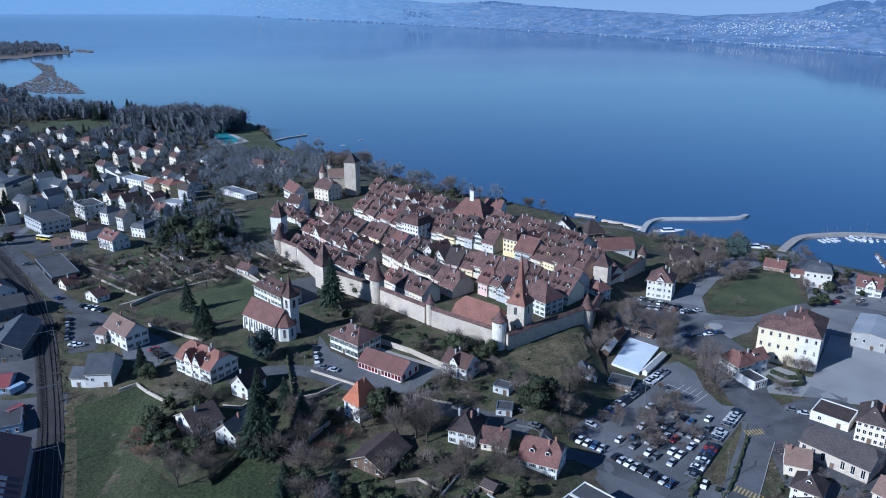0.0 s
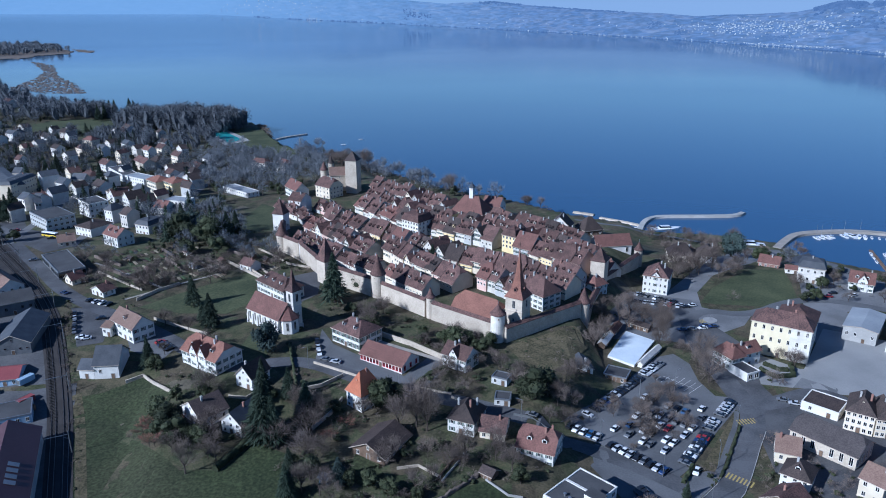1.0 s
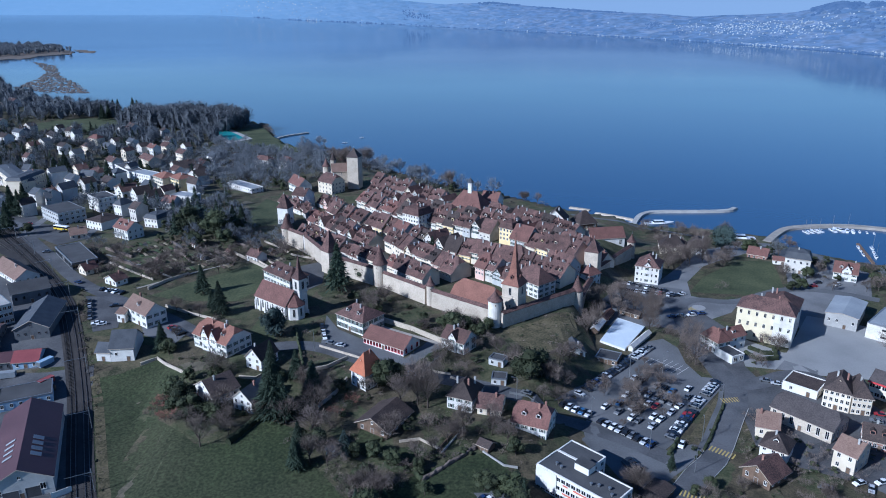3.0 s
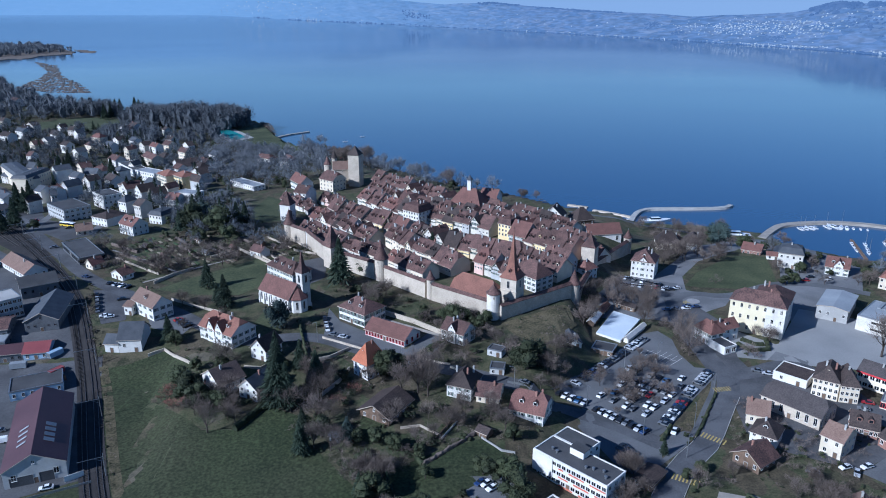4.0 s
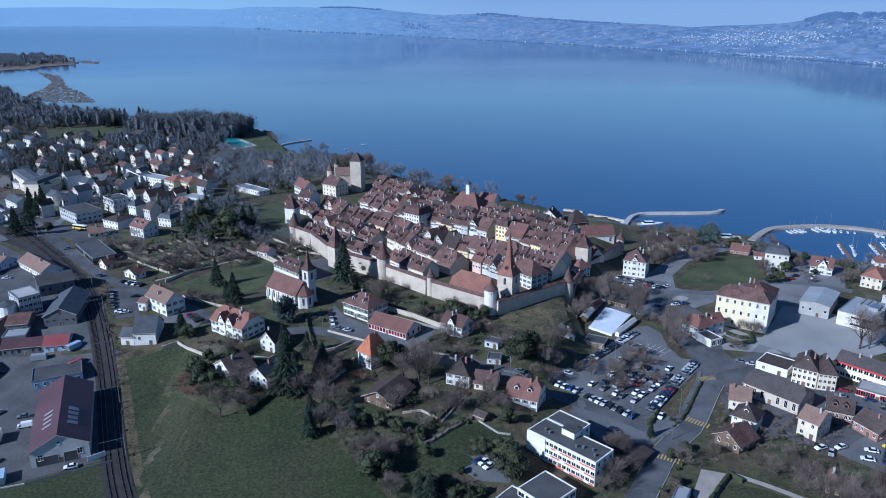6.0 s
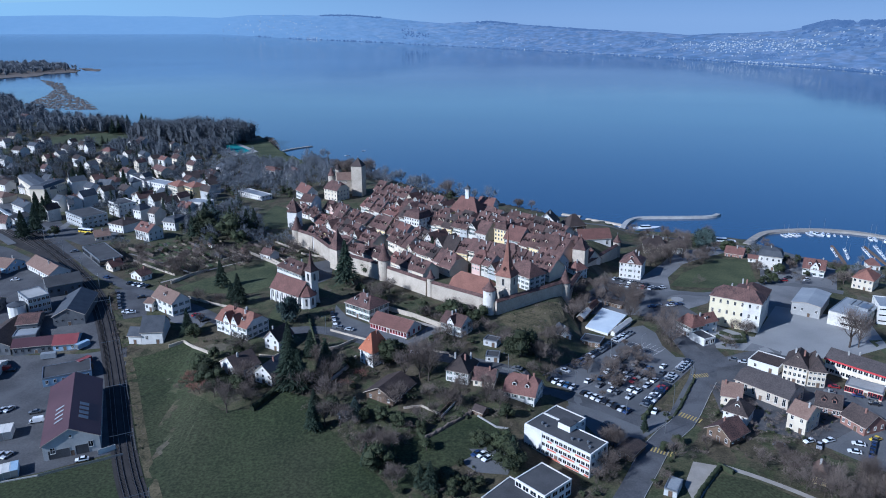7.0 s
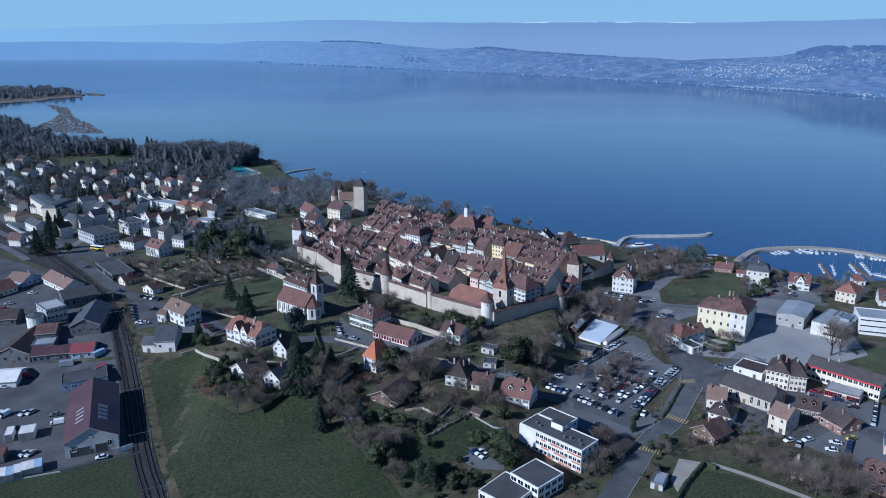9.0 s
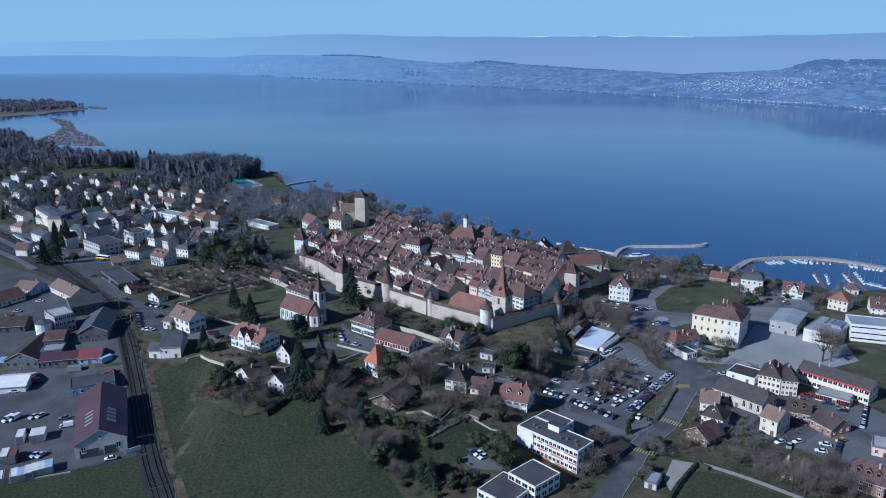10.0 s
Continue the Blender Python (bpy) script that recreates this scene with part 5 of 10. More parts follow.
# suburb west of the town
house(-335.4, 577.0, -49, 68.8, 13, 13.4, "mansard", 3.0, CREAM, SLATE, "apartment block", "long pale apartment block with a slate roof", storeys=4, bays=18, sides=False)
house(-316.9, 560.0, 85, 30.1, 12, 12.8, "mansard", 3.0, CREAM, SLATE, "apartment block", "slate-roofed wing of the long apartment block", storeys=3, bays=10, dormers=6, sides=False)
house(-303.5, 580.0, -44, 9.5, 12, 13.4, "end", 3.1, WHITE, SLATE, "apartment block", "white end pavilion of the apartment block", storeys=4, bays=3, sides=False)
house(-246, 473.5, -42, 27, 17, 9, "flat", 0, GREY, FLAT, "apartment block", "grey flat-roofed apartment block with rows of windows", storeys=3, bays=8, win=(1.8, 1.5))
house(-234.1, 503.8, -44, 18.1, 12.8, 9.9, "flat", 0, WHITE, FLAT, "apartment block", "white plastered apartment block", storeys=3)
house(-211.7, 455.6, -29, 14.2, 15.3, 6.3, "hip", 2.5, WHITE, TILE_DARK, "house", "white plastered house with a low dark roof", sides=False)
house(-284.0, 607.6, -38, 15.1, 11, 9.2, "hip", 2.9, WHITE, TILE, "house", "white plastered house with a brown hipped roof", sides=False)
house(-214.3, 569.1, -44, 15.6, 12.8, 11.5, "hip", 2.9, CREAM, TILE_ORANGE, "house", "cream house with an orange roof", shutters=SHUTTER, sides=False)
house(-199.6, 562.9, -44, 14.1, 12.8, 11.5, "hip", 2.9, YELLOW, TILE_ORANGE, "house", "yellow house with an orange roof", shutters=SHUTTER, sides=False)
house(-182.8, 520.6, -19, 16.9, 11, 6.5, "flat", 0, WHITE, SHEET, "apartment block", "white low flat-roofed house")
house(-214.1, 520.3, -43, 10.4, 11, 8.1, "end", 4.3, WHITE, TILE_DARK, "house", "white gabled house with dark roof", sides=False)
house(-201.0, 509.5, -48, 9.2, 10.2, 8.1, "end", 4.3, WHITE, TILE_DARK, "house", "tall white plastered gabled house", sides=False)
house(-185.7, 500.6, -21, 9.5, 9.3, 6.9, "gable", 3.6, WHITE, TILE_RED, "house", "white plastered house with a red roof", sides=False)
house(-179.2, 458.7, -24, 10.4, 12.8, 6.3, "mansard", 3.4, WHITE, SLATE, "house", "white plastered house with a slate mansard roof", sides=False)
house(-272.4, 638.4, -50, 38.8, 11.9, 8.9, "flat", 0, WHITE, FLAT, "apartment block", "white apartment block with balconies")
house(-242.3, 603.0, -34, 24.6, 11.9, 8.5, "flat", 0, WHITE, SHEET, "apartment block", "pale apartment block with balconies")
house(-313.7, 734.3, -29, 6.9, 10.2, 11.5, "end", 2.9, CREAM, TILE, "house", "tall cream gabled house", sides=False)
house(-277.8, 698.3, -48, 24.3, 11, 9.2, "gable", 3.6, CREAM, TILE, "house", "cream house with a brown roof", sides=False)
house(-301.6, 770.3, -37, 11.2, 9.3, 9.2, "gable", 3.2, WHITE, TILE_RED, "house", "white plastered house with a red roof", sides=False)
house(-231.2, 645.9, -59, 25.0, 11, 9.2, "end", 4.3, WHITE, TILE_DARK, "house", "white gabled house with dark roof", sides=False)
house(-227.3, 665.9, -53, 13.9, 10.2, 8.1, "end", 3.6, WHITE, TILE_DARK, "house", "white plastered gabled house", sides=False)
house(-196.9, 592.7, -42, 14.4, 10.2, 9.2, "end", 3.6, WHITE, TILE_DARK, "house", "white plastered house with a dark gable", sides=False)
house(-217.8, 666.5, -45, 15.7, 10.2, 8.1, "gable", 3.6, CREAM, TILE, "house", "cream house with brown roof", sides=False)
house(-258.8, 735.9, -42, 13.1, 10.2, 9.2, "gable", 3.6, CREAM, TILE, "house", "cream house with brown roof", sides=False)
house(-293.2, 785.8, -36, 11.0, 10.2, 8.1, "gable", 3.6, CREAM, TILE, "house", "cream house with brown roof", sides=False)
house(-390.2, 832.9, -24, 14.2, 11, 8.1, "hip", 3.6, CREAM, TILE_RED, "house", "house with a bright red hipped roof", sides=False)
house(-303.4, 584.2, -30, 10.7, 11, 10.4, "gable", 3.6, WHITE, TILE, "house", "white plastered house with a brown roof", sides=False)
house(-316.4, 642.8, -45, 12.2, 9.3, 6.9, "end", 3.6, CREAM, TILE, "house", "small cream gabled house", sides=False)
house(-284.2, 529.8, -45, 10.6, 10.2, 6.9, "end", 2.9, WHITE, TILE, "house", "white plastered house with a brown roof", sides=False)
house(-309.3, 510.5, -41, 21.2, 10.2, 6.9, "gable", 2.9, WHITE, SLATE, "house", "white plastered house with a slate roof", sides=False)
house(-296.8, 477.8, 70, 13.5, 10.2, 4.6, "gable", 2.1, GREY, FLAT, "house", "low grey shed near the station", sides=False)
house(-347.2, 548.8, -27, 14.0, 11.9, 5.8, "hip", 2.9, CREAM, TILE_TAN, "house", "station house with a broad tan roof", sides=False)
house(-399.6, 636.2, -46, 28.3, 11.9, 8.1, "hip", 2.9, WHITE, TILE_DARK, "house", "white plastered house with a dark roof", sides=False)
house(-307.9, 688.8, -39, 13.5, 10.2, 8.1, "gable", 3.6, WHITE, TILE, "house", "white plastered house with a brown roof", sides=False)
house(-259.4, 572.2, -41, 11.9, 10.2, 6.9, "gable", 3.6, WHITE, TILE_DARK, "house", "white plastered house among bare trees", sides=False)
house(-235.9, 545.6, -39, 14.9, 10.2, 6.9, "hip", 2.9, WHITE, TILE_DARK, "house", "white plastered house with dark roof", sides=False)
house(-445.3, 849.3, -42, 17.0, 10.2, 8.1, "gable", 3.6, WHITE, TILE_DARK, "house", "white plastered house with dark roof", sides=False)
house(-467.5, 905.1, -27, 7.6, 9.3, 6.9, "end", 3.6, WHITE, TILE_DARK, "house", "small white gabled house", sides=False)
house(-448.6, 906.5, -23, 9.3, 10.2, 6.9, "end", 3.6, WHITE, TILE_DARK, "house", "white plastered gabled house", sides=False)
house(-441.1, 795.6, -36, 11.0, 10.2, 6.9, "end", 3.6, CREAM, TILE, "house", "cream plastered gabled house", sides=False)
house(-500.0, 844.6, -26, 15.2, 11.9, 8.1, "gable", 3.6, WHITE, TILE_DARK, "house", "white plastered house with a dark roof", sides=False)
house(-556.8, 911.8, -30, 17.5, 11.9, 8.1, "gable", 3.6, WHITE, TILE_DARK, "house", "white plastered house with a dark roof", sides=False)
house(-567.2, 952.2, -20, 12.5, 11.9, 8.1, "gable", 3.6, CREAM, TILE_DARK, "house", "pale house with a dark roof", sides=False)
house(-520.4, 1066.6, -25, 11.4, 13.6, 10.4, "gable", 3.6, CREAM, TILE, "house", "cream house in the lakeside trees", sides=False)
house(-651.7, 1136.4, -39, 21.2, 13.6, 9.2, "gable", 3.6, WHITE, TILE, "house", "white house in the lakeside trees", sides=False)
house(-677.8, 1129.5, -25, 18.7, 13.6, 6.9, "gable", 3.6, WHITE, TILE_DARK, "house", "white house in the lakeside trees", sides=False)
house(-494.4, 1072.3, -32, 9.7, 11.9, 8.1, "gable", 3.6, CREAM, TILE, "house", "cream house in the lakeside trees", sides=False)
house(-167.8, 690.5, -28, 18.3, 10.2, 9.2, "hip", 2.9, WHITE, TILE, "house", "white house among bare trees", sides=False)
house(-143.1, 677.8, -48, 15.7, 11, 9.2, "hip", 3.6, WHITE, TILE, "house", "white house among bare trees", sides=False)
house(-152.8, 566.5, -42, 32.3, 10.2, 5.0, "flat", 0, WHITE, SHEET, "apartment block", "low white pavilion with a pale roof")
house(-100.6, 389.6, -35, 8.1, 6.8, 3.6, "gable", 2.5, WHITE, TILE, "house", "small white garden house", storeys=1, sides=False)

# more small houses of the suburb
house(-446.5, 888.7, -8, 6.3, 11.6, 6.9, "gable", 3.5, OLD_WHITE, TILE_DARK, "house", "small suburban house among bare trees", bays=2, storeys=2, chimneys=0, sides=False)
house(-302.4, 817.5, 56, 10.1, 10.7, 8.1, "end", 3.1, WHITE, TILE_DARK, "house", "small suburban house among bare trees", bays=2, storeys=2, chimneys=1, sides=False)
house(-268.8, 636.1, -25, 6.3, 8.8, 9.2, "end", 2.9, OLD_WHITE, SLATE, "house", "small suburban house among bare trees", bays=2, storeys=2, chimneys=1, sides=False)
house(-229.3, 635.1, -39, 9.4, 10, 6.9, "gable", 3.2, WHITE, TILE, "house", "small suburban house among bare trees", bays=2, storeys=2, chimneys=0, sides=False)
house(-274.7, 562.9, 48, 5.4, 10.8, 6.9, "end", 3.9, GREY, TILE_DARK, "house", "small suburban house among bare trees", bays=2, storeys=2, chimneys=0, sides=False)
house(-279.8, 522.9, -26, 6.1, 11.6, 6.9, "gable", 3.7, WHITE, SLATE, "house", "small suburban house among bare trees", bays=2, storeys=2, chimneys=0, sides=False)
house(-295.1, 458.1, 76, 5.5, 9.7, 5.4, "end", 4.3, OLD_WHITE, TILE, "house", "small suburban house among bare trees", bays=2, storeys=2, chimneys=1, sides=False)
house(-270.1, 710.4, -40, 14.0, 11.3, 8.1, "hip", 3.1, GREY, TILE_DARK, "house", "small suburban house among bare trees", bays=2, storeys=2, chimneys=0, sides=False)
house(-329.5, 581.7, -34, 7.8, 9.7, 8.1, "gable", 3.3, OLD_WHITE, TILE_DARK, "house", "small suburban house among bare trees", bays=2, storeys=2, chimneys=0, sides=False)
house(-421.5, 852.4, 55, 9.2, 8.7, 9.2, "gable", 3.6, WHITE, SLATE, "house", "small suburban house among bare trees", bays=2, storeys=2, chimneys=0, sides=False)
house(-285.5, 593.2, 78, 7.6, 11.3, 8.1, "end", 3.6, OLD_WHITE, SLATE, "house", "small suburban house among bare trees", bays=2, storeys=2, chimneys=0, sides=False)
house(-402.7, 716.7, -20, 6.2, 9.3, 8.1, "gable", 3.4, WHITE, TILE, "house", "small suburban house among bare trees", bays=2, storeys=2, chimneys=1, sides=False)
house(-355.0, 631.0, -11, 7.1, 9.4, 8.1, "gable", 3.8, OLD_WHITE, SLATE, "house", "small suburban house among bare trees", bays=2, storeys=2, chimneys=0, sides=False)
house(-219.4, 710.8, -43, 13.7, 11.2, 9.2, "gable", 3.4, WHITE, SLATE, "house", "small suburban house among bare trees", bays=2, storeys=2, chimneys=0, sides=False)
house(-206.8, 599.1, 48, 7.1, 9.5, 8.1, "hip", 3.2, GREY, SLATE, "house", "small suburban house among bare trees", bays=2, storeys=2, chimneys=0, sides=False)
house(-230.8, 537.2, -50, 12.0, 11.8, 6.9, "end", 3.9, WHITE, TILE, "house", "small suburban house among bare trees", bays=2, storeys=2, chimneys=1, sides=False)
house(-186.7, 550.4, 55, 4.6, 10.7, 9.2, "end", 3.7, GREY, TILE_DARK, "house", "small suburban house among bare trees", bays=2, storeys=2, chimneys=0, sides=False)
house(-502.4, 888.7, 27, 7.0, 9.8, 8.1, "gable", 3.5, WHITE, TILE_DARK, "house", "small suburban house among bare trees", bays=2, storeys=2, chimneys=1, sides=False)
house(-220.6, 594.4, -52, 17.2, 10, 6.9, "gable", 3.7, OLD_WHITE, SLATE, "house", "small suburban house among bare trees", bays=2, storeys=2, chimneys=1, sides=False)
house(-383.2, 890.5, -46, 16.9, 10.3, 6.9, "end", 3.8, WHITE, TILE, "house", "small suburban house among bare trees", bays=2, storeys=2, chimneys=1, sides=False)
house(-275.1, 510.4, 32, 3.7, 10.2, 8.1, "gable", 3.0, OLD_WHITE, SLATE, "house", "small suburban house among bare trees", bays=2, storeys=2, chimneys=1, sides=False)
house(-273.9, 534.5, -32, 7.7, 11.7, 9.2, "end", 3.9, GREY, SLATE, "house", "small suburban house among bare trees", bays=2, storeys=2, chimneys=0, sides=False)
house(-329.5, 879.3, 39, 8.9, 9, 8.1, "end", 3.1, OLD_WHITE, TILE_DARK, "house", "small suburban house among bare trees", bays=2, storeys=2, chimneys=0, sides=False)
house(-376.5, 902.3, -49, 17.1, 10.5, 9.2, "gable", 3.5, GREY, TILE_DARK, "house", "small suburban house among bare trees", bays=2, storeys=2, chimneys=1, sides=False)
house(-492.5, 874.2, 71, 10.8, 8.7, 8.1, "hip", 3.9, GREY, SLATE, "house", "small suburban house among bare trees", bays=2, storeys=2, chimneys=1, sides=False)
house(-210.7, 636.3, -43, 10.3, 9.8, 8.1, "hip", 3.3, WHITE, TILE_DARK, "house", "small suburban house among bare trees", bays=2, storeys=2, chimneys=1, sides=False)
house(-547.9, 900.7, 46, 8.0, 11.6, 8.1, "gable", 3.5, OLD_WHITE, SLATE, "house", "small suburban house among bare trees", bays=2, storeys=2, chimneys=0, sides=False)
house(-269.2, 775.2, 48, 6.9, 11.5, 9.2, "gable", 3.5, WHITE, TILE_DARK, "house", "small suburban house among bare trees", bays=2, storeys=2, chimneys=0, sides=False)
house(-351.2, 591.1, -33, 9.4, 11.7, 6.9, "gable", 3.6, OLD_WHITE, SLATE, "house", "small suburban house among bare trees", bays=2, storeys=2, chimneys=1, sides=False)

# further houses between the suburb gardens
house(-482.9, 781.5, -29, 15.0, 9.3, 9.2, "gable", 3.2, WHITE, SLATE, "house", "plain white suburban house with a slate roof", storeys=2, bays=3, chimneys=0, door=False, win=(1.15, 1.5), sides=False)
house(-450.5, 712.0, -33, 13.8, 9.3, 9.2, "hip", 3.2, OLD_WHITE, TILE_DARK, "house", "plain white suburban house with a dark tiled roof", storeys=2, bays=3, chimneys=0, door=False, win=(1.15, 1.5), sides=False)
house(-432.3, 712.4, -38, 13.7, 9.3, 9.2, "gable", 3.2, GREY, SLATE, "house", "plain grey suburban house with a slate roof", storeys=2, bays=3, chimneys=0, door=False, win=(1.15, 1.5), sides=False)
house(-368.6, 591.0, -34, 11.0, 9.3, 9.2, "gable", 3.2, WHITE, TILE_DARK, "house", "plain white suburban house with a dark tiled roof", storeys=2, bays=3, chimneys=0, door=False, win=(1.15, 1.5), sides=False)
house(-432.9, 805.5, -32, 11.8, 9.3, 9.2, "end", 3.2, OLD_WHITE, SLATE, "house", "plain white suburban house with a slate roof", storeys=2, bays=3, chimneys=0, door=False, win=(1.15, 1.5), sides=False)
house(-399.7, 779.7, -36, 11.5, 9.3, 9.2, "gable", 3.2, WHITE, TILE_DARK, "house", "plain white suburban house with a dark tiled roof", storeys=2, bays=3, chimneys=0, door=False, win=(1.15, 1.5), sides=False)
house(-364.5, 734.3, -41, 13.0, 9.3, 9.2, "end", 3.2, OLD_WHITE, SLATE, "house", "plain white suburban house with a slate roof", storeys=2, bays=3, chimneys=0, door=False, win=(1.15, 1.5), sides=False)
house(-373.3, 779.0, -37, 12.3, 9.3, 9.2, "hip", 3.2, CREAM, TILE, "house", "plain cream suburban house with a brown tiled roof", storeys=2, bays=3, chimneys=0, door=False, win=(1.15, 1.5), sides=False)
house(-352.6, 778.5, -37, 12.3, 9.3, 9.2, "gable", 3.2, WHITE, SLATE, "house", "plain white suburban house with a slate roof", storeys=2, bays=3, chimneys=0, door=False, win=(1.15, 1.5), sides=False)
house(-357.1, 810.1, -38, 10.6, 9.3, 9.2, "end", 3.2, OLD_WHITE, TILE_DARK, "house", "plain white suburban house with a dark tiled roof", storeys=2, bays=3, chimneys=0, door=False, win=(1.15, 1.5), sides=False)
house(-338.1, 805.8, -39, 10.8, 9.3, 9.2, "gable", 3.2, WHITE, SLATE, "house", "plain white suburban house with a slate roof", storeys=2, bays=3, chimneys=0, door=False, win=(1.15, 1.5), sides=False)
house(-315.7, 778.0, -40, 10.6, 9.3, 9.2, "end", 3.2, OLD_WHITE, TILE_DARK, "house", "plain white suburban house with a dark tiled roof", storeys=2, bays=3, chimneys=0, door=False, win=(1.15, 1.5), sides=False)
house(-287.2, 571.7, -32, 8.9, 9.3, 9.2, "gable", 3.2, WHITE, SLATE, "house", "plain white suburban house with a slate roof", storeys=2, bays=3, chimneys=0, door=False, win=(1.15, 1.5), sides=False)
house(-268.6, 555.3, -34, 8.3, 9.3, 9.2, "end", 3.2, OLD_WHITE, TILE_DARK, "house", "plain white suburban house with a dark tiled roof", storeys=2, bays=3, chimneys=0, door=False, win=(1.15, 1.5), sides=False)
house(-265.5, 601.5, -37, 9.5, 9.3, 9.2, "hip", 3.2, WHITE, SLATE, "house", "plain white suburban house with a slate roof", storeys=2, bays=3, chimneys=0, door=False, win=(1.15, 1.5), sides=False)
house(-216.8, 541.4, -38, 7.0, 9.3, 9.2, "gable", 3.2, OLD_WHITE, SLATE, "house", "plain white suburban house with a slate roof", storeys=2, bays=3, chimneys=0, door=False, win=(1.15, 1.5), sides=False)
house(-197.2, 524.0, -32, 6.4, 9.3, 9.2, "end", 3.2, CREAM, TILE, "house", "plain cream suburban house with a brown tiled roof", storeys=2, bays=3, chimneys=0, door=False, win=(1.15, 1.5), sides=False)
house(-211.9, 484.8, -28, 7.2, 9.3, 9.2, "hip", 3.2, WHITE, SLATE, "house", "plain white suburban house with a slate roof", storeys=2, bays=3, chimneys=0, door=False, win=(1.15, 1.5), sides=False)
house(-196.8, 472.7, -32, 6.5, 9.3, 9.2, "gable", 3.2, OLD_WHITE, TILE_DARK, "house", "plain white suburban house with a dark tiled roof", storeys=2, bays=3, chimneys=0, door=False, win=(1.15, 1.5), sides=False)
house(-285.5, 517.5, -30, 7.3, 9.3, 9.2, "gable", 3.2, WHITE, SLATE, "house", "plain white suburban house with a slate roof", storeys=2, bays=3, chimneys=0, door=False, win=(1.15, 1.5), sides=False)
house(-276.5, 485.1, -31, 7.3, 9.3, 9.2, "end", 3.2, OLD_WHITE, TILE_DARK, "house", "plain white suburban house with a dark tiled roof", storeys=2, bays=3, chimneys=0, door=False, win=(1.15, 1.5), sides=False)
house(-494.8, 866.2, -30, 14.0, 9.3, 9.2, "gable", 3.2, WHITE, SLATE, "house", "plain white suburban house with a slate roof", storeys=2, bays=3, chimneys=0, door=False, win=(1.15, 1.5), sides=False)
house(-503.3, 906.7, -34, 13.9, 9.3, 9.2, "end", 3.2, OLD_WHITE, TILE_DARK, "house", "plain white suburban house with a dark tiled roof", storeys=2, bays=3, chimneys=0, door=False, win=(1.15, 1.5), sides=False)
house(-531.4, 846.3, -27, 13.2, 9.3, 9.2, "gable", 3.2, GREY, SLATE, "house", "plain grey suburban house with a slate roof", storeys=2, bays=3, chimneys=0, door=False, win=(1.15, 1.5), sides=False)

# houses below the castle
house(-108.4, 556.0, -56, 19.6, 10.2, 7.2, "gable", 5.1, WHITE, TILE_RED, "house", "white plastered house with a steep red-brown roof", shutters=SHUTTER, sides=False)
house(-97.1, 508.6, -26, 10.1, 11.9, 9.9, "gable", 4.2, WHITE, TILE, "house", "tall white house at the town gate", sides=False)


# ---- details of single buildings ----
ORANGE_PANEL = surface("orange_facade_panel", (0.42, 0.11, 0.06), (0.52, 0.15, 0.08), 0.5, 4.0, 0.6, 0.0, 0.1)


def size_of(ob):
    """Half width, half depth and top of a house's walls."""
    wall = next(c for c in ob.children if c.name.startswith("wall"))
    co = np.empty(len(wall.data.vertices) * 3)
    wall.data.vertices.foreach_get("co", co)
    return np.abs(co.reshape(-1, 3)).max(0)


def front_gable(ob, u, w, h0, rise, tile, wall=WHITE, depth=4.0, ahead=0.4):
    """A gable that rises from the front wall at u: its own wall, roof and window."""
    X, Y, _ = size_of(ob)
    y = -Y - ahead
    part("gable_wall", make("gable_wall", [(u - w / 2, y, 0), (u + w / 2, y, 0), (u + w / 2, y, h0), (u, y, h0 + rise), (u - w / 2, y, h0), (u - w / 2, y + depth, 0), (u + w / 2, y + depth, 0),
                                           (u + w / 2, y + depth, h0), (u, y + depth, h0 + rise), (u - w / 2, y + depth, h0)],
                            [(0, 1, 2, 3, 4), (1, 6, 7, 2), (5, 0, 4, 9)], wall), ob)
    o = 0.4
    v, f = slab([(u - w / 2 - o, y - 0.4, h0 - o * 2 * rise / w + 0.1), (u, y - 0.4, h0 + rise + 0.1), (u + w / 2 + o, y - 0.4, h0 - o * 2 * rise / w + 0.1),
                 (u + w / 2 + o, y + depth, h0 - o * 2 * rise / w + 0.1), (u, y + depth, h0 + rise + 0.1), (u - w / 2 - o, y + depth, h0 - o * 2 * rise / w + 0.1)],
                [(0, 1, 4, 5), (1, 2, 3, 4)], [0, 1, 2, 3, 4, 5], 0.18)
    part("gable_roof", make("gable_roof", v, f, tile), ob)
    n = max(1, int(h0 // 2.6))
    for k in range(n):
        part("window", window_mesh(1.0, 1.4, SHUTTER if wall is WHITE else None), ob, pose(u, y, h0 / n * (k + 0.55)))
    part("window", window_mesh(0.8, 0.9), ob, pose(u, y, h0 + rise * 0.3))


def balcony(ob, u, z, w, deep=1.3):
    X, Y, _ = size_of(ob)
    slab_ = part("balcony", Solid().box(u - w / 2, u + w / 2, -Y - deep, -Y, z - 0.15, z).done("balcony", CONCRETE), ob)
    part("balustrade", Solid().box(u - w / 2, u + w / 2, -Y - deep, -Y - deep + 0.06, z, z + 0.95).done("balustrade", WHITE), slab_)


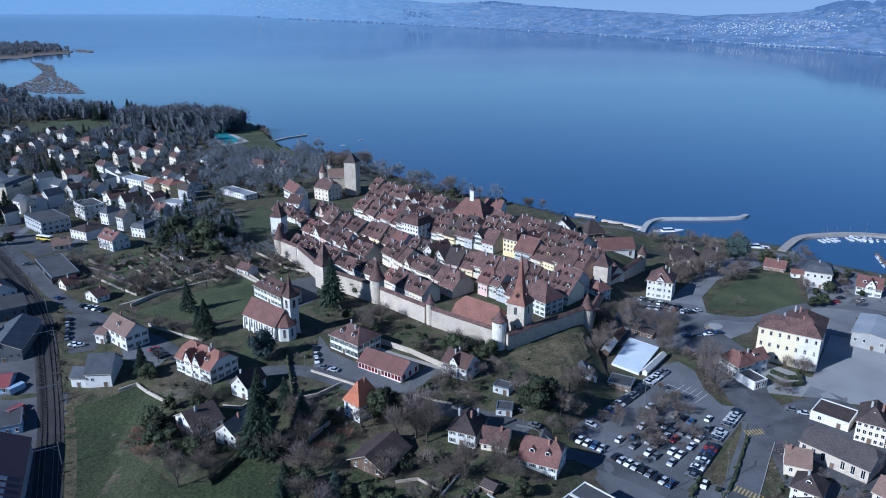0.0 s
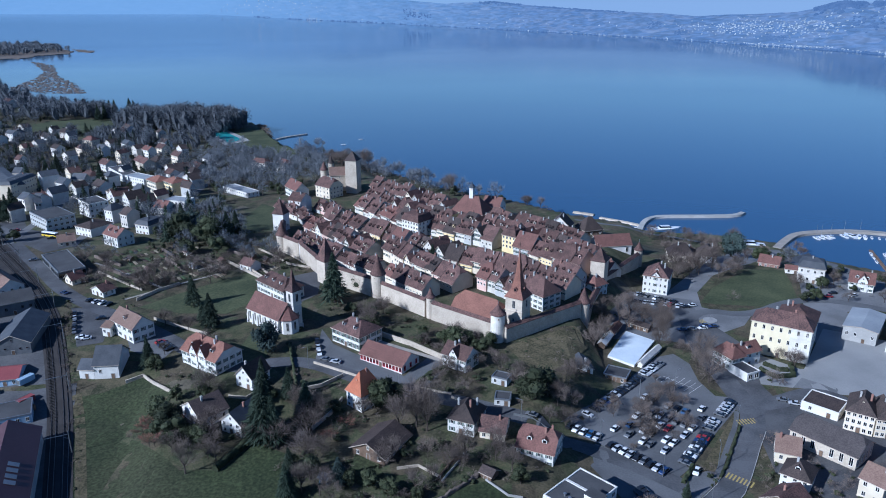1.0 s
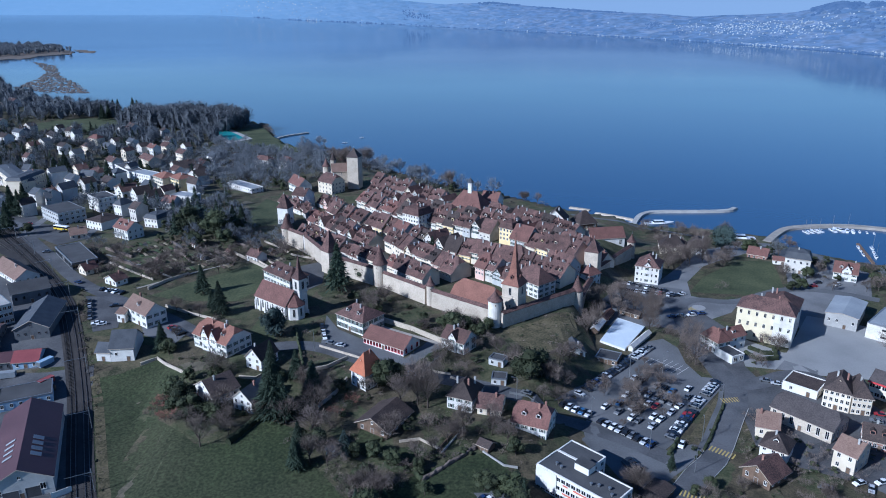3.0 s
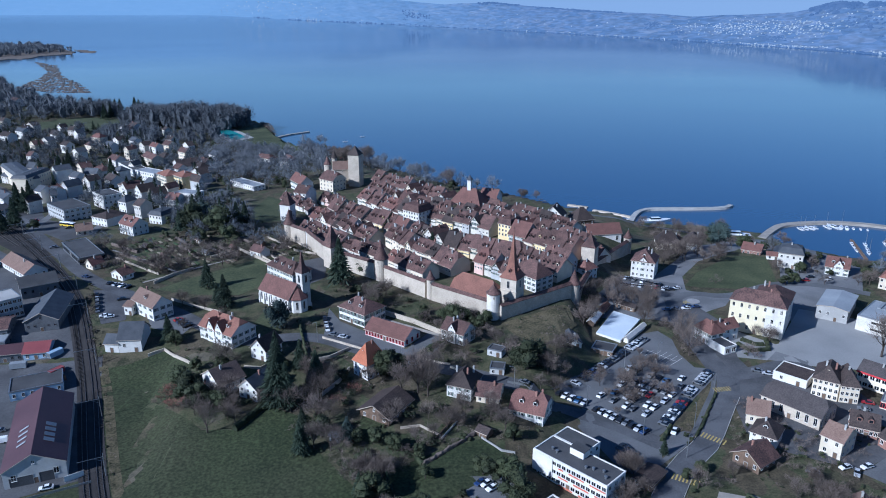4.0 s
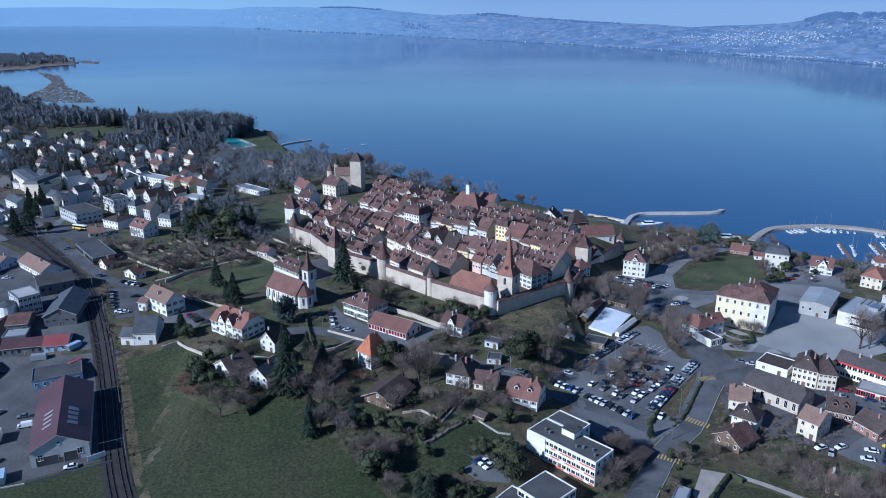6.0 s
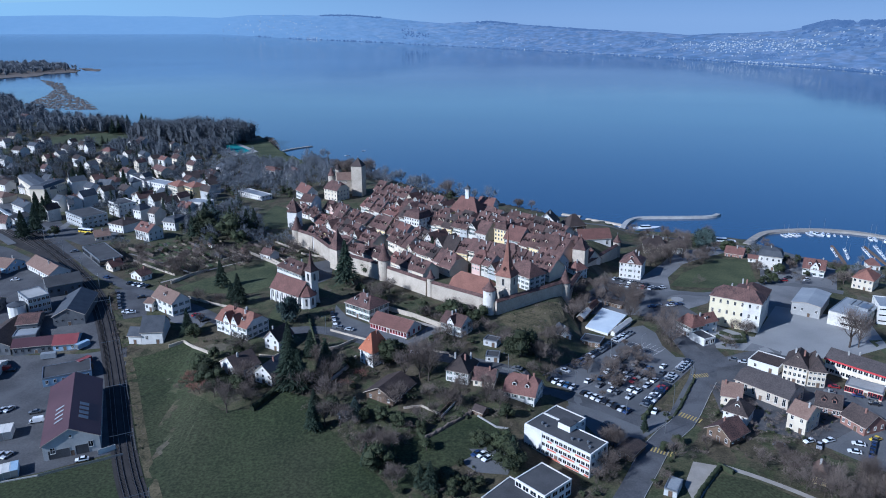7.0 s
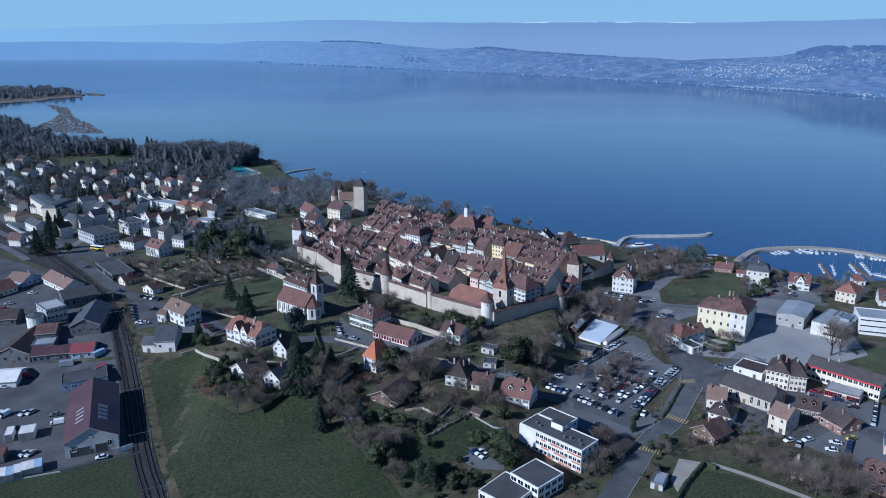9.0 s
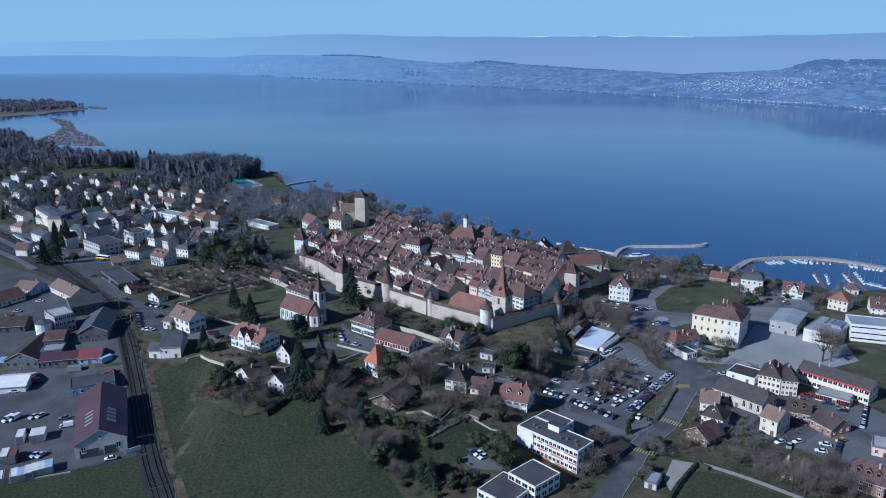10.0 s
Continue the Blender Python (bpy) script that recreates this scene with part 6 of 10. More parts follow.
X, Y, top = size_of(MANOR)
part("white_wing_wall", Solid().box(X * 0.32, X + 0.02, -Y - 0.02, Y + 0.02, -1.5, 14.4).done("white_wing_wall", OLD_WHITE), MANOR, label="white plastered end of the yellow manor")
m = MANOR.matrix_basis @ pose(X - 7.5, Y + 8, 0)
house(m.translation.x, m.translation.y, math.degrees(m.to_euler().z), 15, 16, 13.6, "hip", 4.2, OLD_WHITE, TILE, "manor wing", "white rear wing of the manor with a brown roof", storeys=3, bays=5, chimneys=2)
X, Y, top = size_of(SCHOOL)
hut = part("roof_hut", Solid().box(-4, 1, 1, 4.6, top, top + 2.4).done("roof_hut", WHITE), SCHOOL, label="white plant room on the flat roof")
part("roof_hut_cover", Solid().box(-4.2, 1.2, 0.8, 4.8, top + 2.4, top + 2.6).done("roof_hut_cover", FLAT), hut)
for k, (u, v) in enumerate(((-9, -1), (-7, -1.5), (4, -2), (6, -1), (9, 0), (11, -2))):
    part("roof_vent", Solid().lathe([(0.35, top), (0.35, top + 0.7), (0.5, top + 0.75), (0.5, top + 0.9), (0.1, top + 1.0)], 8, 0, u, v).done("roof_vent", METAL), SCHOOL)
part("end_wall", Solid().box(-X - 0.05, -X * 0.44, -Y - 0.35, -Y + 0.02, 1.9, top).done("end_wall", WHITE), SCHOOL, label="plain white end bay of the facade")
for k in range(9):
    for f in range(3):
        if (k * 7 + f * 3) % 4 != 1:
            u = -X * 0.28 + (k + 0.5) * (X * 1.26) / 9
            part("orange_panel", Solid().box(u - 0.9, u + 0.9, -Y - 0.05, -Y + 0.02, f * 2.87 + 0.12, f * 2.87 + 0.8).done("orange_panel", ORANGE_PANEL), SCHOOL)
X, Y, top = size_of(SHED)
for side in (-1, 1):
    for k in range(4):
        m = pose(side * X * 0.45, -Y * 0.55 + k * 3.2, 6.0 + 4.6 * 0.55 + 0.25) @ Matrix.Rotation(side * math.atan2(4.6, X), 4, "Y")
        part("skylight", Solid().box(-1.6, 1.6, -0.5 - 0.5 * (side > 0), 0.5 + 0.5 * (side > 0), 0, 0.12).done("skylight", SHEET), SHED, m)
part("gate", door_mesh(4.0, 3.6, FLAT), SHED, pose(X * 0.35, -Y, 0))
part("gate", door_mesh(6.5, 3.4, FLAT), SHED, pose(-X * 0.45, -Y, 0))
X, Y, top = size_of(PALE_SCHOOL)
for k in range(5):
    part("skylight", Solid().box(-X * 0.5 + k * 2.6, -X * 0.5 + k * 2.6 + 1.4, Y * 0.2, Y * 0.2 + 9, top, top + 0.6).done("skylight", SHEET), PALE_SCHOOL)
part("roof_plant", Solid().box(X * 0.3, X * 0.85, -Y * 0.1, Y * 0.5, top, top + 1.5).done("roof_plant", METAL), PALE_SCHOOL)
part("roof_pipe", Solid().box(X * 0.05, X * 0.3, Y * 0.1, Y * 0.2, top + 0.4, top + 1.0).done("roof_pipe", METAL), PALE_SCHOOL)
X, Y, top = size_of(PALE_SCHOOL)
for z in (1.6, 4.9):
    part("window_band", Solid().box(-X * 0.2, X - 0.6, -Y - 0.03, -Y + 0.02, z, z + 0.9).done("window_band", GLASS), PALE_SCHOOL)
X, Y, top = size_of(LONG_HOUSE)
part("red_fascia", Solid().box(-X - 0.5, X + 0.5, -Y - 0.75, -Y - 0.5, 6.2, 6.85).done("red_fascia", RED_PAINT), LONG_HOUSE, label="red painted eaves board")
front_gable(BIG_VILLA, -2.4, 4.2, 7.0, 3.4, TILE_ORANGE)
front_gable(BIG_VILLA, 2.6, 4.2, 7.0, 3.4, TILE_ORANGE)
for u in (-6, 0, 6):
    balcony(BIG_VILLA, u, 2.9, 3.0)
front_gable(GABLE_VILLA, 0, 3.6, 6.2, 2.6, TILE)
front_gable(RED_VILLA, 0.5, 4.4, 6.0, 3.2, TILE_RED)
front_gable(WHITE_HOUSE, 0, 4.6, 9.6, 2.4, TILE, ahead=0.2)
X, Y, top = size_of(LONG_SCHOOL)
for f in range(3):
    part("window_band", Solid().box(-X + 0.5, X - 0.5, -Y - 0.03, -Y + 0.02, f * 3.0 + 1.5, f * 3.0 + 2.1).done("window_band", GLASS), LONG_SCHOOL)


# ---- the walled old town ----
ALONG, ACROSS = Vector((0.682, -0.731)), Vector((0.731, 0.682))


def town(u, v):
    """World x, y of a place u metres across the town from the lake side's opposite, v along its streets."""
    p = ACROSS * u + ALONG * v
    return p.x, p.y


KEEP_CLEAR = [(18, 492, 15), (-16, 452, 9), (39, 419, 7), (-70, 565, 18), (-88, 570, 14), (16, 318, 20), (31, 317, 12), (79, 377, 8), (98, 432, 16)]
town_rng = random.Random(23)
TOWN_TILES = [TILE] * 9 + [TILE_DARK] * 2 + [TILE_RED]


def terrace(line, depth, tall=9.0, ends=False, low=1, dormer_share=0.85, group="houses of the old town"):
    """A row of joined houses along a line of (v, u), fronts on the line, ridges along it."""
    rng = town_rng
    for (v0, u0), (v1, u1) in zip(line, line[1:]):
        a, b = Vector(town(u0, v0)), Vector(town(u1, v1))
        way = (b - a).normalized()
        side = Vector((-way.y, way.x))
        rot, length, pos = math.degrees(math.atan2(way.y, way.x)), (b - a).length, 0.0
        while pos < length - 3:
            w = min(rng.uniform(5.2, 8.8), length - pos)
            if length - pos - w < 4:
                w = length - pos
            c = a + way * (pos + w / 2) + side * (depth * 0.55 + rng.uniform(-0.5, 0.5))
            pos += w
            if any((c.x - x) ** 2 + (c.y - y) ** 2 < r * r for x, y, r in KEEP_CLEAR):
                continue
            depth_, h = depth * rng.uniform(0.98, 1.16), tall * 0.64 + rng.uniform(-1.3, 1.6)
            rise = depth_ * rng.uniform(0.34, 0.5)
            pick, form = rng.random(), rng.random()
            wall = OLD_WHITE if pick < 0.5 else CREAM if pick < 0.82 else YELLOW if pick < 0.87 else PINK if pick < 0.93 else GREY
            word = {OLD_WHITE: "white", CREAM: "cream", YELLOW: "yellow", PINK: "pink", GREY: "grey"}[wall]
            n = rng.choice((2, 2, 3, 3)) if rng.random() < dormer_share else 0
            shut = SHUTTER if rng.random() < 0.6 else None
            tile = rng.choice(TOWN_TILES)
            cross = form < 0.12
            roof = "end" if cross else "half" if form < 0.24 else "gable"
            ob = house(c.x, c.y, rot, w + 0.02, depth_, h, roof, w * 0.5 if cross else rise, wall, tile, "town house",
                       f"narrow {word} plastered old-town house with red-brown tiled roof" + (" and dormers" if n and not cross else ""), storeys=3, bays=max(2, round(w / 2.3)), shutters=shut,
                       dormers=0 if cross else min(n, int(w / 2.2)), chimneys=rng.choice((1, 1, 2)), sides=False, win=(1.1, 1.6), over=0.75, group=group, door=False, lowest=low)
            if form > 0.9:
                front_gable(ob, 0, 3.2, h - 0.3, 2.0, tile, wall, ahead=0.05)


# rows from the wall towards the lake
terrace([(-374, 229), (-330, 229), (-300, 230)], 10, 6.5, low=1)
terrace([(-292, 231), (-262, 231)], 10, 7.0, low=1)
terrace([(-392, 250), (-356, 246), (-322, 242)], 12, 9.0)
terrace([(-318, 252), (-287, 248), (-259, 247)], 12, 9.0)
terrace([(-255, 260), (-226, 261)], 12, 10.0)
terrace([(-400, 269), (-360, 266), (-322, 266)], 13, 9.0)
terrace([(-318, 268), (-287, 268), (-250, 276), (-216, 278)], 13, 9.5)
terrace([(-412, 301), (-366, 296), (-340, 295)], 13, 9.5)
terrace([(-336, 299), (-296, 304), (-262, 307), (-222, 305)], 13, 10.0)
terrace([(-424, 320), (-380, 319), (-340, 320)], 12, 9.0)
terrace([(-335, 321), (-296, 323), (-262, 324), (-224, 322)], 12, 9.0)
terrace([(-446, 341), (-405, 340), (-366, 342)], 13, 9.0)
terrace([(-328, 343), (-290, 344), (-258, 342)], 12, 8.5)
terrace([(-432, 283), (-410, 282)], 10, 7.5)
terrace([(-448, 262), (-420, 262), (-402, 258)], 8, 6.5, low=1)
terrace([(-222, 240), (-212, 246)], 11, 9.5)
house(-16, 452, -40, 13, 13, 10, "mansard", 5.5, WHITE, TILE, "town house", "tall white corner house with mansard roof and rows of windows", storeys=4, bays=6, dormers=4, chimneys=3, win=(1.1, 1.6), lowest=1)
house(39, 419, -40, 9, 11, 10, "mansard", 4.5, YELLOW, TILE, "town house", "tall yellow town house with a mansard roof", storeys=4, bays=4, dormers=3, chimneys=2, lowest=1)
house(18, 492, -28, 22, 15, 7, "hip", 9, CREAM, TILE_RED, "town hall", "town hall with a big red hipped roof and clock turret", storeys=2, dormers=0, chimneys=0, over=0.6)
house(33, 500, -28, 12, 11, 8.5, "gable", 5, WHITE, TILE_RED, "town house", "white house with a red roof beside the town hall", storeys=2, chimneys=2)
house(96, 433, 10, 21, 11, 6.5, "gable", 5, WHITE, TILE_RED, "church", "plain white chapel with a red tiled roof", storeys=1, bays=4, win=(1.6, 3.0), chimneys=0)
house(88, 458, 20, 12, 12, 5, "hip", 6.5, WOOD, TILE_DARK, "house", "house with a tall dark pyramid roof by the lake", storeys=1, chimneys=0)
house(70, 452, -20, 13, 11, 7, "end", 6, WHITE, TILE_DARK, "house", "white gabled house with a dark roof by the lake wall", storeys=2, chimneys=2)
house(44, 345, -50, 15, 12, 7.5, "hip", 6, WHITE, TILE, "parsonage", "white parsonage with a brown hipped roof", storeys=3, bays=5, shutters=SHUTTER, chimneys=2)
house(60, 366, -50, 15, 11, 7, "gable", 5.5, GREY, TILE, "town house", "grey town house with brown roof and dormers", storeys=3, bays=5, dormers=3, chimneys=2)
house(73.6, 364.1, 35, 8, 8, 6, "hip", 3.6, WHITE, TILE_RED, "town house", "white house with a red hipped roof on the wall", storeys=2, chimneys=1)


def tower(x, y, r, h, roof, sides, wall, tile, label, rot=0.0, z=None, steps=(), eave=0.5, wins=2, name="wall_tower"):
    """A tower with its pointed roof: round with many sides, square with four."""
    z = float(height(x, y)) if z is None else z
    ob = thing(name, x, y, z, rot, label, "tower", "towers of the town wall" if name == "wall_tower" else "")
    q = math.pi / 4 if sides == 4 else 0
    k = math.sqrt(2) if sides == 4 else 1
    part("wall", Solid().lathe([(r * k * 1.04, -3), (r * k, 0.5), (r * k, h)], sides, 0, 0, 0, q).done("wall", wall), ob)
    rings = [(r * k - 0.1, h - 0.15), ((r + eave) * k, h - 0.2), ((r + eave) * k, h), (r * k * 0.8, h + roof * 0.22)] + [(r * k * s, h + roof * t) for s, t in steps] + [(0.04, h + roof)]
    top = part("roof", Solid().lathe(rings, sides, 0, 0, 0, q).done("roof", tile), ob)
    part("finial", Solid().lathe([(0.05, h + roof - 0.2), (0.12, h + roof + 0.5), (0.02, h + roof + 1.4)], 6).done("finial", METAL), top)
    for a in range(wins):
        face = -90 + (a - (wins - 1) / 2) * (90 if sides == 4 else 50)
        m = pose(0, 0, h - 1.6, 0, 0, face + 90) @ pose(0, -r - 0.0, 0)
        part("window", window_mesh(0.5, 0.9, None, STONE), ob, m)
    return ob


tower(-100, 463, 3.6, 11, 8.5, 4, WHITE, TILE, "square white wall tower with a steep brown roof", -18, wins=2)
tower(-90, 420, 3.2, 9.5, 8.5, 20, STONE, TILE, "round stone wall tower with a pointed brown roof")
tower(-77, 408, 1.9, 9.5, 1.6, 14, WHITE, TILE, "slim white half-round wall turret", wins=1)
tower(-58, 372, 3.4, 12, 11, 4, STONE, TILE, "square wall tower with a tall steep brown roof", -46)
tower(-31, 354, 3.3, 11.5, 9, 20, STONE, TILE, "round stone wall tower with a pointed brown roof")
tower(-6, 330, 1.8, 10, 4.5, 14, STONE, TILE, "slim stone wall turret with a pointed roof", wins=1)
tower(22, 307, 2.9, 12.2, 4.2, 20, OLD_WHITE, TILE, "pale round corner tower with a brown roof", wins=1)
tower(62, 333, 2.7, 9.5, 7, 20, STONE, TILE, "round stone wall tower with a pointed brown roof")
tower(108, 417, 2.3, 9.5, 4.5, 18, STONE, TILE, "round stone tower at the lower wall corner")
tower(78, 378, 3.6, 10.5, 6.5, 4, STONE, TILE, "stone gate tower with a brown pyramid roof", -28, name="gate_tower", wins=4)
tower(-67.5, 563, 4.4, 24.5, 6.5, 4, STONE, TILE_DARK, "tall square castle keep with a dark pyramid roof", -15, name="castle_keep", eave=0.4, wins=2)
tower(-92, 581, 2.8, 14, 6.5, 18, STONE, TILE, "round castle tower with a dark pointed roof", name="castle_tower")
tower(-88, 592, 2.2, 17, 6, 16, STONE, TILE_DARK, "slim castle stair tower with a dark pointed roof", name="castle_tower")
house(-79, 571, 10, 14, 10, 13, "gable", 5, STONE, TILE_TAN, "castle wing", "stone castle wing with a tan roof", storeys=3, bays=3, win=(0.8, 1.2), chimneys=0)
house(-84, 552, -40, 15, 13, 9, "half", 5.5, CREAM, TILE, "castle house", "cream gate house of the castle with a brown roof", storeys=3, bays=4, chimneys=2)


def town_wall(points, h, label, walkway=True):
    """A stretch of the town wall with its tiled walkway roof and arrow slits."""
    (x0, y0), (x1, y1) = points
    z = float(min(height(x0, y0), height(x1, y1)))
    L = math.hypot(x1 - x0, y1 - y0)
    ob = thing("town_wall", (x0 + x1) / 2, (y0 + y1) / 2, z, math.degrees(math.atan2(y1 - y0, x1 - x0)), label, "town wall", "stretches of the town wall", "structure")
    X = L / 2
    part("wall", Solid().add([(-X, -0.95, -3), (X, -0.95, -3), (X, 0.6, -3), (-X, 0.6, -3), (-X, -0.7, h), (X, -0.7, h), (X, 0.6, h), (-X, 0.6, h)],
                             [(0, 1, 5, 4), (1, 2, 6, 5), (2, 3, 7, 6), (3, 0, 4, 7), (4, 5, 6, 7)]).done("wall", STONE), ob)
    if walkway:
        v, f = slab([(-X, -1.15, h - 0.1), (X, -1.15, h - 0.1), (X, 0.35, h + 0.95), (X, 1.9, h - 0.3), (-X, 1.9, h - 0.3), (-X, 0.35, h + 0.95)], [(0, 1, 2, 5), (2, 3, 4, 5)], [0, 1, 2, 3, 4, 5], 0.18)
        part("walkway_roof", make("walkway_roof", v, f, TILE), ob)
    n = int(L / 5)
    for a in range(n):
        part("arrow_slit", window_mesh(0.3, 0.6, None, STONE), ob, pose((a + 0.5) / n * L - X, -0.74, h - 1.0, 0, 0, 0))
    return ob


for pts, h, word in ((((-89, 418), (-78, 407)), 9, "old"), (((-77, 406), (-59, 374)), 9, "pale plastered"), (((-55, 370), (-34, 354)), 9, "old"), (((-29, 351), (-8, 331)), 8, "long"),
                     (((-5, 328), (20, 308)), 8, "long"), (((25, 305), (60, 331)), 7, "shaded"), (((64, 335), (79, 372)), 8, "shaded"), (((82, 380), (107, 414)), 8, "shaded"),
                     (((-98, 458), (-91, 424)), 7, "low")):
    town_wall(pts, h, f"{word} stone town wall with a tiled walkway roof")


def church_tower(x, y, rot, r, h, spire, label, category, clock=False):
    z = float(height(x, y))
    ob = thing("church_tower", x, y, z, rot, label, category)
    v, f = rect_rings([(r + 0.3, r + 0.3, -3), (r + 0.3, r + 0.3, 2), (r, r, 2.3), (r, r, h * 0.62), (r + 0.2, r + 0.2, h * 0.63), (r + 0.2, r + 0.2, h * 0.65), (r, r, h * 0.66), (r, r, h)])
    part("wall", make("wall", v, f, STONE if clock else OLD_WHITE), ob)
    q = math.pi / 4
    rise = [(r * 0.85, h + spire * 0.15), (r * 0.62, h + spire * 0.28), (r * 0.36, h + spire * 0.5)] if clock else [(r * 0.95, h + spire * 0.2), (r * 0.62, h + spire * 0.34)]
    s = Solid().lathe([(r * 1.3, h - 0.15), ((r + 0.5) * 1.41, h - 0.2), ((r + 0.5) * 1.41, h)] + rise + [(0.05, h + spire)], 4, 0, 0, 0, q)
    part("spire", s.done("spire", TILE_ORANGE if clock else TILE), ob)
    part("cross", Solid().box(-0.06, 0.06, -0.06, 0.06, h + spire - 0.3, h + spire + 2.0).box(-0.5, 0.5, -0.05, 0.05, h + spire + 1.2, h + spire + 1.35).done("cross", TILE_DARK), ob)
    for a in range(4):
        m = pose(0, 0, 0, 0, 0, 90 * a) @ pose(0, -r, 0)
        part("belfry_opening", window_mesh(1.3, h * 0.2, None, CONCRETE), ob, m @ pose(0, 0, h * 0.82))
        if clock:
            part("corner_dormer", dormer_mesh(1.3, 1.3, TILE_RED, TILE_RED), ob, m @ pose(0, 0.9, h + spire * 0.12))
        part("window", window_mesh(0.8, 1.5, None, CONCRETE), ob, m @ pose(0, 0, h * 0.4))
    return ob


church_tower(31, 316, -33, 3.9, 16.5, 21, "pale stone church tower with a tall pointed red spire", "church tower", True)
house(15.8, 322.6, -41, 23, 14, 6, "half", 8, WHITE, TILE_ORANGE, "church nave", "church nave with a large red tiled roof", storeys=1, bays=5, win=(1.4, 4), chimneys=0, sides=False)
church_tower(-63.4, 318.4, -39, 2.15, 17.6, 10.0, "white church tower with a slim brown spire", "church tower")
NAVE = house(-73.8, 322.5, -39.3, 21, 10.6, 6.7, "gable", 5.8, WHITE, TILE_RED, "church nave", "white church nave with tall windows and red-brown roof", storeys=1, bays=6, win=(1.1, 3.8), chimneys=0, sides=False, door=False)
apse = part("apse", Solid().lathe([(4.6, -1.5), (4.6, 6.4)], 8, 0, 10.4, 0, math.pi / 8).done("apse", WHITE), NAVE)
part("apse_roof", Solid().lathe([(4.5, 6.35), (5.1, 6.2), (5.1, 6.4), (0.05, 11.6)], 8, 0, 10.4, 0, math.pi / 8).done("apse_roof", TILE_RED), NAVE)
for a in (-90, -45, 0, 45):
    part("window", window_mesh(1.0, 3.6, None, CONCRETE), apse, pose(10.4, 0, 3.4, 0, 0, a + 90) @ pose(0, -4.27, 0))
for k in range(7):
    part("buttress", Solid().add([(-0.3, 0, -1.5), (0.3, 0, -1.5), (0.3, -0.9, -1.5), (-0.3, -0.9, -1.5), (-0.3, 0, 5.6), (0.3, 0, 5.6), (0.3, -0.5, 4.6), (-0.3, -0.5, 4.6)],
                                 [(3, 2, 6, 7), (2, 1, 5, 6), (0, 3, 7, 4), (7, 6, 5, 4)]).done("buttress", WHITE), NAVE, pose(-10.2 + k * 3.4, -5.28, 0))
turret = thing("clock_turret", 18, 492, float(height(18, 492)) + 18, -28, "small white clock turret with a curved cap", "turret")
part("wall", Solid().lathe([(1.9, -5), (1.9, 3.2)], 4, 0, 0, 0, math.pi / 4).done("wall", WHITE), turret)
part("roof", Solid().lathe([(2.4, 3.1), (2.4, 3.3), (1.7, 4.0), (1.3, 4.8), (0.5, 5.2), (0.3, 6.0), (0.03, 7.2)], 8).done("roof", SLATE), turret)
for a in range(4):
    part("clock_face", Solid().lathe([(0.75, 0), (0.75, 0.06)], 16).done("clock_face", CREAM), turret, pose(0, 0, 0, 0, 0, 90 * a) @ pose(0, -1.36, 1.6, 90))


# ---- trees and shrubs ----
def blades(starts, ways, widths, rng):
    """Thin pointed blades: starts (n, 3), ways (n, 3), widths (n,)."""
    n = len(starts)
    across = np.cross(ways, rng.normal(size=(n, 3)))
    across /= np.linalg.norm(across, axis=1)[:, None] + 1e-9
    v = np.stack([starts - across * widths[:, None] / 2, starts + across * widths[:, None] / 2, starts + ways], 1).reshape(-1, 3)
    k = np.arange(n)[:, None] * 3
    return v, np.hstack([k, k + 1, k + 2])


def limbs(segments, sides=5):
    """Tapered round pieces: (start, end, radius, end radius)."""
    s = Solid()
    for p, q, r0, r1 in segments:
        p, q = Vector(p), Vector(q)
        m = (q - p).to_track_quat("Z", "Y").to_matrix()
        ring = [m @ Vector((math.cos(math.tau * a / sides), math.sin(math.tau * a / sides), 0)) for a in range(sides)]
        v = [p + r * r0 for r in ring] + [q + r * r1 for r in ring]
        f = [(a, (a + 1) % sides, sides + (a + 1) % sides, sides + a) for a in range(sides)]
        s.add(v, f)
    return s


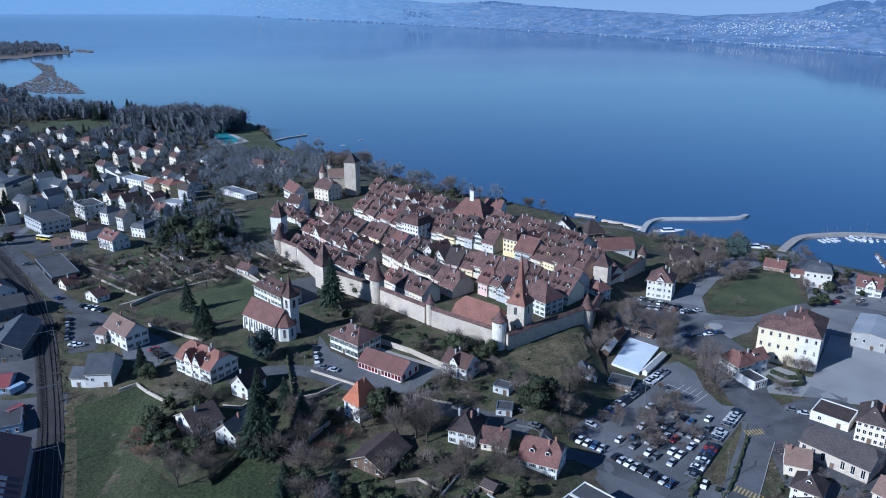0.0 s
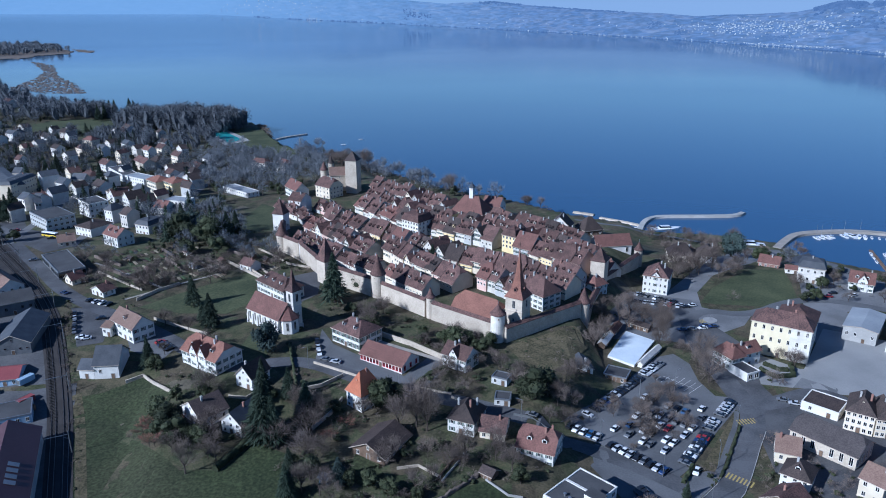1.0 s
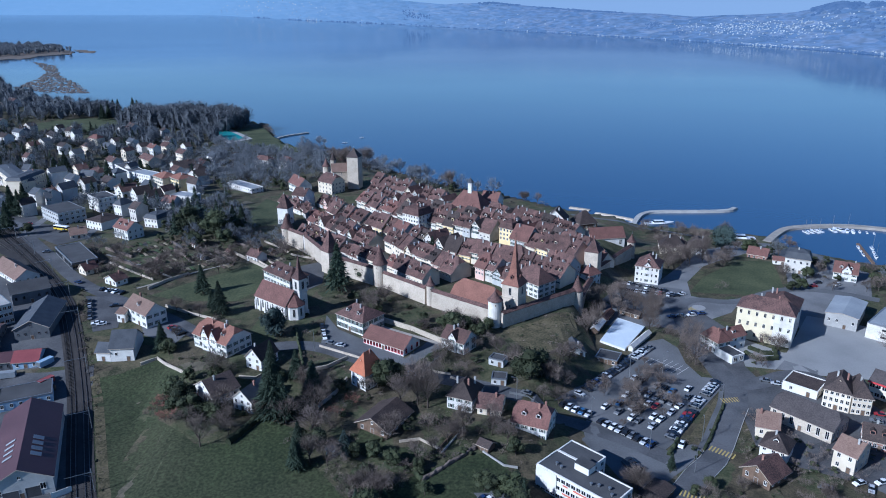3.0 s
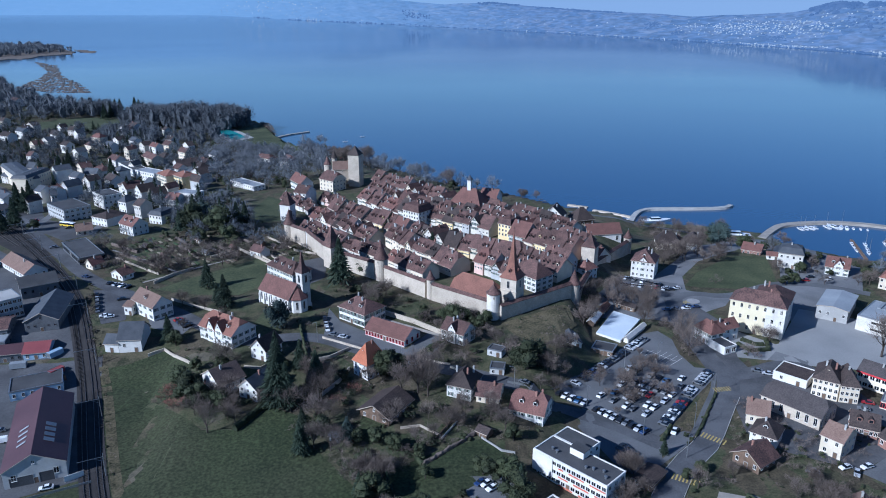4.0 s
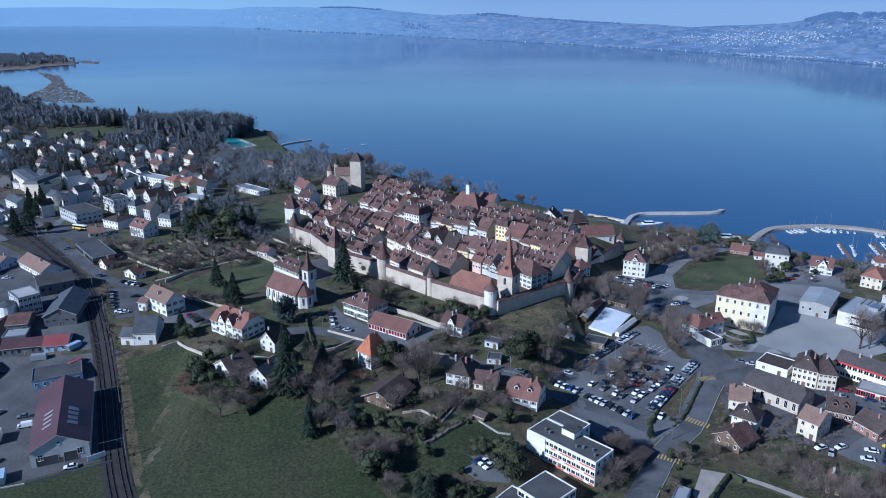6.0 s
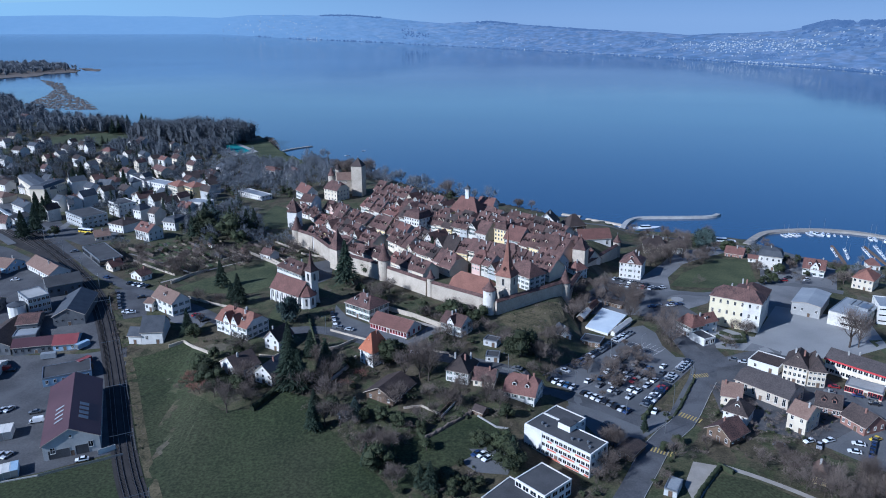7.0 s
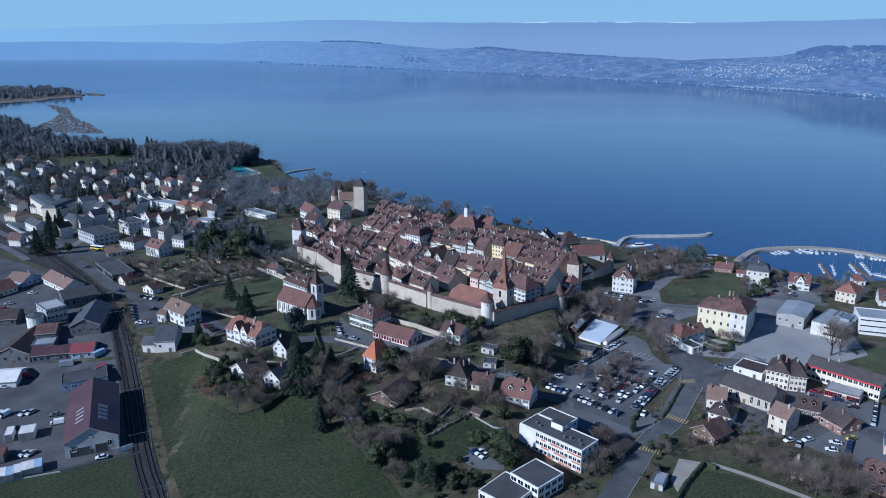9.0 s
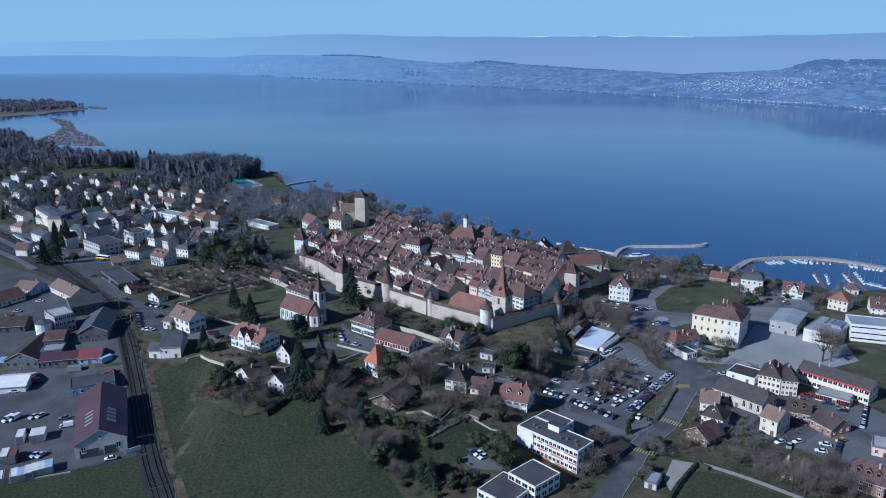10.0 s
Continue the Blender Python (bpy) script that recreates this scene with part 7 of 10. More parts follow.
def bare_tree(seed, tall, spread, twigs, twig=TWIG, thin=1.0, boughs=9, sides=4):
    """A leafless tree: trunk, limbs that fork, and a round crown of fine twigs that spread from the forks."""
    rng = np.random.default_rng(seed)
    trunk_h = tall * 0.27
    segs = [((0, 0, -0.5), (0.1, 0, trunk_h), tall * 0.022, tall * 0.016)]
    tips = []
    for k in range(boughs):
        a, up = k * 2.4 + rng.uniform(-0.4, 0.4), rng.uniform(0.35, 1.0)
        reach = spread * rng.uniform(0.6, 0.95) * math.sin(math.acos(min(0.98, up * 0.85)))
        z0 = trunk_h * rng.uniform(0.75, 1.0)
        end = np.array((reach * math.cos(a), reach * math.sin(a), trunk_h + (tall * 0.9 - trunk_h) * up * rng.uniform(0.75, 1.0)))
        bend = np.array((end[0] * 0.5, end[1] * 0.5, z0 + (end[2] - z0) * 0.4))
        segs += [((0, 0, z0), bend, tall * 0.011, tall * 0.007), (bend, end, tall * 0.007, tall * 0.002)]
        tips += [(bend + end) / 2, end, end]
        if boughs > 5:
            fork = bend + (end - bend) * 0.6 + rng.normal(size=3) * spread * 0.22 + [0, 0, tall * 0.06]
            segs.append((bend, fork, tall * 0.005, tall * 0.0015))
            tips += [fork, fork]
    tips = np.array(tips)
    lump = tips[rng.integers(0, len(tips), twigs)]
    start = lump + rng.normal(size=(twigs, 3)) * np.array([spread, spread, tall * 0.32]) * 0.17
    out = start - np.array([0, 0, tall * 0.4])
    out /= np.linalg.norm(out, axis=1)[:, None]
    way = (out + rng.normal(size=(twigs, 3)) * 0.45 + [0, 0, 0.3]) * (tall * rng.uniform(0.05, 0.13, twigs))[:, None]
    v, f = blades(start, way, thin * tall * rng.uniform(0.006, 0.011, twigs), rng)
    v[:, 2] = np.maximum(v[:, 2], 0.05)
    return limbs(segs, sides).done("tree", BARK), make("crown", v.tolist(), f.tolist(), twig)


def with_core(v, f, cores, mat, seed):
    """Blades round a dense, uneven heart of the crown: (profile, x, y) for each lump."""
    rng = random.Random(seed)
    V, F = [tuple(p) for p in v], [tuple(q) for q in f]
    for profile, x, y in cores:
        k, n = len(V), 8
        for r, z in profile:
            for a in range(n):
                q, t = r * rng.uniform(0.7, 1.25), math.tau * a / n
                V.append((x + q * math.cos(t), y + q * math.sin(t), max(0.05, z + rng.uniform(-0.04, 0.04) * r)))
        for row in range(len(profile) - 1):
            for a in range(n):
                F.append((k + row * n + a, k + row * n + (a + 1) % n, k + (row + 1) * n + (a + 1) % n, k + (row + 1) * n + a))
    return make("crown", V, F, mat)


def conifer(seed, tall, spread, needle=NEEDLE, n=2400):
    rng = np.random.default_rng(seed)
    segs = [((0, 0, -0.5), (0, 0, tall * 0.97), tall * 0.018, 0.03)]
    t = rng.uniform(0, 1, n) ** 0.8
    a = rng.uniform(0, math.tau, n)
    r = spread * (1 - t) * rng.uniform(0.2, 0.95, n) * (1 + 0.15 * np.sin(a * 3 + t * 30)) + 0.05
    start = np.stack([r * np.cos(a), r * np.sin(a), tall * (0.08 + 0.9 * t)], 1)
    L = (spread * (1 - t) * 0.3 + 0.35) * rng.uniform(0.6, 1.2, n)
    way = np.stack([np.cos(a) * L, np.sin(a) * L, -0.35 * L + rng.normal(size=n) * 0.2], 1)
    v, f = blades(start, way, L * 0.34 * (2400 / n) ** 0.4, rng)
    core = [(spread * (0.2 + 0.42 * math.sin(k * 2.1) ** 2) * (1 - k / 9) + 0.1, tall * (0.1 + 0.86 * k / 9)) for k in range(10)]
    return limbs(segs).done("tree", BARK), with_core(v, f, [(core, 0, 0)], needle, seed)


def leafy(seed, tall, spread, leaf=LEAF, n=1700):
    """An evergreen tree or shrub: leaf clumps gathered in uneven lumps."""
    rng = np.random.default_rng(seed)
    segs = [((0, 0, -0.5), (0, 0, tall * 0.6), tall * 0.03, tall * 0.015)]
    lumps = rng.normal(size=(9, 3))
    lumps = lumps / np.linalg.norm(lumps, axis=1)[:, None] * np.array([spread, spread, tall * 0.4]) * 0.55 + [0, 0, tall * 0.47]
    c = lumps[rng.integers(0, 9, n)]
    d = rng.normal(size=(n, 3))
    d /= np.linalg.norm(d, axis=1)[:, None]
    start = c + d * np.array([spread, spread, tall * 0.45]) * 0.42 * rng.uniform(0.6, 1.1, n)[:, None]
    way = (d * 0.6 + rng.normal(size=(n, 3)) * 0.6) * tall * 0.045
    v, f = blades(start, way, tall * rng.uniform(0.022, 0.042, n) * max(1, 1000 / n) ** 0.5, rng)
    v[:, 2] = np.maximum(v[:, 2], 0.05)
    if n < 400:
        lumps = lumps[:4]
    a, b = spread * 0.36, tall * 0.155
    cores = [([(0.02, z - b), (a * 0.75, z - b * 0.6), (a, z), (a * 0.75, z + b * 0.6), (0.02, z + b)], x, y) for x, y, z in lumps]
    return limbs(segs).done("tree", BARK), with_core(v, f, cores, leaf, seed)


PLANTS = {
    "bare": [bare_tree(s, 10, 4.2, 1250, TWIG, 0.9) for s in (1, 2, 3, 4, 5)],
    "tall_bare": [bare_tree(s, 15, 5.0, 1600, TWIG, 0.62) for s in (11, 12, 13)],
    "russet": [bare_tree(s, 4, 2.2, 700, TWIG_RED, 1.3, 6) for s in (21, 22)],
    "bush": [bare_tree(s, 3.2, 1.9, 420, TWIG, 1.7, 6) for s in (31, 32, 33)],
    "conifer": [conifer(s, 14, 3.4) for s in (41, 42, 43)],
    "spruce": [conifer(s, 9, 3.0, NEEDLE_BLUE) for s in (51,)],
    "leafy": [leafy(s, 7, 3.4) for s in (61, 62, 63)],
    "shrub": [leafy(s, 2.4, 1.7, LEAF, 460) for s in (71, 72)],
    "low_bush": [bare_tree(s, 3.2, 2.2, 170, TWIG, 2.9, 4, 3) for s in (34, 35)],
    "low_shrub": [leafy(s, 2.4, 1.9, LEAF, 220) for s in (73, 74)],
    "far_bare": [bare_tree(s, 10, 4.4, 480, TWIG_HAZY, 2.2, 6, 3) for s in (6, 7, 8)],
    "far_leafy": [leafy(s, 7, 3.4, LEAF, 340) for s in (64, 65)],
    "far_conifer": [conifer(s, 14, 3.4, NEEDLE, 500) for s in (44, 45)],
    "cedar": [leafy(s, 13, 5.6, NEEDLE_BLUE, 2600) for s in (91, 92)],
    "reed": [bare_tree(81, 3.0, 2.5, 700, REED, 1.8, 5)],
}
PLANT_WORDS = {"bare": ("tree", "bare winter tree with fine brown twigs", "tree", "bare trees"), "tall_bare": ("tree", "tall bare winter tree with grey-brown twigs", "tree", "bare trees"),
               "russet": ("shrub", "russet leafless shrub in a garden", "shrub", "shrubs"), "bush": ("shrub", "leafless brown garden bush", "shrub", "shrubs"),
               "conifer": ("conifer", "dark green pointed conifer", "conifer", "conifers"), "spruce": ("conifer", "bluish spruce in a garden", "conifer", "conifers"),
               "leafy": ("evergreen_tree", "dark evergreen tree with a dense crown", "tree", "evergreen trees"), "shrub": ("shrub", "dark evergreen garden shrub", "shrub", "shrubs"),
               "cedar": ("conifer", "broad blue-grey cedar with spreading boughs", "conifer", "conifers"),
               "reed": ("reed_clump", "pale dry reed clump at the shore", "reeds", "reeds")}
plant_rng = random.Random(3)


def one_piece(trunk, crown):
    """Stems and twigs of a shrub as one mesh."""
    key = ("shrub", crown.name)
    if key not in SHARED:
        k = len(trunk.vertices)
        SHARED[key] = make("shrub", [v.co for v in trunk.vertices] + [v.co for v in crown.vertices],
                           [tuple(p.vertices) for p in trunk.polygons] + [tuple(a + k for a in p.vertices) for p in crown.polygons],
                           [BARK, crown.materials[0]], [0] * len(trunk.polygons) + [1] * len(crown.polygons))
    return SHARED[key]


def plant(kind, x, y, size=1.0, z=None):
    rng = plant_rng
    trunk, crown = rng.choice(PLANTS[kind])
    name, label, category, group = PLANT_WORDS[kind]
    if kind in ("bush", "russet", "shrub", "reed"):
        crown = one_piece(trunk, crown)
        trunk = None
    ob = new(name, trunk or crown)
    k = size * rng.uniform(0.9, 1.1)
    ob.matrix_basis = pose(x, y, float(height(x, y)) if z is None else z, 0, 0, rng.uniform(0, 360)) @ Matrix.Diagonal((k * rng.uniform(0.9, 1.15), k * rng.uniform(0.9, 1.15), k, 1))
    tagged(ob, label, category, group, "stuff" if kind == "reed" else "")
    if trunk:
        part("crown", crown, ob)
    return ob


def inside(x, y, outline):
    hit = False
    for (x0, y0), (x1, y1) in zip(outline, list(outline[1:]) + [outline[0]]):
        if (y0 > y) != (y1 > y) and x < (x1 - x0) * (y - y0) / (y1 - y0) + x0:
            hit = not hit
    return hit


def unbuilt(x, y, margin=0.5):
    """No building at this place."""
    for cx, cy, r, a, hw, hd in FOOTPRINTS:
        dx, dy = x - cx, y - cy
        if dx * dx + dy * dy < (r + margin + 2) ** 2:
            u, v = dx * math.cos(a) + dy * math.sin(a), -dx * math.sin(a) + dy * math.cos(a)
            if abs(u) < hw + margin and abs(v) < hd + margin:
                return False
    return True


def free(x, y, margin=0.5):
    """No building or paving at this place."""
    return unbuilt(x, y, margin) and not any(inside(x, y, o) for o in PAVED)


FAR_KINDS = {"bare": "far_bare", "tall_bare": "far_bare", "leafy": "far_leafy", "conifer": "far_conifer", "bush": "low_bush", "shrub": "low_shrub"}


def gather(places, label):
    """Many far plants as one piece: (kind, x, y, size)."""
    V, F, M, k = [], [], [], 0
    mats = [BARK, TWIG, TWIG_HAZY, NEEDLE, LEAF, TWIG_RED, REED, NEEDLE_BLUE]
    for kind, x, y, size in places:
        if y > 400 and kind in FAR_KINDS:
            kind, size = FAR_KINDS[kind], size * (1.4 if kind == "tall_bare" else 1.0)
        turn = Matrix.Rotation(plant_rng.uniform(0, 6.28), 3, "Z")
        for me in plant_rng.choice(PLANTS[kind]):
            co = np.empty(len(me.vertices) * 3)
            me.vertices.foreach_get("co", co)
            V.append(co.reshape(-1, 3) @ np.array(turn).T * size + [x, y, float(height(x, y))])
            F += [tuple(a + k for a in p.vertices) for p in me.polygons]
            M += [mats.index(me.materials[0])] * len(me.polygons)
            k += len(me.vertices)
    ob = new("garden_trees", make("garden_trees", np.vstack(V).tolist(), F, mats, M))
    return tagged(ob, label, "trees", kind="stuff")


def open_ground(x, y):
    return any(inside(x, y, o) for o in MEADOWS)


def scatter(outline, count, kinds, low=0.7, high=1.2, paved=False, far=""):
    rng = plant_rng
    places = []
    xs, ys = [p[0] for p in outline], [p[1] for p in outline]
    made = tries = 0
    while made < count and tries < count * 12:
        tries += 1
        x, y = rng.uniform(min(xs), max(xs)), rng.uniform(min(ys), max(ys))
        if inside(x, y, outline) and (unbuilt(x, y) if paved else free(x, y) and not open_ground(x, y)) and float(height(x, y)) > 0.3:
            places.append((rng.choice(kinds), x, y, rng.uniform(low, high)))
            made += 1
    if far:
        if not places:
            return None
        return gather(places, far)
    for place in places:
        plant(*place)


def wood(name, outline, count, label, tall=13.0, mat=TWIG, seed=9, per=330, thick=0.8):
    """A far wood as one piece of many ragged crowns on thin trunks."""
    rng = np.random.default_rng(seed)
    xs, ys = [p[0] for p in outline], [p[1] for p in outline]
    V, F, k, dim = [], [], 0, []
    made = 0
    for _ in range(count * 8):
        if made >= count:
            break
        x, y = rng.uniform(min(xs), max(xs)), rng.uniform(min(ys), max(ys))
        if not inside(x, y, outline) or not free(x, y, 2) or open_ground(x, y):
            continue
        made += 1
        t = tall * rng.uniform(0.8, 1.1) * (0.95 + 0.55 * noise.noise(Vector((x / 45, y / 70, seed))))
        d = rng.normal(size=(per, 3))
        d /= np.linalg.norm(d, axis=1)[:, None]
        start = d * np.array([t * 0.34, t * 0.34, t * 0.43]) * rng.uniform(0.35, 0.98, per)[:, None] + [x, y, max(float(height(x, y)), 0.8) + t * 0.52]
        way = (d + rng.normal(size=(per, 3)) * 0.6 + [0, 0, 0.25]) * t * 0.042
        v, f = blades(start, way, thick * t * rng.uniform(0.015, 0.04, per), rng)
        V.append(v), F.append(f + k)
        k += len(v)
        z = max(float(height(x, y)), 0.8)
        # small core in the darker tone that imitates shade within the crown
        turn = np.arange(6) * math.tau / 6 + rng.uniform(0, 1)
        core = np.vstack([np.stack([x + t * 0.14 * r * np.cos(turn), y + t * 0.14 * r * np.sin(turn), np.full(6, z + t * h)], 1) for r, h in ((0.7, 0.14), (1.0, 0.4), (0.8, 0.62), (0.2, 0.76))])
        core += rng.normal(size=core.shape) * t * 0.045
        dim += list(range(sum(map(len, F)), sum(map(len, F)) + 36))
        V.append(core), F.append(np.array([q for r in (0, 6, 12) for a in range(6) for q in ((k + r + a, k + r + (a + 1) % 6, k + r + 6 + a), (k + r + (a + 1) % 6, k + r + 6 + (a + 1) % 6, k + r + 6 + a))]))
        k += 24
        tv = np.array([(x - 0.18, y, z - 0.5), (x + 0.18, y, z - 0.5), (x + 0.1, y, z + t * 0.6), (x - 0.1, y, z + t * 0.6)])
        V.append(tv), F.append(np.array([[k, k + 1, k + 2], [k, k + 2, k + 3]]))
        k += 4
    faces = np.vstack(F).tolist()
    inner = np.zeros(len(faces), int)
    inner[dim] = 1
    ob = new(name, make(name, np.vstack(V).tolist(), faces, [mat, TWIG_SHADE], inner.tolist()))
    return tagged(ob, label, "woods", kind="stuff")


# plants by place
plant("conifer", -50.6, 345.6, 1.75)
plant("conifer", -99.5, 318.2, 1.3)
plant("conifer", -104.9, 324.4, 0.8)
plant("conifer", -58.7, 241.2, 1.75)
plant("conifer", -55.4, 238.9, 1.3)
plant("conifer", -64.1, 262.7, 1.3)
plant("conifer", -46.6, 250.1, 1.1)
plant("conifer", -54.9, 262.6, 0.9)
plant("spruce", -31.8, 220.7, 1.1)
plant("leafy", 32.4, 262.3, 2.1)
plant("conifer", 37.0, 264.1, 0.9)
plant("leafy", 3.5, 299.3, 1.5)
plant("leafy", 8.3, 301.6, 1.3)
plant("leafy", 0.1, 303.2, 1.2)
plant("leafy", 21.6, 193.1, 1.7)
plant("leafy", 20.2, 201.3, 1.5)
plant("conifer", -114.5, 287.7, 0.9)
plant("leafy", -110.9, 284.7, 1.2)
plant("leafy", -152.9, 435.8, 3.0)
plant("leafy", -135.7, 430.3, 2.8)
plant("cedar", -150.1, 450.0, 1.5)
plant("leafy", -125.3, 413.2, 1.6)
plant("leafy", -134.2, 426.2, 1.4)
plant("leafy", -140.6, 413.2, 1.5)
plant("leafy", -92.6, 246.7, 1.5)
plant("leafy", -86.9, 239.1, 1.4)
plant("leafy", -97.3, 253.0, 1.6)
plant("tall_bare", 4.3, 622.0, 1.3)
plant("leafy", 8.5, 621.9, 1.7)
plant("leafy", 46.0, 599.3, 1.2)
plant("cedar", 177.6, 460.0, 1.5)
plant("leafy", 181.1, 428.3, 1.4)
plant("leafy", 176.8, 467.6, 1.9)
plant("leafy", 182.9, 431.7, 1.5)
plant("leafy", 73.2, 189.0, 0.7)
plant("conifer", 72.7, 217.4, 0.5)
plant("leafy", 76.3, 203.7, 0.7)
plant("leafy", 81.7, 207.8, 0.7)
plant("cedar", -70.2, 296.0, 1.15)
plant("leafy", -40.0, 360.8, 1.3)
plant("leafy", -7.2, 402.1, 1.0)
plant("conifer", -6.1, 397.3, 0.9)
plant("tall_bare", 183.3, 285.8, 1.3)
plant("tall_bare", 187.4, 285.8, 1.1)
plant("tall_bare", 103.0, 286.6, 0.9)
plant("bare", 69.4, 256.6, 1.0)
plant("leafy", -23.4, 261.7, 1.1)
plant("leafy", -21.1, 264.3, 1.3)
plant("leafy", -17.1, 261.6, 1.2)
plant("tall_bare", -15.1, 244.5, 1.0)
plant("tall_bare", -9.3, 253.8, 1.0)
plant("bare", -3.2, 258.6, 1.1)
plant("tall_bare", -5.5, 244.2, 1.0)
for x, y, k in ((-458.8, 1003.5, 1.5), (-453.5, 1011, 1.7), (-442.9, 1014.3, 1.4), (-427.5, 1030, 1.5), (-424.1, 1036, 1.8), (-285.7, 484, 1.5), (-279.2, 481.3, 1.4), (-282.8, 494.3, 1.5), (-290.7, 492.5, 1.3),
                (-316.9, 600.8, 1.3), (-322.2, 612.2, 1.4), (-336.2, 655.4, 1.5), (-306.2, 600.4, 1.1), (-156.9, 452.4, 1.35), (-154.0, 460.5, 1.2), (-125.3, 436.0, 1.3), (-122.6, 444.4, 1.2), (-271.7, 553.5, 1.1), (-232.9, 534.6, 1.0)):
    plant("conifer", x, y, k)
plant("bare", 34.6, 263.6, 0.72)
plant("bare", 39.1, 267.8, 0.72)
plant("bare", 43.3, 273.5, 0.72)
plant("bare", 47.5, 278.5, 0.72)
plant("bare", 52.4, 284.3, 0.72)
plant("conifer", -467.1, 1058.0, 1.5)
plant("conifer", -436.4, 1051.6, 1.9)
plant("conifer", -475.7, 1058.1, 1.4)
plant("conifer", -460.2, 1057.9, 1.5)
plant("conifer", -264.8, 428.1, 1.5)
plant("conifer", -269.1, 591.2, 1.5)
plant("conifer", -265.3, 443.8, 1.3)
plant("leafy", -250.0, 436.2, 1.3)
plant("leafy", -212.1, 402.7, 0.8)
plant("tall_bare", -79.6, 224.4, 0.9)
plant("bare", -23.3, 203.2, 1.0)
plant("bare", -19.7, 204.9, 0.9)
scatter([(-58, 271), (-37, 270), (-32, 240), (-37, 224), (-60, 226), (-82, 241), (-85, 265)], 24, ("leafy", "bare", "bare", "bush", "shrub",), 0.7, 1.3)
scatter([(-104, 270), (-81, 271), (-62, 241), (-42, 232), (-50, 222), (-71, 224), (-90, 237)], 30, ("leafy", "bare", "bush", "bush", "shrub",), 0.6, 1.1)
scatter([(-109, 256), (-101, 264), (-88, 246), (-94, 237), (-104, 244)], 14, ("russet", "russet", "bush",), 0.9, 1.5)
scatter([(-41, 224), (-19, 226), (-5, 221), (-18, 205), (-30, 202), (-40, 212)], 26, ("bare", "bush", "shrub", "leafy",), 0.6, 1.1)
scatter([(-30, 202), (-18, 205), (-12, 185), (-4, 182), (-1, 175), (-16, 172)], 18, ("shrub", "bush", "bare",), 0.6, 1.1)
scatter([(-4, 182), (9, 191), (13, 186), (7, 172), (-4, 172)], 14, ("leafy", "shrub", "bush", "bush",), 0.6, 0.9)
scatter([(-22, 240), (2, 240), (23, 235), (26, 216), (13, 221), (-5, 216), (-19, 224)], 40, ("bare", "bush", "bush", "shrub", "shrub",), 0.6, 1.0)
scatter([(-18, 216), (13, 223), (17, 215), (4, 210), (-13, 205)], 16, ("bush", "shrub",), 0.7, 1.2)
scatter([(-49, 327), (-32, 341), (-7, 324), (19, 301), (23, 281), (5, 295), (-18, 303), (-27, 315)], 46, ("bush", "bare", "shrub", "leafy",), 0.6, 1.1)
scatter([(22, 295), (48, 286), (58, 282), (43, 250), (28, 249), (25, 269)], 18, ("bush", "bush", "bare", "shrub",), 0.5, 0.9)
scatter([(36, 269), (49, 275), (53, 273), (42, 253), (36, 250)], 5, ("bare",), 0.7, 0.85, paved=True)
scatter([(60, 327), (93, 368), (86, 336), (63, 312)], 8, ("bare",), 0.7, 1.0, paved=True)
scatter([(90, 354), (105, 350), (100, 332), (85, 331)], 5, ("bare",), 0.8, 1.1, paved=True)
scatter([(43, 250), (66, 280), (88, 294), (91, 262), (74, 235), (61, 240)], 34, ("bare",), 0.42, 0.62, paved=True)
scatter([(105, 315), (114, 324), (113, 280), (107, 274)], 7, ("bare", "tall_bare",), 0.7, 1.0)
scatter([(77, 226), (101, 256), (111, 264), (97, 240), (81, 216)], 16, ("bush", "shrub", "bush",), 0.5, 0.9)
scatter([(44, 185), (58, 204), (70, 208), (55, 187), (42, 172)], 20, ("bush", "bush", "bare", "shrub",), 0.6, 0.9)
scatter([(56, 204), (61, 214), (70, 208), (64, 200)], 10, ("bush", "bare",), 0.7, 1.0)
scatter([(66, 185), (77, 204), (92, 208), (92, 198), (81, 196), (72, 185), (64, 175)], 14, ("bush", "bush", "shrub", "bare",), 0.5, 0.9)
scatter([(94, 198), (111, 194), (134, 190), (154, 184), (152, 171), (120, 173), (104, 186)], 22, ("tall_bare", "bare", "bare",), 0.7, 0.95)
scatter([(103, 212), (120, 209), (131, 205), (124, 199), (105, 203)], 14, ("bush", "bush", "bare",), 0.5, 0.8)
scatter([(98, 226), (106, 246), (112, 250), (118, 238), (122, 232), (136, 228), (139, 216), (128, 208), (112, 206), (100, 204)], 70, ("low_bush", "low_bush", "low_shrub", "bush"), 0.5, 1.0, paved=True, far="brown garden bushes between the houses by the road")
scatter([(138, 232), (150, 236), (158, 226), (146, 214), (136, 214)], 16, ("low_bush", "low_shrub"), 0.4, 0.8, paved=True, far="low bushes beside the brick houses")
scatter([(135, 316), (145, 304), (134, 283), (123, 286)], 14, ("bare", "bush", "shrub",), 0.5, 0.9)
scatter([(186, 510), (233, 494), (193, 401), (178, 430)], 16, ("bare", "bush", "leafy",), 0.7, 1.1, far="bare trees and shrubs at the landing")
scatter([(146, 531), (188, 518), (182, 498), (141, 510)], 10, ("bare",), 0.7, 1.0)
scatter([(195, 415), (284, 474), (300, 445), (248, 358), (219, 353), (182, 359), (181, 379)], 40, ("bare", "bush", "leafy", "shrub",), 0.6, 1.1, far="bare trees and shrubs round the harbour villas")
scatter([(152, 413), (171, 421), (150, 380), (140, 370)], 4, ("bare",), 0.8, 1.0)
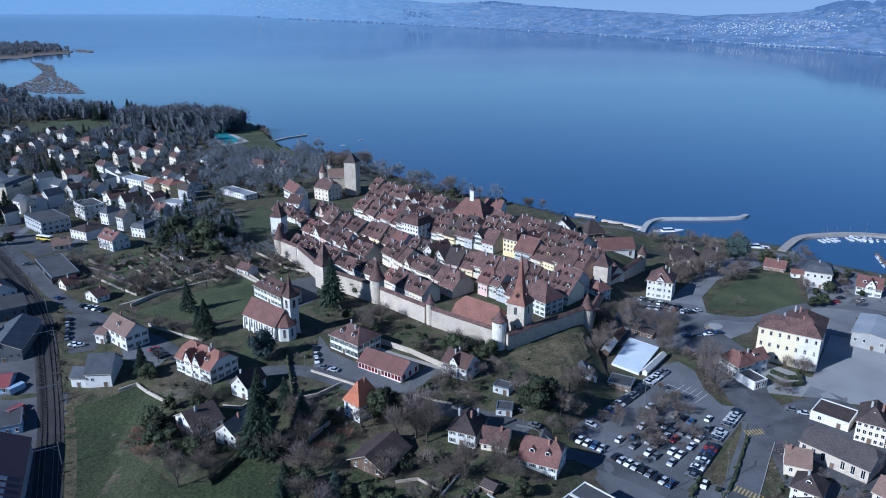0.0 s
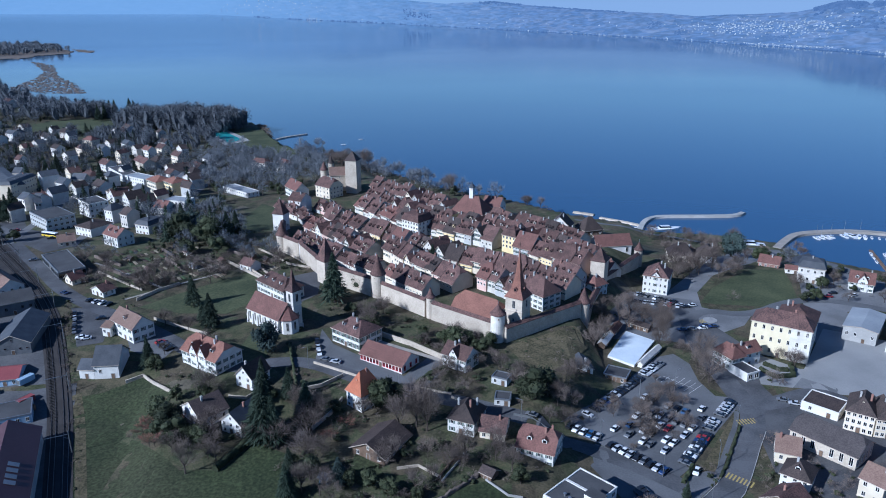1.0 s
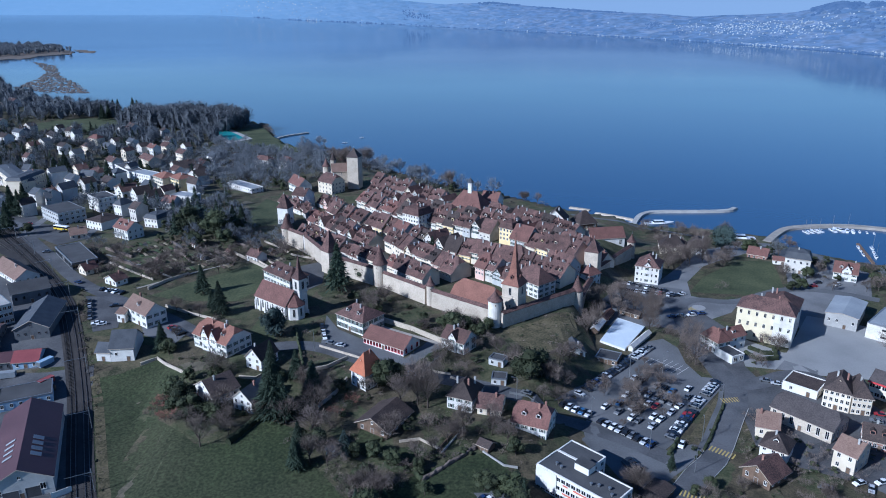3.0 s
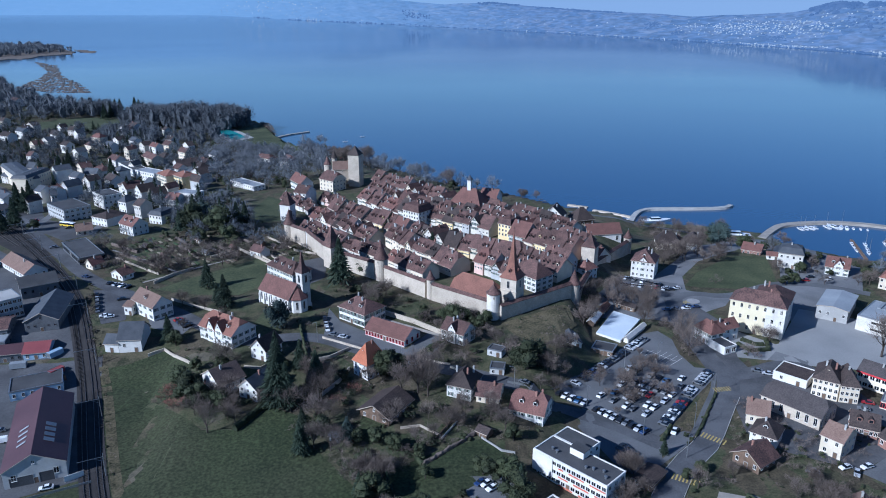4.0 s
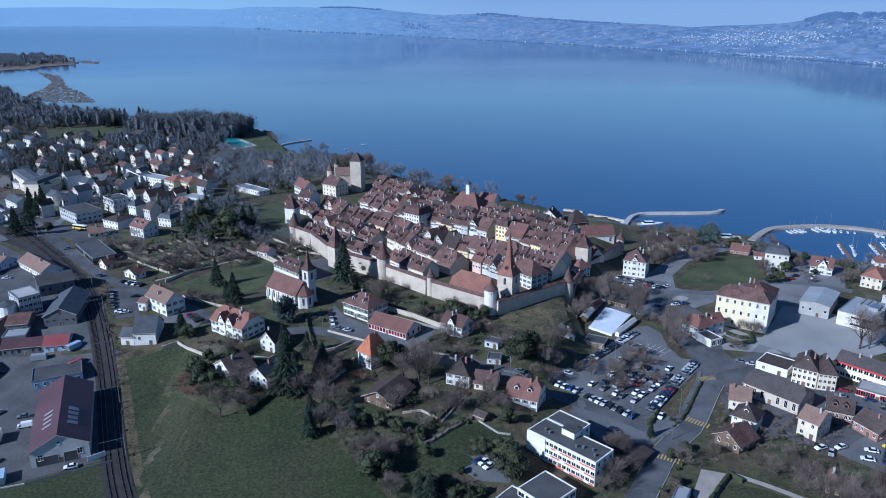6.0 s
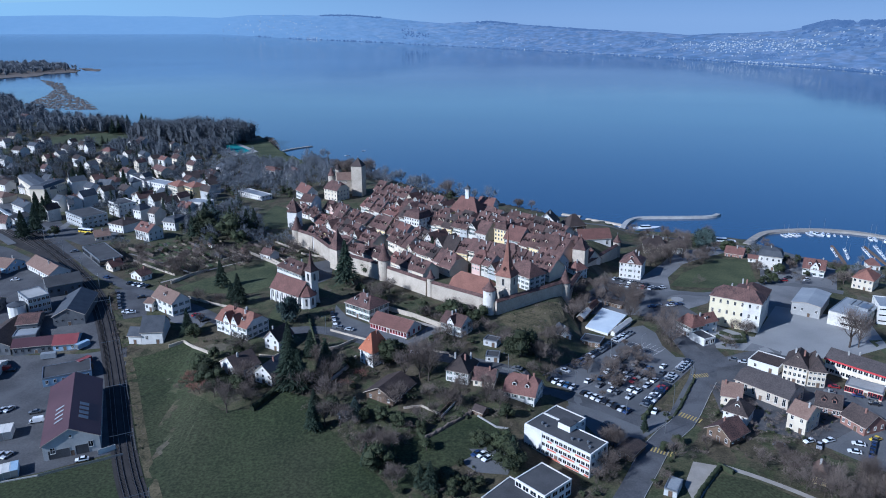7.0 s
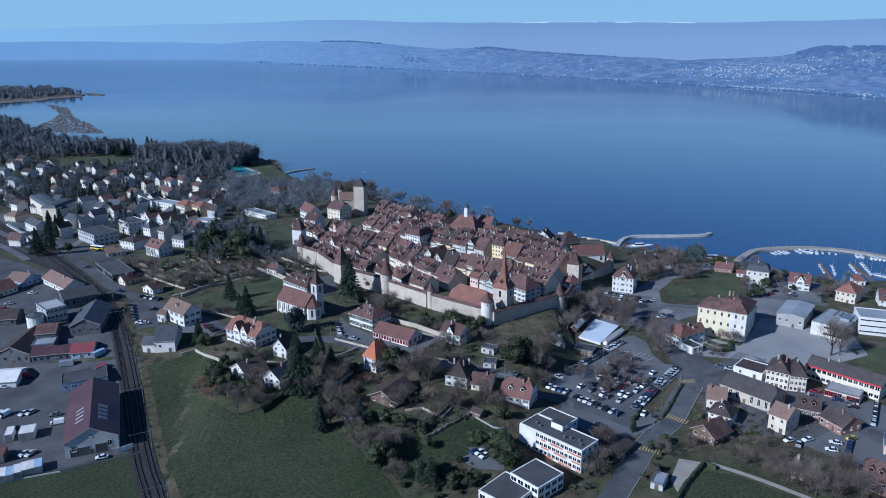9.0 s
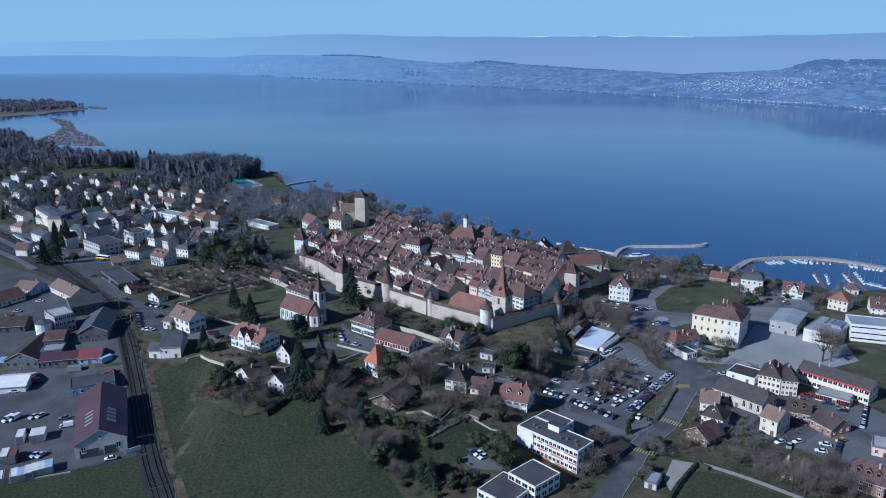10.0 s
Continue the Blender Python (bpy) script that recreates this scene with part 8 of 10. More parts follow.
scatter([(-209, 430), (-158, 390), (-114, 502), (-84, 428), (-84, 389), (-100, 367), (-127, 368), (-153, 348), (-180, 368)], 70, ("bare", "bush", "shrub", "bare", "bush",), 0.6, 1.1, far="bare orchard trees above the street")
scatter([(-196, 415), (-158, 390), (-114, 502), (-84, 428), (-84, 389), (-100, 367), (-127, 368), (-153, 348), (-180, 368)], 90, ("bare", "bush", "shrub", "bare", "bush", "bush",), 0.5, 1.0, far="bare orchard trees and bushes")
scatter([(-270, 861), (-201, 806), (-128, 806), (-96, 589), (-107, 566), (-132, 546), (-158, 524), (-228, 696)], 240, ("bare", "tall_bare", "leafy", "tall_bare",), 0.8, 1.2, far="dense bare trees below the castle")
scatter([(-209, 502), (-158, 524), (-130, 481), (-122, 413), (-163, 427)], 60, ("bare", "conifer", "leafy", "tall_bare", "bare",), 0.8, 1.2, far="bare trees and conifers west of the town")
scatter([(-89, 414), (-63, 383), (-63, 371), (-76, 383), (-91, 389)], 18, ("bush", "bush", "shrub",), 0.6, 1.0)
scatter([(-128, 806), (-52, 764), (-72, 702), (-99, 649)], 22, ("bare", "tall_bare",), 0.8, 1.1)
scatter([(-90, 768), (-48, 706), (10, 641), (50, 614), (44, 596), (-4, 624), (-60, 660), (-100, 730)], 110, ("bare", "reed", "bush", "reed", "tall_bare"), 0.8, 1.2, far="brown reeds and bare bushes along the town shore")
scatter([(50, 595), (106, 608), (95, 560), (49, 584)], 12, ("bush", "reed", "bare",), 0.6, 0.9)
scatter([(-641, 1013), (-561, 1067), (-394, 907), (-254, 785), (-172, 523), (-202, 482), (-278, 483), (-352, 524)], 520, ("bare", "leafy", "bare", "leafy", "conifer", "leafy", "tall_bare",), 0.7, 1.2, far="bare trees and conifers in the suburb gardens")
scatter([(-134, 330), (-116, 329), (-88, 315), (-81, 282), (-100, 273), (-121, 298)], 18, ("bush", "shrub", "bare",), 0.5, 0.9, far="garden shrubs along the church street")
scatter([(-67, 327), (-53, 311), (-52, 289), (-67, 296)], 8, ("bush", "shrub",), 0.6, 0.9)
scatter([(-12, 311), (22, 295), (25, 264), (-1, 264), (-9, 282)], 30, ("bush", "shrub", "bare", "bush",), 0.5, 0.9)
scatter([(-142, 275), (-139, 279), (-128, 251), (-130, 251)], 6, ("bush",), 0.5, 0.8)
scatter([(151, 286), (153, 286), (154, 279), (148, 276)], 2, ("bush",), 0.5, 0.8)
scatter([(-245, 344), (-229, 348), (-205, 320), (-232, 321)], 6, ("bush", "bare",), 0.6, 0.9)
scatter([(146, 492), (169, 506), (127, 382), (115, 382)], 8, ("bare",), 0.7, 0.9, paved=True)
scatter([(173, 518), (200, 505), (178, 439), (146, 399), (133, 390)], 16, ("bare", "tall_bare", "bush",), 0.7, 1.0, paved=True)
scatter([(200, 518), (228, 505), (221, 486), (174, 428)], 12, ("bare", "bush", "shrub",), 0.6, 1.0, paved=True)
scatter([(245, 535), (258, 527), (240, 479), (220, 470)], 6, ("bare", "bush",), 0.6, 0.9, paved=True)
scatter([(214, 429), (224, 417), (264, 452), (217, 362), (190, 368)], 22, ("bare", "bush", "leafy", "shrub",), 0.5, 0.9, paved=True, far="trees and shrubs in the villa gardens")
scatter([(283, 488), (269, 446), (218, 357), (212, 362)], 6, ("leafy", "conifer", "bush",), 0.6, 0.9)
scatter([(-125, 788), (-90, 767), (-52, 764), (-53, 693), (-91, 672), (-119, 749)], 16, ("bare", "bush", "russet",), 0.8, 1.3)
for k, (x, y) in enumerate(((181.3, 382), (187.1, 381), (197.9, 384), (203.3, 388.8), (208.4, 396.4), (220.3, 383.5), (229.1, 386.6), (225.4, 373.4), (200.5, 378.3), (184, 389), (206, 402), (224, 396))):
    plant(("bare", "leafy", "bush")[k % 3], x, y, (0.8, 0.75, 1.3)[k % 3])
for x, y in ((123.7, 401.7), (127.8, 405.2), (133, 407.8), (137.9, 412), (122.1, 410.5), (142, 416), (128, 412)):
    plant("tall_bare", x, y, 0.7)
plant("conifer", -46.3, 213.2, 0.85)
plant("conifer", -45.3, 214.5, 0.75)
plant("conifer", -58.5, 239.3, 1.5)
plant("conifer", -61.1, 243.3, 1.2)
plant("leafy", -26.0, 200.8, 1.0)
plant("leafy", -22.8, 191.2, 0.9)
plant("bare", -20.4, 198.9, 0.95)
plant("leafy", -5.6, 202.1, 0.8)
plant("conifer", -4.0, 181.9, 0.8)
plant("conifer", -7.1, 183.3, 0.7)
plant("bare", -8.6, 216.5, 0.75)
plant("tall_bare", 6.7, 229.6, 0.75)
plant("tall_bare", 16.6, 233.3, 0.7)
plant("leafy", 23.2, 219.9, 1.0)
plant("leafy", 12.1, 205.1, 0.6)
plant("conifer", 23.2, 196.5, 0.75)
plant("tall_bare", -42.5, 217.0, 0.7)
plant("conifer", -46.9, 222.3, 0.75)
plant("leafy", -40.9, 222.1, 1.3)
plant("conifer", -25.0, 193.9, 0.7)
plant("leafy", -21.2, 191.9, 1.7)
plant("bare", -24.0, 201.4, 0.9)
plant("leafy", -6.6, 186.0, 1.2)
plant("leafy", -2.2, 184.7, 1.1)
plant("leafy", 12.4, 203.9, 1.2)
plant("leafy", 15.0, 201.1, 1.0)
plant("russet", -101.8, 247.3, 1.4)
plant("bare", -87.2, 234.6, 0.9)
plant("russet", -94.1, 238.3, 1.5)
plant("leafy", -92.5, 242.3, 1.5)
plant("bare", -19.4, 201.4, 0.8)
plant("bush", -13.4, 205.5, 1.1)
plant("conifer", -115.1, 342.8, 1.2)
plant("leafy", -78.6, 239.1, 1.2)
plant("conifer", -17.0, 196.2, 0.6)
plant("tall_bare", -9.1, 246.3, 1.0)
plant("tall_bare", -5.5, 248.9, 0.9)
plant("leafy", -55.8, 241.2, 1.3)
scatter([(-240, 946), (-233, 1018), (-188, 977), (-192, 930), (-218, 881)], 50, ("reed", "reed", "reed", "low_bush",), 1.0, 1.7, far="dry reeds and scrub along the bathing shore")
plant("tall_bare", 100.8, 293.4, 0.9)
plant("bare", 100.6, 310.7, 0.8)
plant("bush", 104.0, 285.3, 1)
plant("bush", 101.6, 289.3, 1)
plant("tall_bare", 71.4, 327.7, 0.8)
plant("tall_bare", 97.8, 333.2, 0.9)
plant("bare", 63.2, 311.5, 1)
plant("bare", 91.7, 315.3, 0.9)
plant("leafy", -24.2, 256.7, 1.1)
plant("leafy", -22.1, 258.9, 1.6)
plant("leafy", -18.7, 260.4, 1.2)
plant("bare", -19.0, 227.3, 0.9)
plant("bare", -16.6, 229.7, 1.0)
plant("bare", -27.5, 251.3, 0.9)
plant("russet", -32.4, 245.7, 1.3)
plant("bush", -35.7, 242.9, 1.2)
plant("russet", -37.1, 240.3, 1.2)
plant("bare", 16.2, 229.6, 0.9)
plant("shrub", 12.0, 274.1, 1.2)
plant("bush", 8.8, 270.4, 1)
plant("shrub", -5.3, 274.1, 1.2)
plant("tall_bare", 127.6, 399.0, 0.65)
plant("tall_bare", 132.5, 402.1, 0.65)
plant("tall_bare", 137.1, 405.3, 0.65)
plant("tall_bare", 123.4, 395.1, 0.6)
plant("tall_bare", 146.9, 398.8, 0.6)
plant("tall_bare", 154.3, 406.8, 0.6)
plant("leafy", 194.3, 383.6, 1.2)
plant("leafy", 184.5, 369.4, 1.0)
plant("leafy", 178.8, 366.1, 0.9)
scatter([(-177, 346), (-173, 346), (-151, 304), (-135, 270), (-139, 270), (-151, 294)], 60, ("low_bush", "low_bush", "low_shrub"), 0.5, 0.9, far="brown scrub on the railway bank", paved=True)
scatter([(5, 295), (25, 304), (61, 324), (66, 322), (48, 288), (32, 283), (18, 278)], 50, ("low_bush", "low_bush", "low_shrub"), 0.3, 0.7, far="brown scrub on the bank under the wall", paved=True)
scatter([(-214, 473), (-156, 498), (-107, 439), (-105, 389), (-128, 373), (-143, 366), (-178, 390)], 110, ("low_bush", "low_shrub", "low_bush", "bare", "leafy",), 0.3, 0.7, far='scrub, hedges and trees of the gardens west of the town')
scatter([(-112, 279), (-81, 282), (-38, 279), (-6, 264), (28, 244), (37, 234), (25, 212), (-5, 212), (-30, 202), (-50, 222), (-84, 233)], 260, ("low_bush", "low_shrub", "low_bush", "low_shrub", "low_bush",), 0.3, 0.7, far='low garden shrubs and beds between the houses')
scatter([(-58, 346), (22, 303), (25, 264), (-6, 264), (-27, 311), (-49, 327)], 120, ("low_bush", "low_bush", "low_shrub",), 0.3, 0.7, far='low scrub on the slope under the town wall')
scatter([(-77, 389), (-63, 389), (-46, 356), (-69, 341), (-100, 367), (-125, 413), (-99, 427)], 90, ("low_bush", "low_bush", "low_shrub",), 0.3, 0.7, far='garden scrub under the west wall')
scatter([(-18, 212), (15, 221), (24, 192), (7, 175), (-16, 178)], 40, ("low_bush", "low_shrub", "leafy",), 0.3, 0.7, far='shrubs round the garden lawn')
scatter([(43, 185), (70, 208), (107, 256), (106, 250), (69, 196), (42, 172)], 50, ("low_bush", "low_shrub", "low_bush",), 0.3, 0.7, far='low shrubs along the road')
scatter([(96, 208), (130, 203), (154, 184), (146, 172), (122, 175), (104, 192)], 70, ("low_bush", "low_shrub", "low_bush",), 0.3, 0.7, far='undergrowth below the bare trees')
scatter([(-163, 358), (-136, 401), (-99, 427), (-96, 378), (-118, 357), (-134, 330)], 60, ("low_bush", "low_shrub",), 0.3, 0.7, far='low scrub in the orchard')
wood("lakeside_wood", [(-511, 1070), (-425, 1026), (-344, 1005), (-272, 982), (-233, 941), (-229, 897), (-300, 916), (-366, 932), (-461, 975)], 360, "bare grey-brown wood along the lake shore", 28, TWIG_HAZY)
wood("lakeside_wood", [(-1045, 1572), (-918, 1545), (-735, 1277), (-522, 1096), (-470, 998), (-535, 998), (-634, 1001), (-698, 1000)], 420, "dark mixed wood along the lake shore", 23, TWIG_HAZY, seed=12)
wood("lakeside_wood", [(-439, 980), (-312, 955), (-256, 861), (-266, 803), (-341, 863), (-402, 908)], 90, "bare trees between the suburb and the lake", 15, TWIG_HAZY, seed=14)
wood("hedge_wood", [(-382, 823), (-342, 765), (-311, 785), (-339, 881), (-378, 949), (-416, 929), (-406, 870)], 80, "dense bare trees behind the suburb houses", 14, TWIG_HAZY, seed=21)
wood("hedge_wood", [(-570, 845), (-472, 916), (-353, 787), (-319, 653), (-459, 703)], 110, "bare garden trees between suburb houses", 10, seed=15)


# ---- cars ----
def car_mesh(paint, size=1.0, van=False):
    """A car body in one skin: sills, bonnet, cabin with dark glass, lamps; nose to -x."""
    key = ("car", paint.name, van)
    if key not in SHARED:
        if van:
            xs, tops, wide = [-2.5, -2.35, -1.7, -1.1, 2.4, 2.5], [0.7, 1.05, 1.2, 2.1, 2.1, 2.0], [0.8, 0.9, 0.9, 0.84, 0.84, 0.82]
        else:
            xs, tops, wide = [-2.15, -2.0, -0.95, -0.3, 1.0, 1.65, 2.1, 2.15], [0.55, 0.74, 0.9, 1.43, 1.45, 1.0, 0.9, 0.6], [0.72, 0.82, 0.84, 0.64, 0.64, 0.78, 0.8, 0.76]
        v = []
        for x, t, w in zip(xs, tops, wide):
            mid = min(0.88, t)
            v += [(x, -0.8, 0.28), (x, -0.9, 0.5), (x, -0.9 if mid > 0.7 else -0.82, mid - 0.02), (x, -w, t), (x, w, t), (x, 0.9 if mid > 0.7 else 0.82, mid - 0.02), (x, 0.9, 0.5), (x, 0.8, 0.28)]
        f, i = [], []
        for k in range(len(xs) - 1):
            cabin = tops[k] > 0.85 and tops[k + 1] > 0.85
            slope = cabin and abs(tops[k + 1] - tops[k]) > 0.3
            for a in range(8):
                b = (a + 1) % 8
                f.append((8 * k + a, 8 * k + 8 + a, 8 * k + 8 + b, 8 * k + b))
                glass = (cabin and a in (2, 4) and not (van and k > 2)) or (slope and a == 3)
                i.append(1 if glass else 0)
        n = 8 * (len(xs) - 1)
        f += [tuple(range(7, -1, -1))[::-1], tuple(n + a for a in range(8))]
        i += [0, 0]
        SHARED[key] = make("car", v, f, [paint, GLASS], i)
    return SHARED[key]


WHEEL = Solid().lathe([(0.2, -0.1), (0.32, -0.1), (0.32, 0.1), (0.18, 0.11)], 10).done("wheel", RUBBER)


def rolling(body, van):
    """Body and wheels of a far car as one mesh."""
    key = ("rolling", body.name)
    if key not in SHARED:
        s = Solid().add([v.co for v in body.vertices], [tuple(p.vertices) for p in body.polygons])
        s.i = [p.material_index for p in body.polygons]
        for a in (-1.35, 1.35) if not van else (-1.6, 1.6):
            for b in (-0.9, 0.9):
                ring = [(a + 0.32 * math.cos(math.tau * k / 8), 0.32 + 0.32 * math.sin(math.tau * k / 8)) for k in range(8)]
                s.add([(x, b - 0.1, z) for x, z in ring] + [(x, b + 0.1, z) for x, z in ring],
                      [(k, (k + 1) % 8, 8 + (k + 1) % 8, 8 + k) for k in range(8)] + [tuple(range(8)), tuple(range(15, 7, -1))], 2)
        SHARED[key] = s.done("car", [*body.materials, RUBBER])
    return SHARED[key]


car_rng = random.Random(8)


def car(x, y, rot, paint=None, van=False, group="parked cars"):
    k = car_rng.choices(range(7), (18, 17, 26, 10, 22, 4, 3))[0] if paint is None else paint
    ob = new("van" if van else "car", car_mesh(CAR_PAINTS[k], van=van))
    ob.matrix_basis = pose(x, y, float(height(x, y)) + 0.14, 0, 0, rot)
    tagged(ob, f"parked {CAR_WORDS[k]} {'delivery van' if van else 'passenger car'} with dark windows", "van" if van else "car", group)
    if y < 212:
        for a in (-1.35, 1.35) if not van else (-1.6, 1.6):
            for b in (-0.82, 0.82):
                part("wheel", WHEEL, ob, pose(a, b, 0.32, 90))
    else:
        ob.data = rolling(ob.data, van)
    return ob


def car_row(a, b, n, turn=90, skip=0.12):
    """n parking bays from a to b; some stay empty."""
    rot = math.degrees(math.atan2(b[1] - a[1], b[0] - a[0])) + turn
    for k in range(n):
        if car_rng.random() > skip:
            t = k / max(1, n - 1)
            car(a[0] + (b[0] - a[0]) * t, a[1] + (b[1] - a[1]) * t, rot + car_rng.uniform(-3, 3) + car_rng.choice((0, 180)))


def box_body(x, y, rot, l, w, h, mat, name, label, category, lift=0.12):
    ob = new(name)
    ob.matrix_basis = pose(x, y, float(height(x, y)) + lift, 0, 0, rot)
    tagged(ob, label, category, "containers on the yard")
    v, f = rect_rings([(l / 2, w / 2, 0.15), (l / 2, w / 2, h), (l / 2 - 0.08, w / 2 - 0.08, h), (l / 2 - 0.08, w / 2 - 0.08, h - 0.05)])
    part("body", make("body", v, f, mat), ob)
    v, f, i = relief([-w / 2 + 0.1, -0.03, 0.03, w / 2 - 0.1], [0.3, h - 0.1], [[-0.06, -0.02, -0.06]], [[0, 0, 0]])
    part("doors", make("doors", v, f, METAL), ob, pose(-l / 2, 0, 0, 0, 0, -90))
    return ob


# ---- railway ----
def sweep(points, profile, mat, name, z=None):
    """A profile of (across, up) carried along a line on the ground."""
    p = np.array(points, float)
    t = np.gradient(p, axis=0)
    t /= np.linalg.norm(t, axis=1)[:, None]
    n = np.stack([-t[:, 1], t[:, 0]], 1)
    v = []
    for (x, y), (a, b) in zip(p, n):
        g = float(height(x, y)) if z is None else z
        v += [(x + a * u, y + b * u, g + w) for u, w in profile]
    k = len(profile)
    f = [(k * r + a, k * r + k + a, k * r + k + (a + 1) % k, k * r + (a + 1) % k) for r in range(len(p) - 1) for a in range(k)]
    f += [tuple(range(k)), tuple(k * (len(p) - 1) + a for a in reversed(range(k)))]
    return make(name, v, f, mat)


def smooth(points, rounds=3):
    p = np.array(points, float)
    for _ in range(rounds):
        mid = np.empty((2 * len(p) - 2, 2))
        mid[0::2], mid[1::2] = 0.75 * p[:-1] + 0.25 * p[1:], 0.25 * p[:-1] + 0.75 * p[1:]
        p = np.vstack([p[:1], mid, p[-1:]])
    return p


line = smooth(TRACK)
drape("railway_bed", strip(TRACK, 8.4), BALLAST, 0.2, label="railway ballast bed", category="railway")
way = np.gradient(line, axis=0)
way /= np.linalg.norm(way, axis=1)[:, None]
norm = np.stack([-way[:, 1], way[:, 0]], 1)
for side in (-2.0, 2.0):
    track = thing("railway_track", line[0][0], line[0][1], 0, 0, "railway track with worn steel rails", "railway track", "railway tracks", "structure")
    track.matrix_basis = Matrix.Identity(4)
    for off in (-0.75, 0.75):
        part("rail", sweep(line + norm * (side + off), [(-0.07, 0.3), (0.07, 0.3), (0.07, 0.5), (-0.07, 0.5)], RAIL, "rail"), track)
    s = Solid()
    run = np.concatenate([[0], np.cumsum(np.linalg.norm(np.diff(line, axis=0), axis=1))])
    for d in np.arange(0, run[-1], 0.9):
        x, y = np.interp(d, run, line[:, 0]), np.interp(d, run, line[:, 1])
        k = min(len(way) - 1, int(np.searchsorted(run, d)))
        nx_, ny_, tx, ty = norm[k][0], norm[k][1], way[k][0], way[k][1]
        g = float(height(x, y))
        c = [(x + nx_ * (side + a) + tx * b, y + ny_ * (side + a) + ty * b) for a, b in ((-1.25, -0.13), (1.25, -0.13), (1.25, 0.13), (-1.25, 0.13))]
        s.add([(px_, py_, g + z) for z in (0.1, 0.32) for px_, py_ in c], [(4, 5, 6, 7), (0, 1, 5, 4), (1, 2, 6, 5), (2, 3, 7, 6), (3, 0, 4, 7)])
    tagged(part("sleepers", s.done("sleepers", SLEEPER), track), kind="stuff")


def siding(points):
    """A further track of the station: two rails on the ballast."""
    way = smooth(points)
    t = np.gradient(way, axis=0)
    t /= np.linalg.norm(t, axis=1)[:, None]
    side = np.stack([-t[:, 1], t[:, 0]], 1)
    ob = thing("railway_track", way[0][0], way[0][1], 0, 0, "station track with worn steel rails", "railway track", "railway tracks", "structure")
    ob.matrix_basis = Matrix.Identity(4)
    for off in (-0.75, 0.75):
        part("rail", sweep(way + side * off, [(-0.07, 0.15), (0.07, 0.15), (0.07, 0.4), (-0.07, 0.4)], RAIL, "rail"), ob)


def mast(x, y, rot):
    ob = thing("catenary_mast", x, y, float(height(x, y)), rot, "grey steel catenary mast with a cross arm", "mast", "catenary masts")
    part("pole", Solid().lathe([(0.18, -0.5), (0.12, 8.5)], 6).done("pole", METAL), ob)
    part("arm", Solid().box(-0.05, 7.5, -0.05, 0.05, 7.2, 7.35).done("arm", METAL), ob)
    part("brace", limbs([((0.1, 0, 5.6), (2.6, 0, 7.2), 0.04, 0.04)], 5).done("brace", METAL), ob)


for d in range(12, int(run[-1]), 38):
    x, y = np.interp(d, run, line[:, 0]), np.interp(d, run, line[:, 1])
    k = min(len(way) - 1, int(np.searchsorted(run, d)))
    mast(x - norm[k][0] * 3.8, y - norm[k][1] * 3.8, math.degrees(math.atan2(norm[k][1], norm[k][0])))


# ---- lakeside: moles, jetties, boats ----
def mole(name, points, width, top, mat, label, category):
    p = smooth(points, 2)
    ob = new(name, sweep(p, [(-width / 2 - 1.2, -4), (width / 2 + 1.2, -4), (width / 2, top), (-width / 2, top)], mat, name, 0.0))
    return tagged(ob, label, category, kind="structure")


def islet(name, outline, top, mat, label, category):
    """Low land in the lake with an uneven edge."""
    edge = []
    for (x0, y0), (x1, y1) in zip(outline, list(outline[1:]) + [outline[0]]):
        n = max(1, int(math.hypot(x1 - x0, y1 - y0) / 15))
        for k in range(n):
            x, y = x0 + (x1 - x0) * k / n, y0 + (y1 - y0) * k / n
            edge.append((x + 14 * noise.noise(Vector((x / 30, y / 30, 1))), y + 30 * noise.noise(Vector((x / 30, y / 30, 5)))))
    n = len(edge)
    s = Solid()
    s.add([(x, y, -3) for x, y in edge] + [(x, y, top) for x, y in edge], [(k, (k + 1) % n, n + (k + 1) % n, n + k) for k in range(n)] + [tuple(range(n, 2 * n))])
    return tagged(new(name, s.done(name, mat)), label, category, kind="structure")


